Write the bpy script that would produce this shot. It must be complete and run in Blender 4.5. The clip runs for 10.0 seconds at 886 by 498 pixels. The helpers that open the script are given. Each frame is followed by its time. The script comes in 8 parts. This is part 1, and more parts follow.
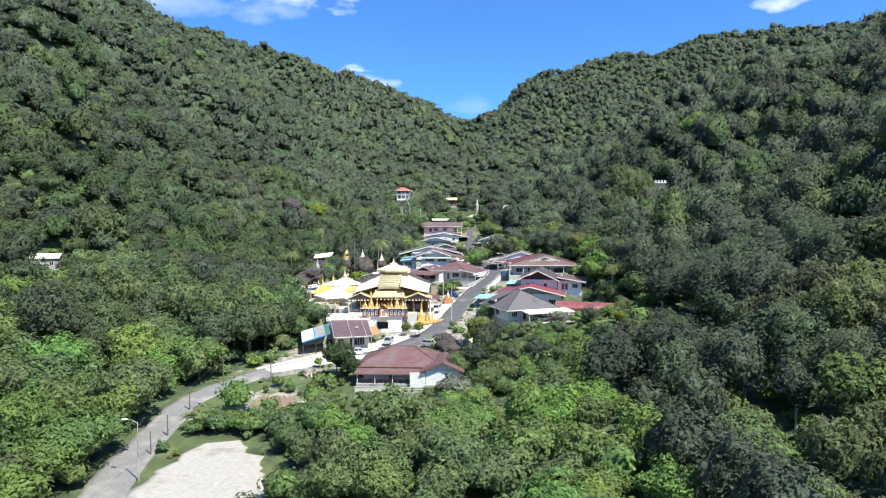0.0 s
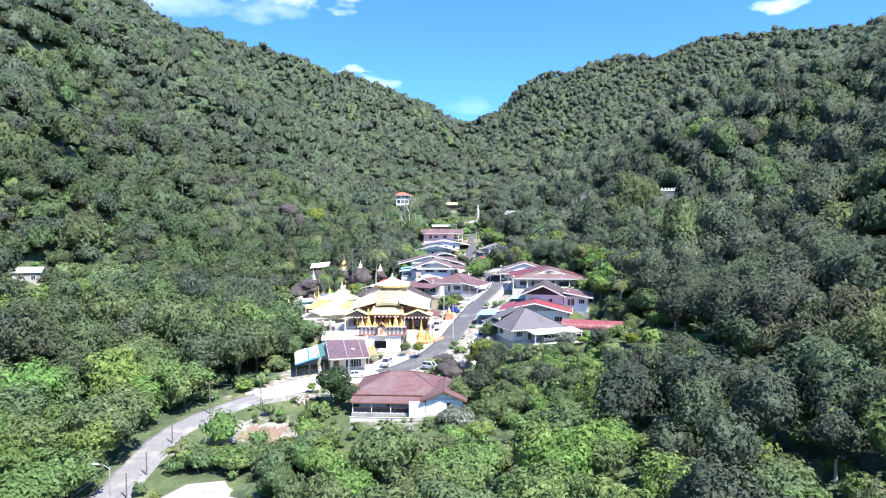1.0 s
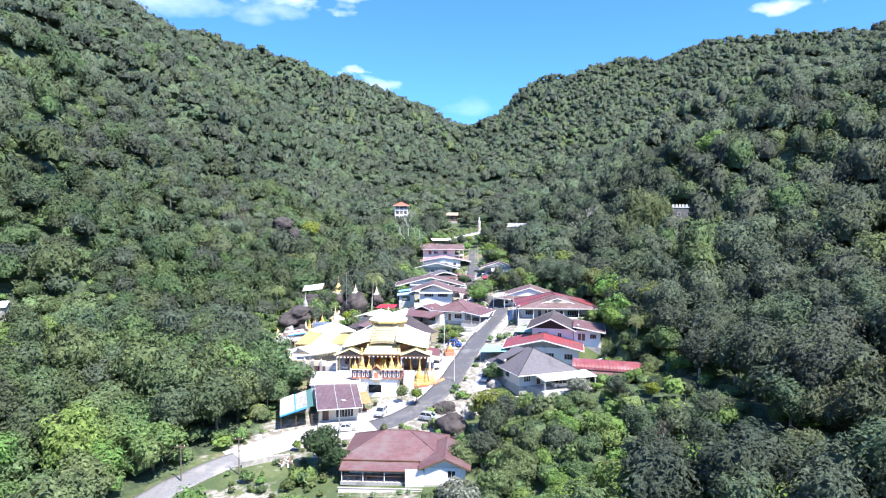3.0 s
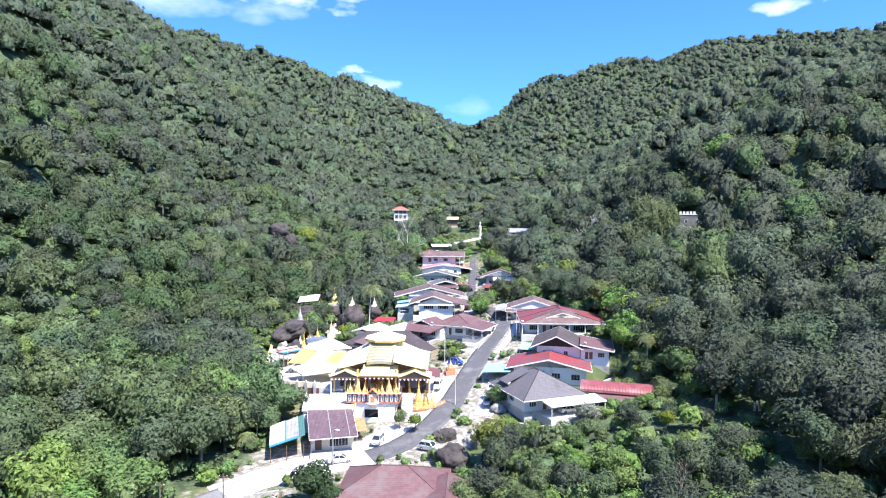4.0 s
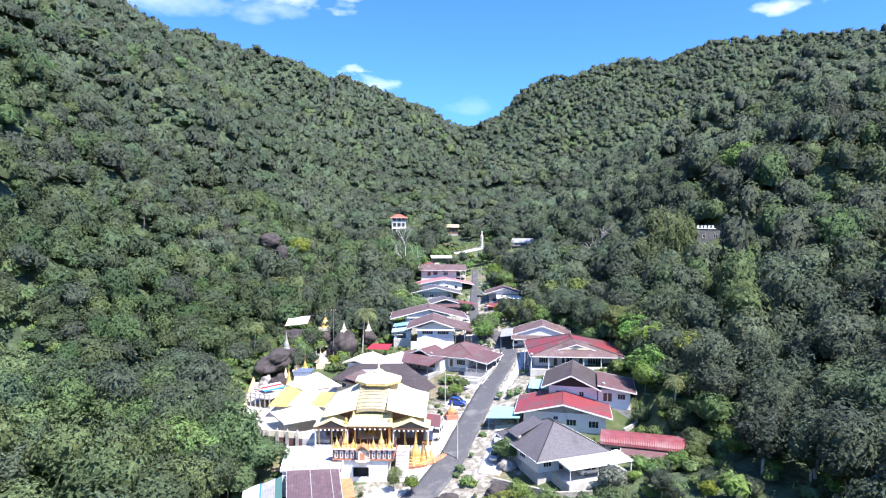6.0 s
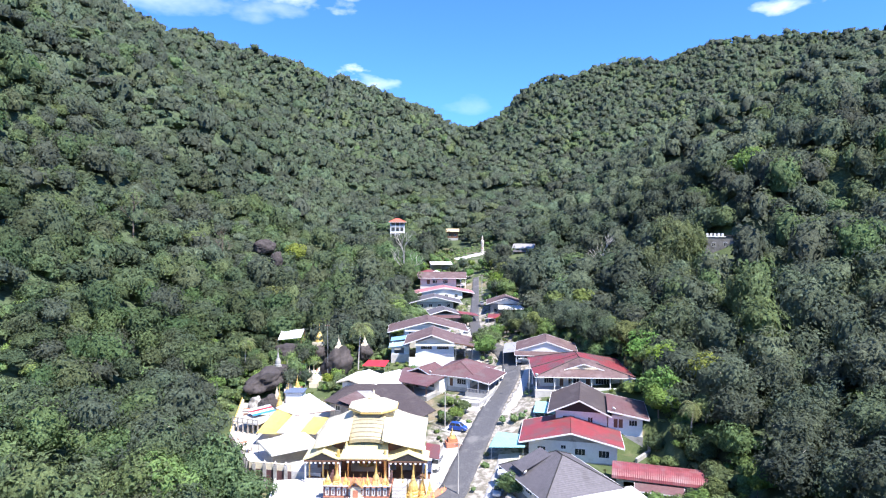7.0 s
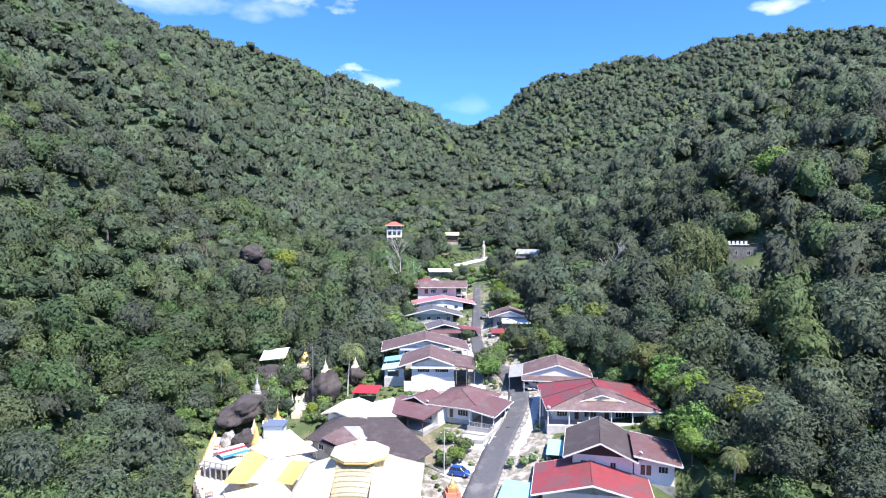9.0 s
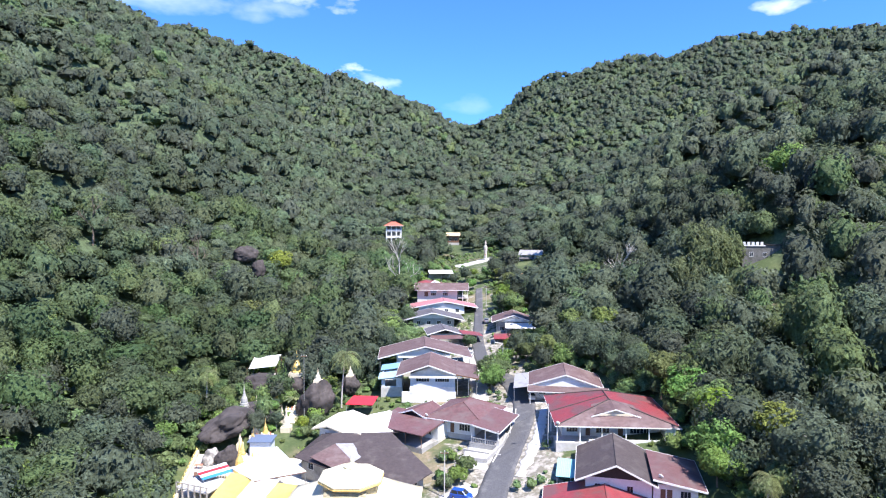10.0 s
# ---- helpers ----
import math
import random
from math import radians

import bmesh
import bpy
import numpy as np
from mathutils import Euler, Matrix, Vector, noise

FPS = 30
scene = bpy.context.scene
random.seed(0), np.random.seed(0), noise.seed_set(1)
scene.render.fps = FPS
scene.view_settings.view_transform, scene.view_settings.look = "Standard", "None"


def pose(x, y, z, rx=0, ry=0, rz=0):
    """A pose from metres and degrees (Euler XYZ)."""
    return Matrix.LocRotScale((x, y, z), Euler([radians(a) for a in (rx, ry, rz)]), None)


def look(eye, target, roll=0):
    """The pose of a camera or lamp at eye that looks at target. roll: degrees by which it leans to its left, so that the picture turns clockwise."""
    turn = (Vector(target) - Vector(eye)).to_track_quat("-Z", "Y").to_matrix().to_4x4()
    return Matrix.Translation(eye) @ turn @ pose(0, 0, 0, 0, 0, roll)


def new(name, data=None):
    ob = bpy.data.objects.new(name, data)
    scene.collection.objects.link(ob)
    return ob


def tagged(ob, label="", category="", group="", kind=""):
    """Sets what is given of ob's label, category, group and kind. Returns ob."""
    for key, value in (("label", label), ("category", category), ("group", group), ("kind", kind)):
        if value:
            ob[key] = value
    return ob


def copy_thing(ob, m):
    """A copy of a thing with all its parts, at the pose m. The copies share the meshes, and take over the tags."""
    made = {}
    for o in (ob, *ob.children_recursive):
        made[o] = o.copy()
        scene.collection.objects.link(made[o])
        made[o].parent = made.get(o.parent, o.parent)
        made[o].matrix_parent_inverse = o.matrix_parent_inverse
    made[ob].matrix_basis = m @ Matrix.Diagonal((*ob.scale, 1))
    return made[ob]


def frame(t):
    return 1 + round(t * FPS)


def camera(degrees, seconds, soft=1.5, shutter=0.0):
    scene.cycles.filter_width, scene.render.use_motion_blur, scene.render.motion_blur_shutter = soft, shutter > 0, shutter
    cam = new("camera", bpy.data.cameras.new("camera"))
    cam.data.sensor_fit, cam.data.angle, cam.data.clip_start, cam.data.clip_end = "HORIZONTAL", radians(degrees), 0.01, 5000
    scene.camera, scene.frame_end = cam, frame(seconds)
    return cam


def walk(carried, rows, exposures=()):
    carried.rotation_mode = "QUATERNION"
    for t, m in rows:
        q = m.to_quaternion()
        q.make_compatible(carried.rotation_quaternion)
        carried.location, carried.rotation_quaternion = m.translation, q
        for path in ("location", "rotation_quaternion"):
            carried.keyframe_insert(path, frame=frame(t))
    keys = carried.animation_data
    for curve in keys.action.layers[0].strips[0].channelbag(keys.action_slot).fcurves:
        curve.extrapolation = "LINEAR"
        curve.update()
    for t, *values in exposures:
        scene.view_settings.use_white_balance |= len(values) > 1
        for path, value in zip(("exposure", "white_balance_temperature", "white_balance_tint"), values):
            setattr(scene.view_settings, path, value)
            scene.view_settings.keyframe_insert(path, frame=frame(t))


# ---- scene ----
from collections import defaultdict

# ---------------------------------------------------------------- camera
cam = camera(70.0, 10.0, soft=1.15)
PATH = [
    (0, (0.565, 0.256, 29.831), (0.563, 2.254, 29.737), -0.1),
    (0.5, (0.293, 4.917, 31.304), (0.292, 6.914, 31.211), 0.0),
    (1, (0.112, 8.018, 33.005), (0.112, 10.016, 32.913), 0.1),
    (1.5, (0.087, 10.819, 34.845), (0.088, 12.817, 34.756), 0.15),
    (2, (0.009, 13.885, 36.598), (0.01, 15.883, 36.509), 0.15),
    (2.5, (-0.071, 17.456, 38.231), (-0.07, 19.454, 38.142), 0.2),
    (4, (-0.187, 29.028, 42.906), (-0.186, 31.026, 42.816), 0.2),
    (4.5, (-0.342, 33.194, 44.296), (-0.341, 35.192, 44.206), 0.3),
    (5, (-0.45, 37.246, 45.564), (-0.448, 39.244, 45.474), 0.3),
    (6.5, (-0.45, 50.705, 49.62), (-0.447, 52.703, 49.528), 0.3),
    (7, (-0.477, 54.913, 51.168), (-0.473, 56.911, 51.075), 0.3),
    (7.5, (-0.415, 59.606, 52.703), (-0.41, 61.603, 52.609), 0.35),
    (8, (-0.405, 64.065, 53.401), (-0.4, 66.063, 53.307), 0.35),
    (8.5, (-0.398, 68.482, 53.549), (-0.392, 70.48, 53.455), 0.35),
    (9, (-0.348, 73.017, 53.514), (-0.342, 75.014, 53.419), 0.3),
    (9.5, (-0.237, 77.965, 53.557), (-0.233, 79.963, 53.461), 0.3),
    (10, (-0.187, 82.909, 53.44), (-0.184, 84.907, 53.345), 0.3),
]
EXPOSURES = [(0.0, 0.74, 6950, 3), (0.3, 1.2, 6450, 10), (2.0, 1.3, 6450, 12), (4.5, 1.2, 6400, 13), (6.5, 1.1, 6400, 14), (10.0, 1.06, 6400, 14)]
walk(cam, [(t, look(eye, target, roll)) for t, eye, target, roll in PATH], EXPOSURES)

# ---------------------------------------------------------------- sky and sun
SUN_AZIMUTH, SUN_HEIGHT, SUN_POWER, SKY_POWER = 134.0, 59.0, 5.0, 0.15
sun_from = Vector((math.sin(radians(SUN_AZIMUTH)) * math.cos(radians(SUN_HEIGHT)), math.cos(radians(SUN_AZIMUTH)) * math.cos(radians(SUN_HEIGHT)), math.sin(radians(SUN_HEIGHT))))
world = bpy.data.worlds.new("sky")
scene.world = world
world.use_nodes = True
wt = world.node_tree
wt.nodes.clear()
sky = wt.nodes.new("ShaderNodeTexSky")
sky.sky_type, sky.sun_disc = "NISHITA", False
sky.sun_elevation, sky.sun_rotation = radians(SUN_HEIGHT), radians(SUN_AZIMUTH)
sky.altitude, sky.air_density, sky.dust_density, sky.ozone_density = 200, 1.0, 0.6, 3.0
background = wt.nodes.new("ShaderNodeBackground")
background.inputs["Strength"].default_value = SKY_POWER
world_out = wt.nodes.new("ShaderNodeOutputWorld")
# scattered fair-weather clouds over the ridges
coords = wt.nodes.new("ShaderNodeTexCoord")
cloud_sum = None


def world_math(op, a, b=None, clamp=False):
    n = wt.nodes.new("ShaderNodeMath")
    n.operation, n.use_clamp = op, clamp
    for i, v in enumerate((a, b)):
        if v is None:
            continue
        if isinstance(v, (int, float)):
            n.inputs[i].default_value = v
        else:
            wt.links.new(v, n.inputs[i])
    return n.outputs[0]


def cloud_bank(way, wide, high, soft, detail, strength):
    """A cloud in the direction way, wide and high as tangents, with a ragged noise edge."""
    global cloud_sum
    way = Vector(way).normalized()
    right = way.cross(Vector((0, 0, 1))).normalized()
    up = right.cross(way)
    sep = []
    for axis, size in ((right, wide), (up, high)):
        d = wt.nodes.new("ShaderNodeVectorMath")
        d.operation = "DOT_PRODUCT"
        wt.links.new(coords.outputs["Generated"], d.inputs[0])
        d.inputs[1].default_value = axis
        q = world_math("DIVIDE", d.outputs["Value"], size)
        sep.append(world_math("MULTIPLY", q, q))
    ahead = wt.nodes.new("ShaderNodeVectorMath")
    ahead.operation = "DOT_PRODUCT"
    wt.links.new(coords.outputs["Generated"], ahead.inputs[0])
    ahead.inputs[1].default_value = way
    front = world_math("GREATER_THAN", ahead.outputs["Value"], 0.2)
    radius = world_math("ADD", sep[0], sep[1])
    ragged = wt.nodes.new("ShaderNodeTexNoise")
    ragged.inputs["Scale"].default_value, ragged.inputs["Detail"].default_value = detail, 6.0
    stretch = wt.nodes.new("ShaderNodeMapping")
    stretch.inputs["Scale"].default_value = (1.0, 1.0, 2.2)
    wt.links.new(coords.outputs["Generated"], stretch.inputs["Vector"])
    wt.links.new(stretch.outputs["Vector"], ragged.inputs["Vector"])
    body = world_math("SUBTRACT", world_math("MULTIPLY", ragged.outputs[0], 4.6), radius)
    body = world_math("MULTIPLY", world_math("SUBTRACT", body, 1.75), soft, clamp=True)
    body = world_math("MULTIPLY", world_math("MULTIPLY", body, front), strength, clamp=True)
    cloud_sum = body if cloud_sum is None else world_math("MAXIMUM", cloud_sum, body)


cloud_bank((-0.40, 1, 0.345), 0.17, 0.026, 0.4, 9, 0.7)
cloud_bank((-0.30, 1, 0.325), 0.08, 0.022, 0.35, 10, 0.55)
cloud_bank((-0.235, 1, 0.336), 0.095, 0.02, 0.6, 13, 0.95)
cloud_bank((-0.165, 1, 0.352), 0.11, 0.013, 0.5, 13, 0.9)
cloud_bank((-0.142, 1, 0.228), 0.036, 0.022, 0.8, 22, 0.9)
cloud_bank((-0.11, 1, 0.214), 0.045, 0.016, 0.5, 20, 0.6)
cloud_bank((0.568, 1, 0.345), 0.09, 0.017, 0.6, 14, 0.9)
cloud_bank((0.03, 1, 0.175), 0.05, 0.02, 0.3, 14, 0.3)
cloud_bank((0.7, -1, 0.5), 0.5, 0.16, 1.2, 5, 0.7)
cloud_bank((-1.2, -0.4, 0.7), 0.6, 0.2, 1.2, 4, 0.7)
cloud_mix = wt.nodes.new("ShaderNodeMix")
cloud_mix.data_type = "RGBA"
cloud_mix.inputs["B"].default_value = (6.6, 7.0, 7.4, 1)
wt.links.new(cloud_sum, cloud_mix.inputs["Factor"])
deep = wt.nodes.new("ShaderNodeMix")
deep.data_type, deep.blend_type = "RGBA", "MULTIPLY"
deep.inputs["Factor"].default_value, deep.inputs["B"].default_value = 1.0, (0.28, 0.565, 1.0, 1)
wt.links.new(sky.outputs["Color"], deep.inputs["A"])
wt.links.new(deep.outputs["Result"], cloud_mix.inputs["A"])
wt.links.new(cloud_mix.outputs["Result"], background.inputs["Color"])
wt.links.new(background.outputs["Background"], world_out.inputs["Surface"])
sun = new("sun", bpy.data.lights.new("sun", "SUN"))
sun.data.energy, sun.data.angle, sun.data.color = SUN_POWER, radians(0.53), (1.0, 0.96, 0.9)
sun.matrix_world = look(sun_from * 900, (0, 0, 0))


# ---------------------------------------------------------------- materials
def nodes_of(name):
    m = bpy.data.materials.new(name)
    m.use_nodes = True
    t = m.node_tree
    t.nodes.clear()
    return m, t


def link(t, a, b):
    t.links.new(a, b)


def mix_color(t, factor, a, b, blend="MIX"):
    n = t.nodes.new("ShaderNodeMix")
    n.data_type, n.blend_type = "RGBA", blend
    for key, v in (("Factor", factor), ("A", a), ("B", b)):
        if isinstance(v, (int, float)):
            n.inputs[key].default_value = v
        elif isinstance(v, tuple):
            n.inputs[key].default_value = (*v[:3], 1)
        else:
            link(t, v, n.inputs[key])
    return n.outputs["Result"]


def ramp(t, value, low, high):
    n = t.nodes.new("ShaderNodeMapRange")
    n.interpolation_type = "SMOOTHSTEP"
    n.inputs["From Min"].default_value, n.inputs["From Max"].default_value = low, high
    link(t, value, n.inputs["Value"])
    return n.outputs["Result"]


def noise_tex(t, where, scale, detail=4.0, rough=0.6):
    n = t.nodes.new("ShaderNodeTexNoise")
    n.inputs["Scale"].default_value, n.inputs["Detail"].default_value, n.inputs["Roughness"].default_value = scale, detail, rough
    link(t, where, n.inputs["Vector"])
    return n.outputs[0]


def surface(name, color, rough=0.7, metal=0.0, vary=0.16, grain=3.0, stain=None, stain_at=(0.5, 0.72), stain_scale=0.35, bump=0.15, ribs=None, coat=0.0):
    """A weathered surface: grain and stains over a base colour; ribs: (axis, metres a rib, strength)."""
    m, t = nodes_of(name)
    out, b = t.nodes.new("ShaderNodeOutputMaterial"), t.nodes.new("ShaderNodeBsdfPrincipled")
    geo = t.nodes.new("ShaderNodeNewGeometry")
    tc = t.nodes.new("ShaderNodeTexCoord")
    info = t.nodes.new("ShaderNodeObjectInfo")
    fine = noise_tex(t, geo.outputs["Position"], grain, 6.0)
    coarse = noise_tex(t, geo.outputs["Position"], stain_scale, 5.0)
    lo, hi = tuple(c * (1 - vary) for c in color), tuple(min(1, c * (1 + vary)) for c in color)
    col = mix_color(t, ramp(t, fine, 0.3, 0.7), lo, hi)
    if stain:
        col = mix_color(t, ramp(t, coarse, *stain_at), col, stain)
    one = t.nodes.new("ShaderNodeMapRange")
    one.inputs["To Min"].default_value, one.inputs["To Max"].default_value = 0.93, 1.07
    link(t, info.outputs["Random"], one.inputs["Value"])
    hsv = t.nodes.new("ShaderNodeHueSaturation")
    link(t, one.outputs["Result"], hsv.inputs["Value"])
    link(t, col, hsv.inputs["Color"])
    link(t, hsv.outputs["Color"], b.inputs["Base Color"])
    b.inputs["Roughness"].default_value, b.inputs["Metallic"].default_value = rough, metal
    b.inputs["Coat Weight"].default_value = coat
    bp = t.nodes.new("ShaderNodeBump")
    bp.inputs["Strength"].default_value, bp.inputs["Distance"].default_value = bump, 0.04
    link(t, fine, bp.inputs["Height"])
    if ribs:
        axis, pitch, power = ribs
        w = t.nodes.new("ShaderNodeTexWave")
        w.bands_direction = axis
        w.inputs["Scale"].default_value = 0.314 / pitch
        w.inputs["Distortion"].default_value = 0.0
        link(t, tc.outputs["Object"], w.inputs["Vector"])
        b2 = t.nodes.new("ShaderNodeBump")
        b2.inputs["Strength"].default_value, b2.inputs["Distance"].default_value = power, 0.06
        link(t, w.outputs["Fac"], b2.inputs["Height"])
        link(t, bp.outputs["Normal"], b2.inputs["Normal"])
        link(t, b2.outputs["Normal"], b.inputs["Normal"])
    else:
        link(t, bp.outputs["Normal"], b.inputs["Normal"])
    link(t, b.outputs["BSDF"], out.inputs["Surface"])
    return m


def foliage(name, color, rough=0.6, through_light=0.34, hue=0.03, spread=0.22, outward=True):
    """Leaves: colour varies leaf by leaf, tree by tree and over the stand; shade between tufts is put into it too."""
    m, t = nodes_of(name)
    out, b = t.nodes.new("ShaderNodeOutputMaterial"), t.nodes.new("ShaderNodeBsdfPrincipled")
    geo, info, att = t.nodes.new("ShaderNodeNewGeometry"), t.nodes.new("ShaderNodeObjectInfo"), t.nodes.new("ShaderNodeAttribute")
    att.attribute_name = "tint"
    tree = t.nodes.new("ShaderNodeMath")
    tree.operation = "ADD"
    link(t, info.outputs["Random"], tree.inputs[0])
    link(t, att.outputs["Fac"], tree.inputs[1])
    frac = t.nodes.new("ShaderNodeMath")
    frac.operation = "FRACT"
    link(t, tree.outputs[0], frac.inputs[0])
    stand = noise_tex(t, geo.outputs["Position"], 0.018, 3.0)
    hsv = t.nodes.new("ShaderNodeHueSaturation")
    hsv.inputs["Color"].default_value = (*color, 1)
    hue_map = t.nodes.new("ShaderNodeMapRange")
    hue_map.inputs["To Min"].default_value, hue_map.inputs["To Max"].default_value = 0.5 - hue, 0.5 + hue * 0.6
    link(t, frac.outputs[0], hue_map.inputs["Value"])
    link(t, hue_map.outputs["Result"], hsv.inputs["Hue"])
    val = t.nodes.new("ShaderNodeMapRange")
    val.inputs["To Min"].default_value, val.inputs["To Max"].default_value = 1 - spread, 1 + spread * 1.1
    odd = t.nodes.new("ShaderNodeMath")
    odd.operation = "MULTIPLY_ADD"
    link(t, frac.outputs[0], odd.inputs[0])
    odd.inputs[1].default_value, odd.inputs[2].default_value = 7.31, 0.17
    odd2 = t.nodes.new("ShaderNodeMath")
    odd2.operation = "FRACT"
    link(t, odd.outputs[0], odd2.inputs[0])
    link(t, odd2.outputs[0], val.inputs["Value"])
    leaf = t.nodes.new("ShaderNodeMapRange")
    leaf.inputs["To Min"].default_value, leaf.inputs["To Max"].default_value = 0.84, 1.16
    link(t, geo.outputs["Random Per Island"], leaf.inputs["Value"])
    big = t.nodes.new("ShaderNodeMapRange")
    big.inputs["From Min"].default_value, big.inputs["From Max"].default_value = 0.3, 0.7
    big.inputs["To Min"].default_value, big.inputs["To Max"].default_value = 0.78, 1.25
    link(t, stand, big.inputs["Value"])
    v1, v2 = t.nodes.new("ShaderNodeMath"), t.nodes.new("ShaderNodeMath")
    v1.operation = v2.operation = "MULTIPLY"
    link(t, val.outputs["Result"], v1.inputs[0])
    link(t, leaf.outputs["Result"], v1.inputs[1])
    link(t, v1.outputs[0], v2.inputs[0])
    link(t, big.outputs["Result"], v2.inputs[1])
    # leaf tone, with the shade of gaps between leaves painted in as dark noise
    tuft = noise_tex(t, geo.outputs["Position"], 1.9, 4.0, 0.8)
    tuft_shade = t.nodes.new("ShaderNodeMapRange")
    tuft_shade.inputs["From Min"].default_value, tuft_shade.inputs["From Max"].default_value = 0.32, 0.68
    tuft_shade.inputs["To Min"].default_value, tuft_shade.inputs["To Max"].default_value = 0.45, 1.55
    link(t, tuft, tuft_shade.inputs["Value"])
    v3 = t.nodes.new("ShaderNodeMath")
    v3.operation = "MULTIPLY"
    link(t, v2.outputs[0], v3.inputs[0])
    link(t, tuft_shade.outputs["Result"], v3.inputs[1])
    # broader clumps: the bump's hollows are coloured darker, as if shaded
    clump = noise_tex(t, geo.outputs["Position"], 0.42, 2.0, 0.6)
    clump_shade = t.nodes.new("ShaderNodeMapRange")
    clump_shade.inputs["From Min"].default_value, clump_shade.inputs["From Max"].default_value = 0.3, 0.7
    clump_shade.inputs["To Min"].default_value, clump_shade.inputs["To Max"].default_value = 0.72, 1.28
    link(t, clump, clump_shade.inputs["Value"])
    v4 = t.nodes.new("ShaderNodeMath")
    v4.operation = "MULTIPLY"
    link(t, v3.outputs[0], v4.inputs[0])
    link(t, clump_shade.outputs["Result"], v4.inputs[1])
    swell = t.nodes.new("ShaderNodeMath")
    swell.operation = "MULTIPLY_ADD"
    link(t, clump, swell.inputs[0])
    swell.inputs[1].default_value = 3.0
    link(t, tuft, swell.inputs[2])
    relief = t.nodes.new("ShaderNodeBump")
    relief.inputs["Strength"].default_value, relief.inputs["Distance"].default_value = 1.0, 0.45
    link(t, swell.outputs[0], relief.inputs["Height"])
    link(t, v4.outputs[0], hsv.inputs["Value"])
    out_way = t.nodes.new("ShaderNodeAttribute")
    out_way.attribute_name = "way"
    turned = t.nodes.new("ShaderNodeVectorTransform")
    turned.vector_type, turned.convert_from, turned.convert_to = "NORMAL", "OBJECT", "WORLD"
    link(t, out_way.outputs["Vector"], turned.inputs["Vector"])
    lean = t.nodes.new("ShaderNodeVectorMath")
    lean.operation = "MULTIPLY_ADD"
    link(t, geo.outputs["Normal"], lean.inputs[0])
    lean.inputs[1].default_value = (0.4, 0.4, 0.4)
    link(t, turned.outputs["Vector"], lean.inputs[2])
    unit = t.nodes.new("ShaderNodeVectorMath")
    unit.operation = "NORMALIZE"
    link(t, lean.outputs["Vector"], unit.inputs[0])
    if outward:
        link(t, unit.outputs["Vector"], relief.inputs["Normal"])
    link(t, relief.outputs["Normal"], b.inputs["Normal"])
    sat = t.nodes.new("ShaderNodeMapRange")
    sat.inputs["To Min"].default_value, sat.inputs["To Max"].default_value = 0.75, 1.1
    link(t, odd2.outputs[0], sat.inputs["Value"])
    link(t, sat.outputs["Result"], hsv.inputs["Saturation"])
    link(t, hsv.outputs["Color"], b.inputs["Base Color"])
    b.inputs["Roughness"].default_value = rough
    b.inputs["Specular IOR Level"].default_value = 0.14
    tr = t.nodes.new("ShaderNodeBsdfTranslucent")
    link(t, hsv.outputs["Color"], tr.inputs["Color"])
    mx = t.nodes.new("ShaderNodeMixShader")
    mx.inputs["Fac"].default_value = through_light
    link(t, b.outputs["BSDF"], mx.inputs[1])
    link(t, tr.outputs["BSDF"], mx.inputs[2])
    link(t, mx.outputs["Shader"], out.inputs["Surface"])
    return m


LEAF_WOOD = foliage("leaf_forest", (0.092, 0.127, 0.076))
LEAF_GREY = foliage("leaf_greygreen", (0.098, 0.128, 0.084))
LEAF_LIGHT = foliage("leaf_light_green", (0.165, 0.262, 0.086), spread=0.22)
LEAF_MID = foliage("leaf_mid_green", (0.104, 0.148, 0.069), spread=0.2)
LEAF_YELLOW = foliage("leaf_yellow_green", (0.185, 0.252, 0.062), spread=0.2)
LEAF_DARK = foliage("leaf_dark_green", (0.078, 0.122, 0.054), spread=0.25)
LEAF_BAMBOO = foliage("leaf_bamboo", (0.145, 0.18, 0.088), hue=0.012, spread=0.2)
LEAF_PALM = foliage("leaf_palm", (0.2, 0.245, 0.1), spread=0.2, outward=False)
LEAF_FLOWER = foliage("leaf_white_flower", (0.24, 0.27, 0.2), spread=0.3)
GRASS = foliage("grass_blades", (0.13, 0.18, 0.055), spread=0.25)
BARK = surface("bark", (0.16, 0.13, 0.10), 0.9, vary=0.3, grain=5)
BARK_PALE = surface("bark_pale", (0.5, 0.47, 0.42), 0.9, vary=0.25, grain=4)
WHITE = surface("white_paint", (0.8, 0.79, 0.76), 0.7, vary=0.05, stain=(0.5, 0.47, 0.42), stain_at=(0.55, 0.85), bump=0.05)
CREAM = surface("cream_paint", (0.70, 0.62, 0.46), 0.7, vary=0.06, stain=(0.45, 0.38, 0.28), stain_at=(0.55, 0.85), bump=0.05)
PINK = surface("pink_paint", (0.7, 0.62, 0.56), 0.7, vary=0.06, stain=(0.45, 0.33, 0.3), stain_at=(0.55, 0.85), bump=0.05)
BLUE_WALL = surface("pale_blue_paint", (0.6, 0.65, 0.7), 0.7, vary=0.06, stain=(0.35, 0.4, 0.45), stain_at=(0.55, 0.85), bump=0.05)
GREY_WALL = surface("grey_render", (0.36, 0.35, 0.33), 0.85, vary=0.12, stain=(0.16, 0.15, 0.13), stain_at=(0.5, 0.75))
CONCRETE = surface("concrete", (0.50, 0.48, 0.44), 0.9, vary=0.12, grain=2, stain=(0.27, 0.25, 0.22), stain_at=(0.52, 0.75), stain_scale=0.5)
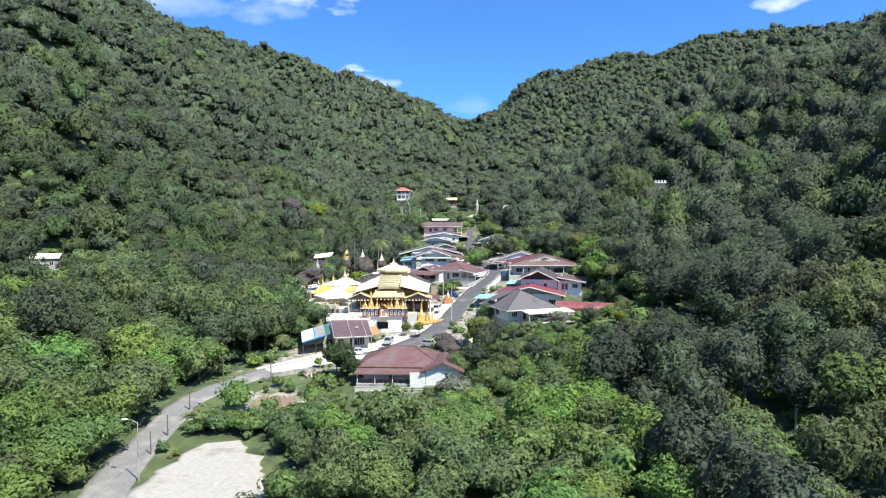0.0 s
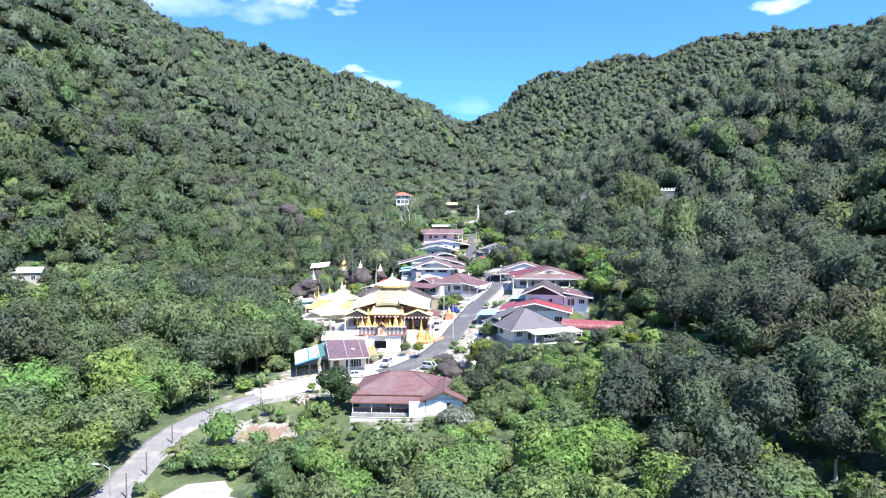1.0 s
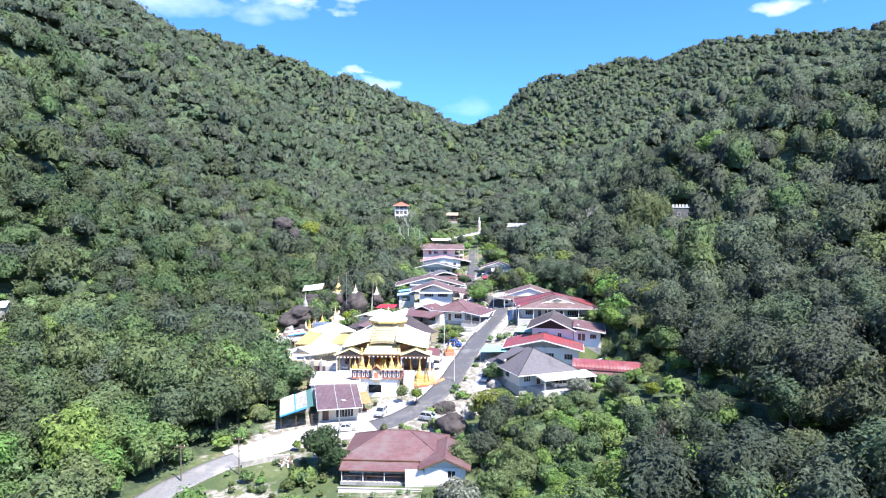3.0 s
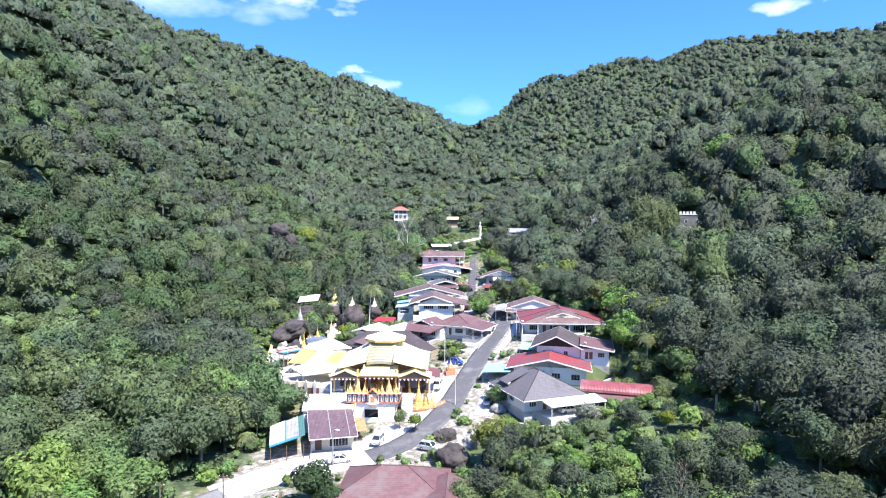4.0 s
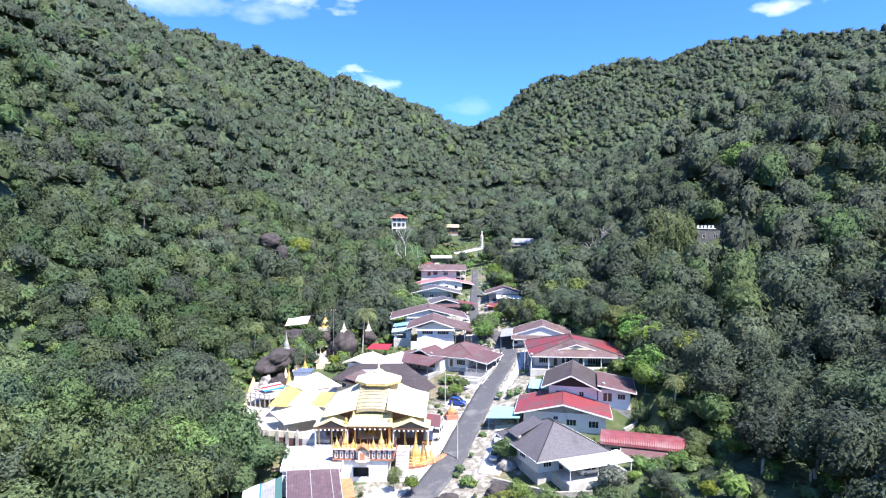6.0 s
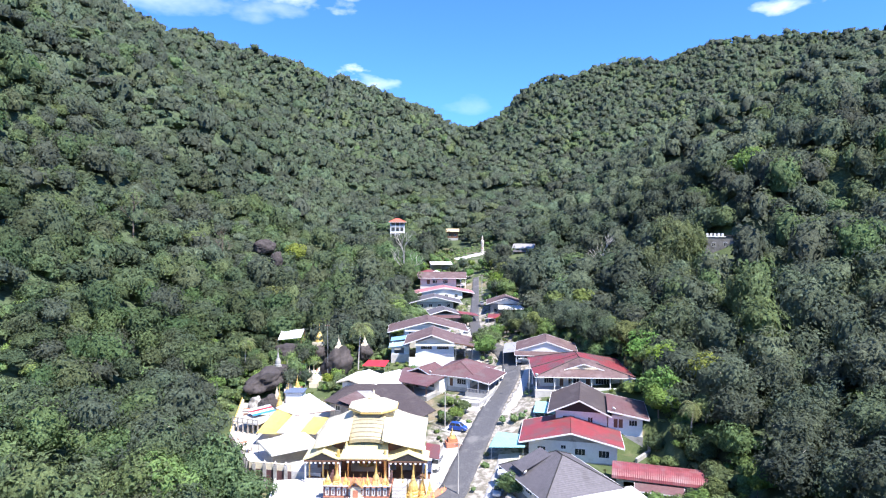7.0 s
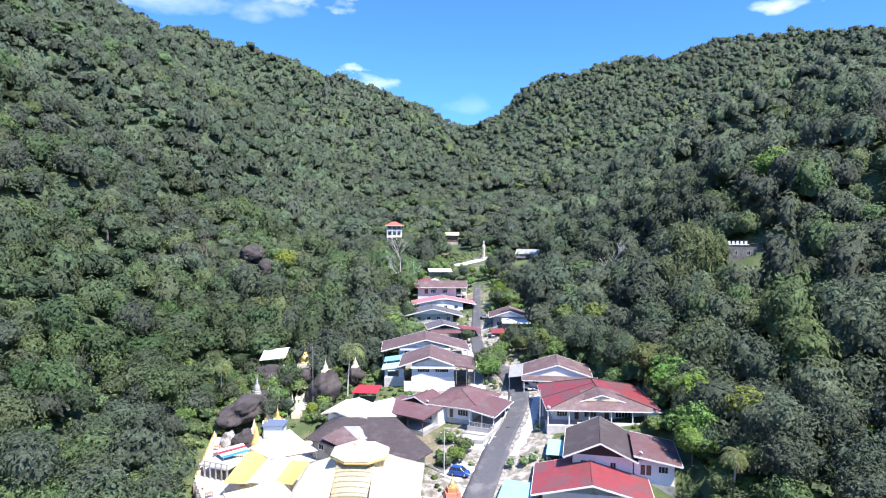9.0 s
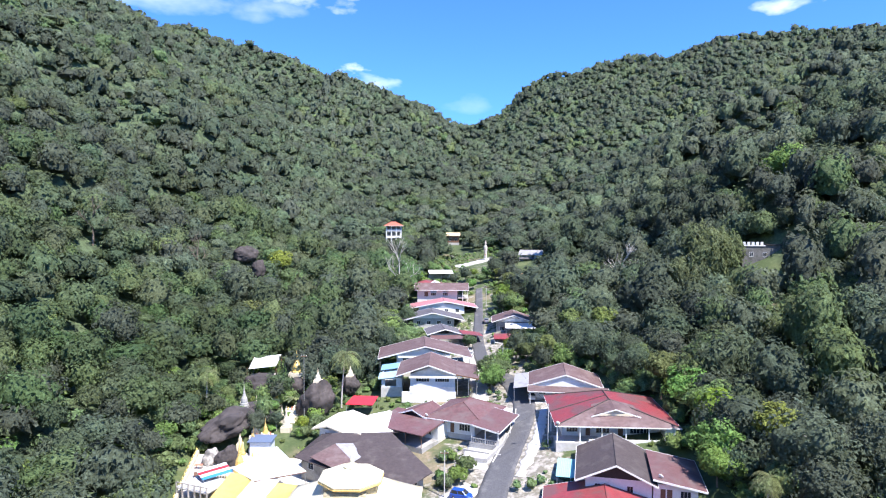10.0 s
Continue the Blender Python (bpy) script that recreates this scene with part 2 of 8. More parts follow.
PALE_CONCRETE = surface("pale_concrete", (0.5, 0.48, 0.45), 0.9, vary=0.08, grain=1.5, stain=(0.42, 0.39, 0.34), stain_at=(0.5, 0.75), stain_scale=0.3)
ASPHALT = surface("asphalt", (0.088, 0.087, 0.092), 0.9, vary=0.22, grain=4, stain=(0.16, 0.155, 0.15), stain_at=(0.5, 0.72), stain_scale=0.25)
SAND = surface("white_sand", (0.33, 0.31, 0.28), 0.95, vary=0.1, grain=1.5, stain=(0.24, 0.215, 0.18), stain_at=(0.58, 0.72), stain_scale=0.25, bump=0.5)
DIRT = surface("red_dirt", (0.21, 0.135, 0.095), 0.95, vary=0.25, grain=2, stain=(0.2, 0.2, 0.09), stain_at=(0.52, 0.62), stain_scale=0.4, bump=0.5)
ROOF_MAROON = surface("maroon_roof", (0.138, 0.068, 0.068), 0.6, vary=0.18, grain=1.5, stain=(0.15, 0.105, 0.1), stain_at=(0.45, 0.7), ribs=("Y", 0.33, 0.5))
ROOF_BROWN = surface("brown_roof", (0.128, 0.079, 0.074), 0.65, vary=0.2, grain=1.5, stain=(0.2, 0.148, 0.138), stain_at=(0.45, 0.75), ribs=("Y", 0.36, 0.5))
ROOF_DARK = surface("dark_brown_roof", (0.07, 0.053, 0.05), 0.65, vary=0.2, grain=1.5, stain=(0.12, 0.1, 0.09), ribs=("Y", 0.33, 0.5))
ROOF_RED = surface("red_roof", (0.25, 0.045, 0.05), 0.5, vary=0.15, grain=1.2, stain=(0.16, 0.07, 0.068), stain_at=(0.44, 0.62), stain_scale=0.22, ribs=("Y", 0.3, 0.4))
ROOF_GREY = surface("grey_tile_roof", (0.115, 0.105, 0.113), 0.65, vary=0.14, grain=2, stain=(0.08, 0.073, 0.076), ribs=("Y", 0.33, 0.5))
ROOF_PINK = surface("faded_pink_roof", (0.4, 0.17, 0.185), 0.6, vary=0.12, grain=1.5, stain=(0.33, 0.17, 0.17), ribs=("X", 0.3, 0.5))
ROOF_PURPLE = surface("purple_metal_roof", (0.12, 0.076, 0.083), 0.5, vary=0.14, grain=1.0, stain=(0.2, 0.15, 0.155), stain_at=(0.55, 0.75), stain_scale=0.5, ribs=("X", 0.25, 0.6))
ROOF_ZINC = surface("zinc_roof", (0.4, 0.39, 0.385), 0.5, 0.2, vary=0.1, grain=1.5, stain=(0.3, 0.27, 0.25), ribs=("X", 0.25, 0.5))
ROOF_WHITE = surface("white_roof", (0.78, 0.77, 0.75), 0.55, vary=0.06, grain=1.5, stain=(0.55, 0.53, 0.5), stain_at=(0.6, 0.85), ribs=("X", 0.3, 0.4))
ROOF_TEAL = surface("aqua_roof", (0.27, 0.56, 0.53), 0.5, vary=0.08, grain=1.5, stain=(0.3, 0.48, 0.5), ribs=("X", 0.3, 0.4))
ROOF_ORANGE = surface("orange_roof", (0.5, 0.24, 0.11), 0.6, vary=0.15, grain=1.5, stain=(0.4, 0.17, 0.08), ribs=("X", 0.25, 0.5))
TARP_BLUE = surface("blue_tarpaulin", (0.05, 0.25, 0.5), 0.5, vary=0.12)
TARP_RED = surface("red_tarpaulin", (0.58, 0.03, 0.04), 0.55, vary=0.12)
TILE_GREEN = surface("green_roof", (0.07, 0.17, 0.15), 0.6, vary=0.15, ribs=("X", 0.3, 0.5))
GOLD = surface("gold_paint", (0.7, 0.49, 0.16), 0.42, 0.25, vary=0.14, grain=4, stain=(0.72, 0.55, 0.26))
GOLD_ROOF = surface("gold_roof", (0.40, 0.345, 0.22), 0.5, 0.15, vary=0.12, grain=2, ribs=("Y", 0.6, 0.6))
TEMPLE_CREAM = surface("cream_temple_roof", (0.68, 0.63, 0.46), 0.55, vary=0.06, grain=1.2, stain=(0.62, 0.5, 0.24), stain_at=(0.5, 0.75), ribs=("X", 0.4, 0.3))
CLOTH_WHITE = surface("white_canvas", (0.80, 0.77, 0.68), 0.7, vary=0.04, grain=1.0, bump=0.1)
CLOTH_YELLOW = surface("yellow_canvas", (0.8, 0.66, 0.24), 0.7, vary=0.08, grain=1.0, bump=0.1)
TERRACOTTA = surface("terracotta", (0.50, 0.20, 0.12), 0.75, vary=0.15)
WOOD = surface("brown_wood", (0.17, 0.09, 0.055), 0.75, vary=0.2, grain=5)
DARK = surface("dark_interior", (0.035, 0.032, 0.03), 0.8, vary=0.2)
STEEL = surface("galvanised_steel", (0.42, 0.42, 0.42), 0.45, 0.6, vary=0.1)
BLACK = surface("black_rubber", (0.025, 0.025, 0.025), 0.7, vary=0.15)
ROCK = surface("granite_boulder", (0.066, 0.055, 0.052), 0.9, vary=0.3, grain=1.2, stain=(0.03, 0.025, 0.024), stain_at=(0.45, 0.65), stain_scale=0.3, bump=0.6)
ROCK_LIGHT = surface("pale_stone", (0.40, 0.37, 0.33), 0.9, vary=0.25, grain=1.5, stain=(0.18, 0.17, 0.15), bump=0.5)
GLASS = surface("window_glass", (0.03, 0.035, 0.04), 0.12, 0.0, vary=0.1, bump=0.0)


def ground_material():
    """Leaf litter and undergrowth in the woods, grass where it is open."""
    m, t = nodes_of("ground_cover")
    out, b = t.nodes.new("ShaderNodeOutputMaterial"), t.nodes.new("ShaderNodeBsdfPrincipled")
    geo = t.nodes.new("ShaderNodeNewGeometry")
    pos = geo.outputs["Position"]
    fine, mid, wide = noise_tex(t, pos, 1.3, 8.0), noise_tex(t, pos, 0.12, 6.0), noise_tex(t, pos, 0.05, 4.0)
    col = mix_color(t, ramp(t, fine, 0.3, 0.7), (0.05, 0.075, 0.034), (0.1, 0.14, 0.064))
    col = mix_color(t, ramp(t, noise_tex(t, pos, 0.3, 4.0), 0.42, 0.58), (0.035, 0.052, 0.024), col)
    grassy = t.nodes.new("ShaderNodeAttribute")
    grassy.attribute_name = "grassy"
    lawn = mix_color(t, ramp(t, mid, 0.45, 0.62), (0.065, 0.092, 0.032), (0.125, 0.15, 0.058))
    lawn = mix_color(t, ramp(t, wide, 0.55, 0.66), lawn, (0.27, 0.21, 0.14))
    lawn = mix_color(t, ramp(t, fine, 0.35, 0.7), mix_color(t, 0.5, lawn, (0.05, 0.075, 0.025)), lawn)
    trodden = t.nodes.new("ShaderNodeAttribute")
    trodden.attribute_name = "trodden"
    patch = t.nodes.new("ShaderNodeMath")
    patch.operation = "MULTIPLY_ADD"
    link(t, noise_tex(t, pos, 0.35, 6.0), patch.inputs[0])
    patch.inputs[1].default_value = 1.2
    link(t, trodden.outputs["Fac"], patch.inputs[2])
    stony = mix_color(t, ramp(t, noise_tex(t, pos, 0.8, 5.0), 0.4, 0.6), (0.17, 0.155, 0.12), (0.36, 0.33, 0.285))
    lawn = mix_color(t, ramp(t, patch.outputs[0], 0.95, 1.15), lawn, stony)
    col = mix_color(t, grassy.outputs["Fac"], col, lawn)
    link(t, col, b.inputs["Base Color"])
    b.inputs["Roughness"].default_value = 0.95
    bp = t.nodes.new("ShaderNodeBump")
    bp.inputs["Strength"].default_value, bp.inputs["Distance"].default_value = 0.8, 0.25
    link(t, fine, bp.inputs["Height"])
    link(t, bp.outputs["Normal"], b.inputs["Normal"])
    link(t, b.outputs["BSDF"], out.inputs["Surface"])
    return m


GROUND = ground_material()

# ---------------------------------------------------------------- the lie of the land
FLOOR_Y = np.array([-260, -60, 60, 100, 141, 150, 185, 194, 230, 270, 310, 367, 419, 535, 700, 900, 1200, 1500, 1900], float)
FLOOR_Z = np.array([-20, -12, -6, -3, 1.0, 1.8, 7.2, 8.4, 10.5, 12.8, 18, 26.5, 32, 52, 80, 108, 148, 170, 170], float)
RIDGES = [
    ([(62, 1500, 168), (20, 1450, 218), (-52, 1350, 264), (-145, 1200, 279), (-276, 1110, 306), (-430, 1250, 372), (-520, 900, 330)], 0.62),
    ([(-470, 980, 350), (-350, 760, 263), (-292, 633, 220), (-300, 480, 208), (-330, 250, 180), (-340, 0, 120)], 0.86),
    ([(62, 1500, 166), (85, 1430, 180), (112, 1430, 204), (150, 1430, 234), (184, 1430, 300), (205, 1430, 338), (280, 1400, 352), (330, 1370, 362), (489, 1360, 380), (560, 1380, 416), (673, 1390, 426), (800, 1200, 380), (704, 1130, 350), (820, 1050, 372)], 0.62),
    ([(820, 1050, 372), (600, 760, 270), (430, 560, 205), (330, 330, 140), (300, 100, 90)], 0.62),
]


def smooth_step(a, b, v):
    v = np.clip((v - a) / (b - a), 0, 1)
    return v * v * (3 - 2 * v)


def floor_height(y):
    y = np.asarray(y, float)
    return sum(np.interp(y + o, FLOOR_Y, FLOOR_Z) for o in (-9, -4.5, 0, 4.5, 9)) / 5


WAVES = [(random.uniform(0, 6.28), random.uniform(0, 6.28), s) for s in (190, 120, 76, 50, 33, 21)]


def rugged(x, y):
    total = 0
    for phase, turn, size in WAVES:
        k = 6.283 / size
        a = np.sin(k * (x * math.cos(turn) + y * math.sin(turn)) + phase + 1.3 * np.sin(k * 0.6 * (y * math.cos(turn) - x * math.sin(turn))))
        total = total + a * size / 190
    return total


def ridge_height(x, y, line, fall):
    best = np.full(np.shape(x), -1e3)
    for (xa, ya, za), (xb, yb, zb) in zip(line, line[1:]):
        dx, dy = xb - xa, yb - ya
        s = np.clip(((x - xa) * dx + (y - ya) * dy) / (dx * dx + dy * dy), 0, 1)
        away = np.hypot(x - xa - s * dx, y - ya - s * dy)
        best = np.maximum(best, za + s * (zb - za) - fall * away * away / (away + 25))
    return best


def ground(x, y):
    """The height of the ground at x, y."""
    x, y = np.asarray(x, float), np.asarray(y, float)
    z = floor_height(y)
    near = 1 - smooth_step(430, 620, y)
    z = z + near * np.where(x > 10, 6 * np.tanh(0.16 * np.maximum(x - 10, 0) / 6), -3 * np.tanh(0.05 * np.maximum(10 - x, 0) / 3))
    left = -x - np.interp(y, [60, 120, 195, 280, 400, 700, 1000], [74, 76, 78, 88, 82, 75, 60])
    right = x - np.interp(y, [60, 120, 170, 200, 290, 450, 800, 1200], [48, 64, 76, 78, 58, 62, 170, 150])
    for u, slope, cap in ((left, 0.82, 420.0), (right, 0.64, 250.0)):
        rise = slope * 12 * np.logaddexp(0, u / 12)
        z = z + cap * (1 - np.exp(-rise / cap)) * (1 - smooth_step(650, 1000, y) * 0.75)
    hills = np.maximum.reduce([ridge_height(x, y, line, fall) for line, fall in RIDGES])
    low, high = np.minimum(z, hills), np.maximum(z, hills)
    z = high + 6 * np.log1p(np.exp(-(high - low) / 6.0))
    z = z - 42 * np.exp(-(((x - 105) / 62) ** 2)) * smooth_step(1230, 1350, y)
    away = np.maximum(smooth_step(0, 60, left), smooth_step(0, 60, right))
    away = np.maximum(away, smooth_step(440, 560, y))
    z = z + away * 6.5 * rugged(x, y)
    pad = smooth_step(-53, -49, x) * (1 - smooth_step(-22, -18, x)) * smooth_step(160, 165, y) * (1 - smooth_step(207, 212, y))
    z = z + pad * np.minimum(0, 5.4 - z)
    yard = smooth_step(27, 30, x) * (1 - smooth_step(47, 52, x)) * smooth_step(150, 154, y) * (1 - smooth_step(168, 171, y))
    z = z + yard * np.minimum(0, 4.4 - z)
    for x0, x1, y0, y1, level in ((15, 44, 168, 180, 5.4), (19, 43, 181, 194, 7.8)):
        shelf = smooth_step(x0, x0 + 3, x) * (1 - smooth_step(x1 - 3, x1, x)) * smooth_step(y0, y0 + 2, y) * (1 - smooth_step(y1 - 2, y1, y))
        z = z + shelf * np.minimum(0, level - z)
    return z


def at(x, y):
    return float(ground(x, y))


ROAD = [(-38, -60), (-40, 0), (-42, 40), (-41.4, 62), (-41.6, 74), (-44.6, 84), (-45.3, 95), (-45.7, 103.5), (-46.0, 111), (-44.6, 117), (-41.8, 122), (-38.6, 126.6), (-34.8, 130.6), (-30.6, 134.2), (-25, 137.2), (-18, 139.6), (-9.5, 144), (-3.2, 152), (1.5, 163), (5.3, 176), (8.8, 188), (12.6, 201), (16.6, 213), (18.9, 225), (17.8, 238), (14.5, 250), (11.5, 263), (11.2, 280), (12.6, 300), (13.8, 320), (15.3, 345), (17.3, 372), (19.5, 400)]


def spline(points, step=1.5):
    """A smooth line through points, at even steps."""
    p = np.array(points, float)
    s = np.r_[0, np.cumsum(np.hypot(*np.diff(p[:, :2], axis=0).T))]
    fine = np.arange(0, s[-1], 0.5)
    cols = []
    for c in p.T:
        v = np.interp(fine, s, c)
        kernel = np.hanning(25)
        cols.append(np.convolve(np.pad(v, 12, "edge"), kernel / kernel.sum(), "valid"))
    out = np.stack(cols, 1)
    return out[:: max(1, int(step / 0.5))]


ROAD_LINE = spline(ROAD)


def road_away(x, y):
    """How far x, y lies from the road's middle."""
    x, y = np.asarray(x, float), np.asarray(y, float)
    best = np.full(x.shape, 1e9)
    for a, b in ROAD_LINE[::2]:
        best = np.minimum(best, np.hypot(x - a, y - b))
    return best


# ---------------------------------------------------------------- mesh helpers
def mesh_of(name, verts, faces, material, smooth=False, rounded=None):
    """A mesh from arrays; faces: all of one kind, three or four corners."""
    verts, faces = np.asarray(verts, np.float32), np.asarray(faces, np.int32)
    me = bpy.data.meshes.new(name)
    n, k = faces.shape
    me.vertices.add(len(verts))
    me.vertices.foreach_set("co", verts.ravel())
    me.loops.add(n * k)
    me.loops.foreach_set("vertex_index", faces.ravel())
    me.polygons.add(n)
    me.polygons.foreach_set("loop_start", np.arange(0, n * k, k, dtype=np.int32))
    if smooth or rounded is not None:
        me.polygons.foreach_set("use_smooth", np.ones(n, bool) if rounded is None else rounded)
    me.update(calc_edges=True)
    me.materials.append(material)
    return me


def part(name, bm, material, parent, label="", smooth=False):
    """Links a bmesh as one mesh object under a thing or a part."""
    me = bpy.data.meshes.new(name)
    bm.normal_update()
    bm.to_mesh(me)
    bm.free()
    me.materials.append(material)
    if smooth:
        me.polygons.foreach_set("use_smooth", [True] * len(me.polygons))
    ob = new(name, me)
    ob.parent = parent
    if label:
        tagged(ob, label)
    return ob


def thing(name, label, category, x, y, z, turn=0.0, group="", kind=""):
    ob = new(name)
    ob.empty_display_size = 0.3
    ob.matrix_basis = pose(x, y, z, 0, 0, turn)
    return tagged(ob, label, category, group, kind)


def box(bm, x0, x1, y0, y1, z0, z1):
    v = [bm.verts.new(p) for p in ((x0, y0, z0), (x1, y0, z0), (x1, y1, z0), (x0, y1, z0), (x0, y0, z1), (x1, y0, z1), (x1, y1, z1), (x0, y1, z1))]
    for f in ((3, 2, 1, 0), (4, 5, 6, 7), (0, 1, 5, 4), (1, 2, 6, 5), (2, 3, 7, 6), (3, 0, 4, 7)):
        bm.faces.new([v[i] for i in f])


def slab(bm, corners, thick):
    """A sheet of that thickness under the polygon corners."""
    top = [bm.verts.new(c) for c in corners]
    low = [bm.verts.new((c[0], c[1], c[2] - thick)) for c in corners]
    bm.faces.new(top)
    bm.faces.new(low[::-1])
    n = len(top)
    for i in range(n):
        bm.faces.new((top[i], low[i], low[(i + 1) % n], top[(i + 1) % n]))


def tube(bm, a, b, ra, rb=None, sides=8):
    a, b = Vector(a), Vector(b)
    rb = ra if rb is None else rb
    d = (b - a).normalized()
    u = d.orthogonal().normalized()
    v = d.cross(u)
    rings = [[bm.verts.new(c + r * (math.cos(6.2832 * i / sides) * u + math.sin(6.2832 * i / sides) * v)) for i in range(sides)] for c, r in ((a, ra), (b, max(rb, 0.002)))]
    for i in range(sides):
        j = (i + 1) % sides
        bm.faces.new((rings[0][i], rings[0][j], rings[1][j], rings[1][i]))
    bm.faces.new(rings[0][::-1])
    bm.faces.new(rings[1])


def lathe(bm, profile, sides=12, cx=0, cy=0, turn=0.0):
    """A body turned round the upright at cx, cy; profile: (radius, height) from below."""
    rings = []
    for r, z in profile:
        rings.append([bm.verts.new((cx + max(r, 0.004) * math.cos(6.2832 * i / sides + turn), cy + max(r, 0.004) * math.sin(6.2832 * i / sides + turn), z)) for i in range(sides)])
    for lo, hi in zip(rings, rings[1:]):
        for i in range(sides):
            j = (i + 1) % sides
            bm.faces.new((lo[i], lo[j], hi[j], hi[i]))
    bm.faces.new(rings[0][::-1])
    bm.faces.new(rings[-1])


def made(fill, *args, **kw):
    bm = bmesh.new()
    fill(bm, *args, **kw)
    return bm


# ---------------------------------------------------------------- ground
def axis_steps(marks):
    out = []
    for a, b, step in marks:
        out.append(np.linspace(a, b, int(round((b - a) / step)), endpoint=False))
    return np.concatenate(out + [np.array([marks[-1][1]], float)])


gx = axis_steps([(-1500, -520, 70), (-520, -120, 12), (-120, -60, 5), (-60, 60, 2), (60, 130, 5), (130, 520, 12), (520, 1700, 60)])
gy = axis_steps([(-900, -60, 60), (-60, 60, 8), (60, 120, 4), (120, 290, 2), (290, 430, 4), (430, 800, 11), (800, 1700, 18), (1700, 2800, 110)])
GX, GY = np.meshgrid(gx, gy)
GZ = ground(GX, GY)
rows_n, cols_n = GX.shape
idx = np.arange(rows_n * cols_n).reshape(rows_n, cols_n)
faces = np.stack([idx[:-1, :-1], idx[:-1, 1:], idx[1:, 1:], idx[1:, :-1]], -1).reshape(-1, 4)
ground_ob = new("ground", mesh_of("ground", np.stack([GX, GY, GZ], -1).reshape(-1, 3), faces, GROUND, smooth=True))
tagged(ground_ob, "green valley floor rising to steep forested mountain slopes", "ground", kind="structure")


def ribbon(name, label, category, line, lift, material, across=5, ragged=0.0, kind="structure"):
    """A strip laid on the ground; line: rows of x, y, half width left, half width right."""
    line = np.array(line, float)
    t = np.gradient(line[:, :2], axis=0)
    t /= np.hypot(*t.T)[:, None]
    side = np.stack([t[:, 1], -t[:, 0]], 1)
    rng = np.random.default_rng(len(name) + len(line))
    verts = []
    for i, (p, s) in enumerate(zip(line, side)):
        wl, wr = p[2] + ragged * rng.normal(), p[3] + ragged * rng.normal()
        for k in range(across):
            f = -wl + (wl + wr) * k / (across - 1)
            x, y = p[0] + s[0] * f, p[1] + s[1] * f
            verts.append((x, y, at(x, y) + lift))
        for k in (across - 1, 0):
            x, y, z = verts[-across + k] if k else verts[-across - 1]
            verts.append((x, y, z - 0.5))
    n = across + 2
    quads = []
    for i in range(len(line) - 1):
        for k in range(n):
            a, b = i * n + k, i * n + (k + 1) % n
            quads.append((a, b, b + n, a + n))
    ob = new(name, mesh_of(name, verts, quads, material))
    return tagged(ob, label, category, kind=kind)


def strip(points, step=1.5):
    return spline(points, step)


PALE_LANE = surface("sun_bleached_lane", (0.2, 0.196, 0.196), 0.9, vary=0.16, grain=3, stain=(0.3, 0.285, 0.26), stain_at=(0.45, 0.7), stain_scale=0.3)
ROAD_STRIP = [(x, y, *(2 * (float(np.interp(y, [0, 90, 112, 140, 235, 260, 330, 400], [3.0, 3.0, 2.5, 2.6, 2.5, 2.0, 1.4, 1.2])),))) for x, y in ROAD_LINE]
ribbon("road", "pale sun-bleached lower lane through the trees", "road", [r for r in ROAD_STRIP if r[1] < 131], 0.14, PALE_LANE, 7, 0.12)
ribbon("road", "dusty bleached concrete stretch of lane outside the shop", "road", [r for r in ROAD_STRIP if 129.5 < r[1] < 142.5], 0.144, PALE_CONCRETE, 7, 0.08)
ribbon("road", "worn grey asphalt village lane winding uphill", "road", [r for r in ROAD_STRIP if 141.5 < r[1] < 347], 0.15, ASPHALT, 7, 0.05)

# ---------------------------------------------------------------- trees
def round_cube(cuts, under=True):
    """A ball of square faces, sewn together at the seams."""
    verts, quads = [], []
    g = np.linspace(-1, 1, cuts + 1)
    g = np.tan(g * 0.7) / math.tan(0.7)
    for axis in range(3):
        for sign in (-1, 1):
            if not under and axis == 2 and sign == -1:
                continue
            start = len(verts)
            for b in g:
                for a in g:
                    p = [0, 0, 0]
                    p[axis], p[(axis + 1) % 3], p[(axis + 2) % 3] = sign, a * sign, b
                    v = np.array(p, float)
                    verts.append(v / np.linalg.norm(v))
            for j in range(cuts):
                for i in range(cuts):
                    q = start + j * (cuts + 1) + i
                    quads.append((q, q + 1, q + cuts + 2, q + cuts + 1))
    _, first, same = np.unique(np.round(np.array(verts) * 500).astype(int), axis=0, return_index=True, return_inverse=True)
    return np.array(verts)[first], same.ravel()[np.array(quads)]


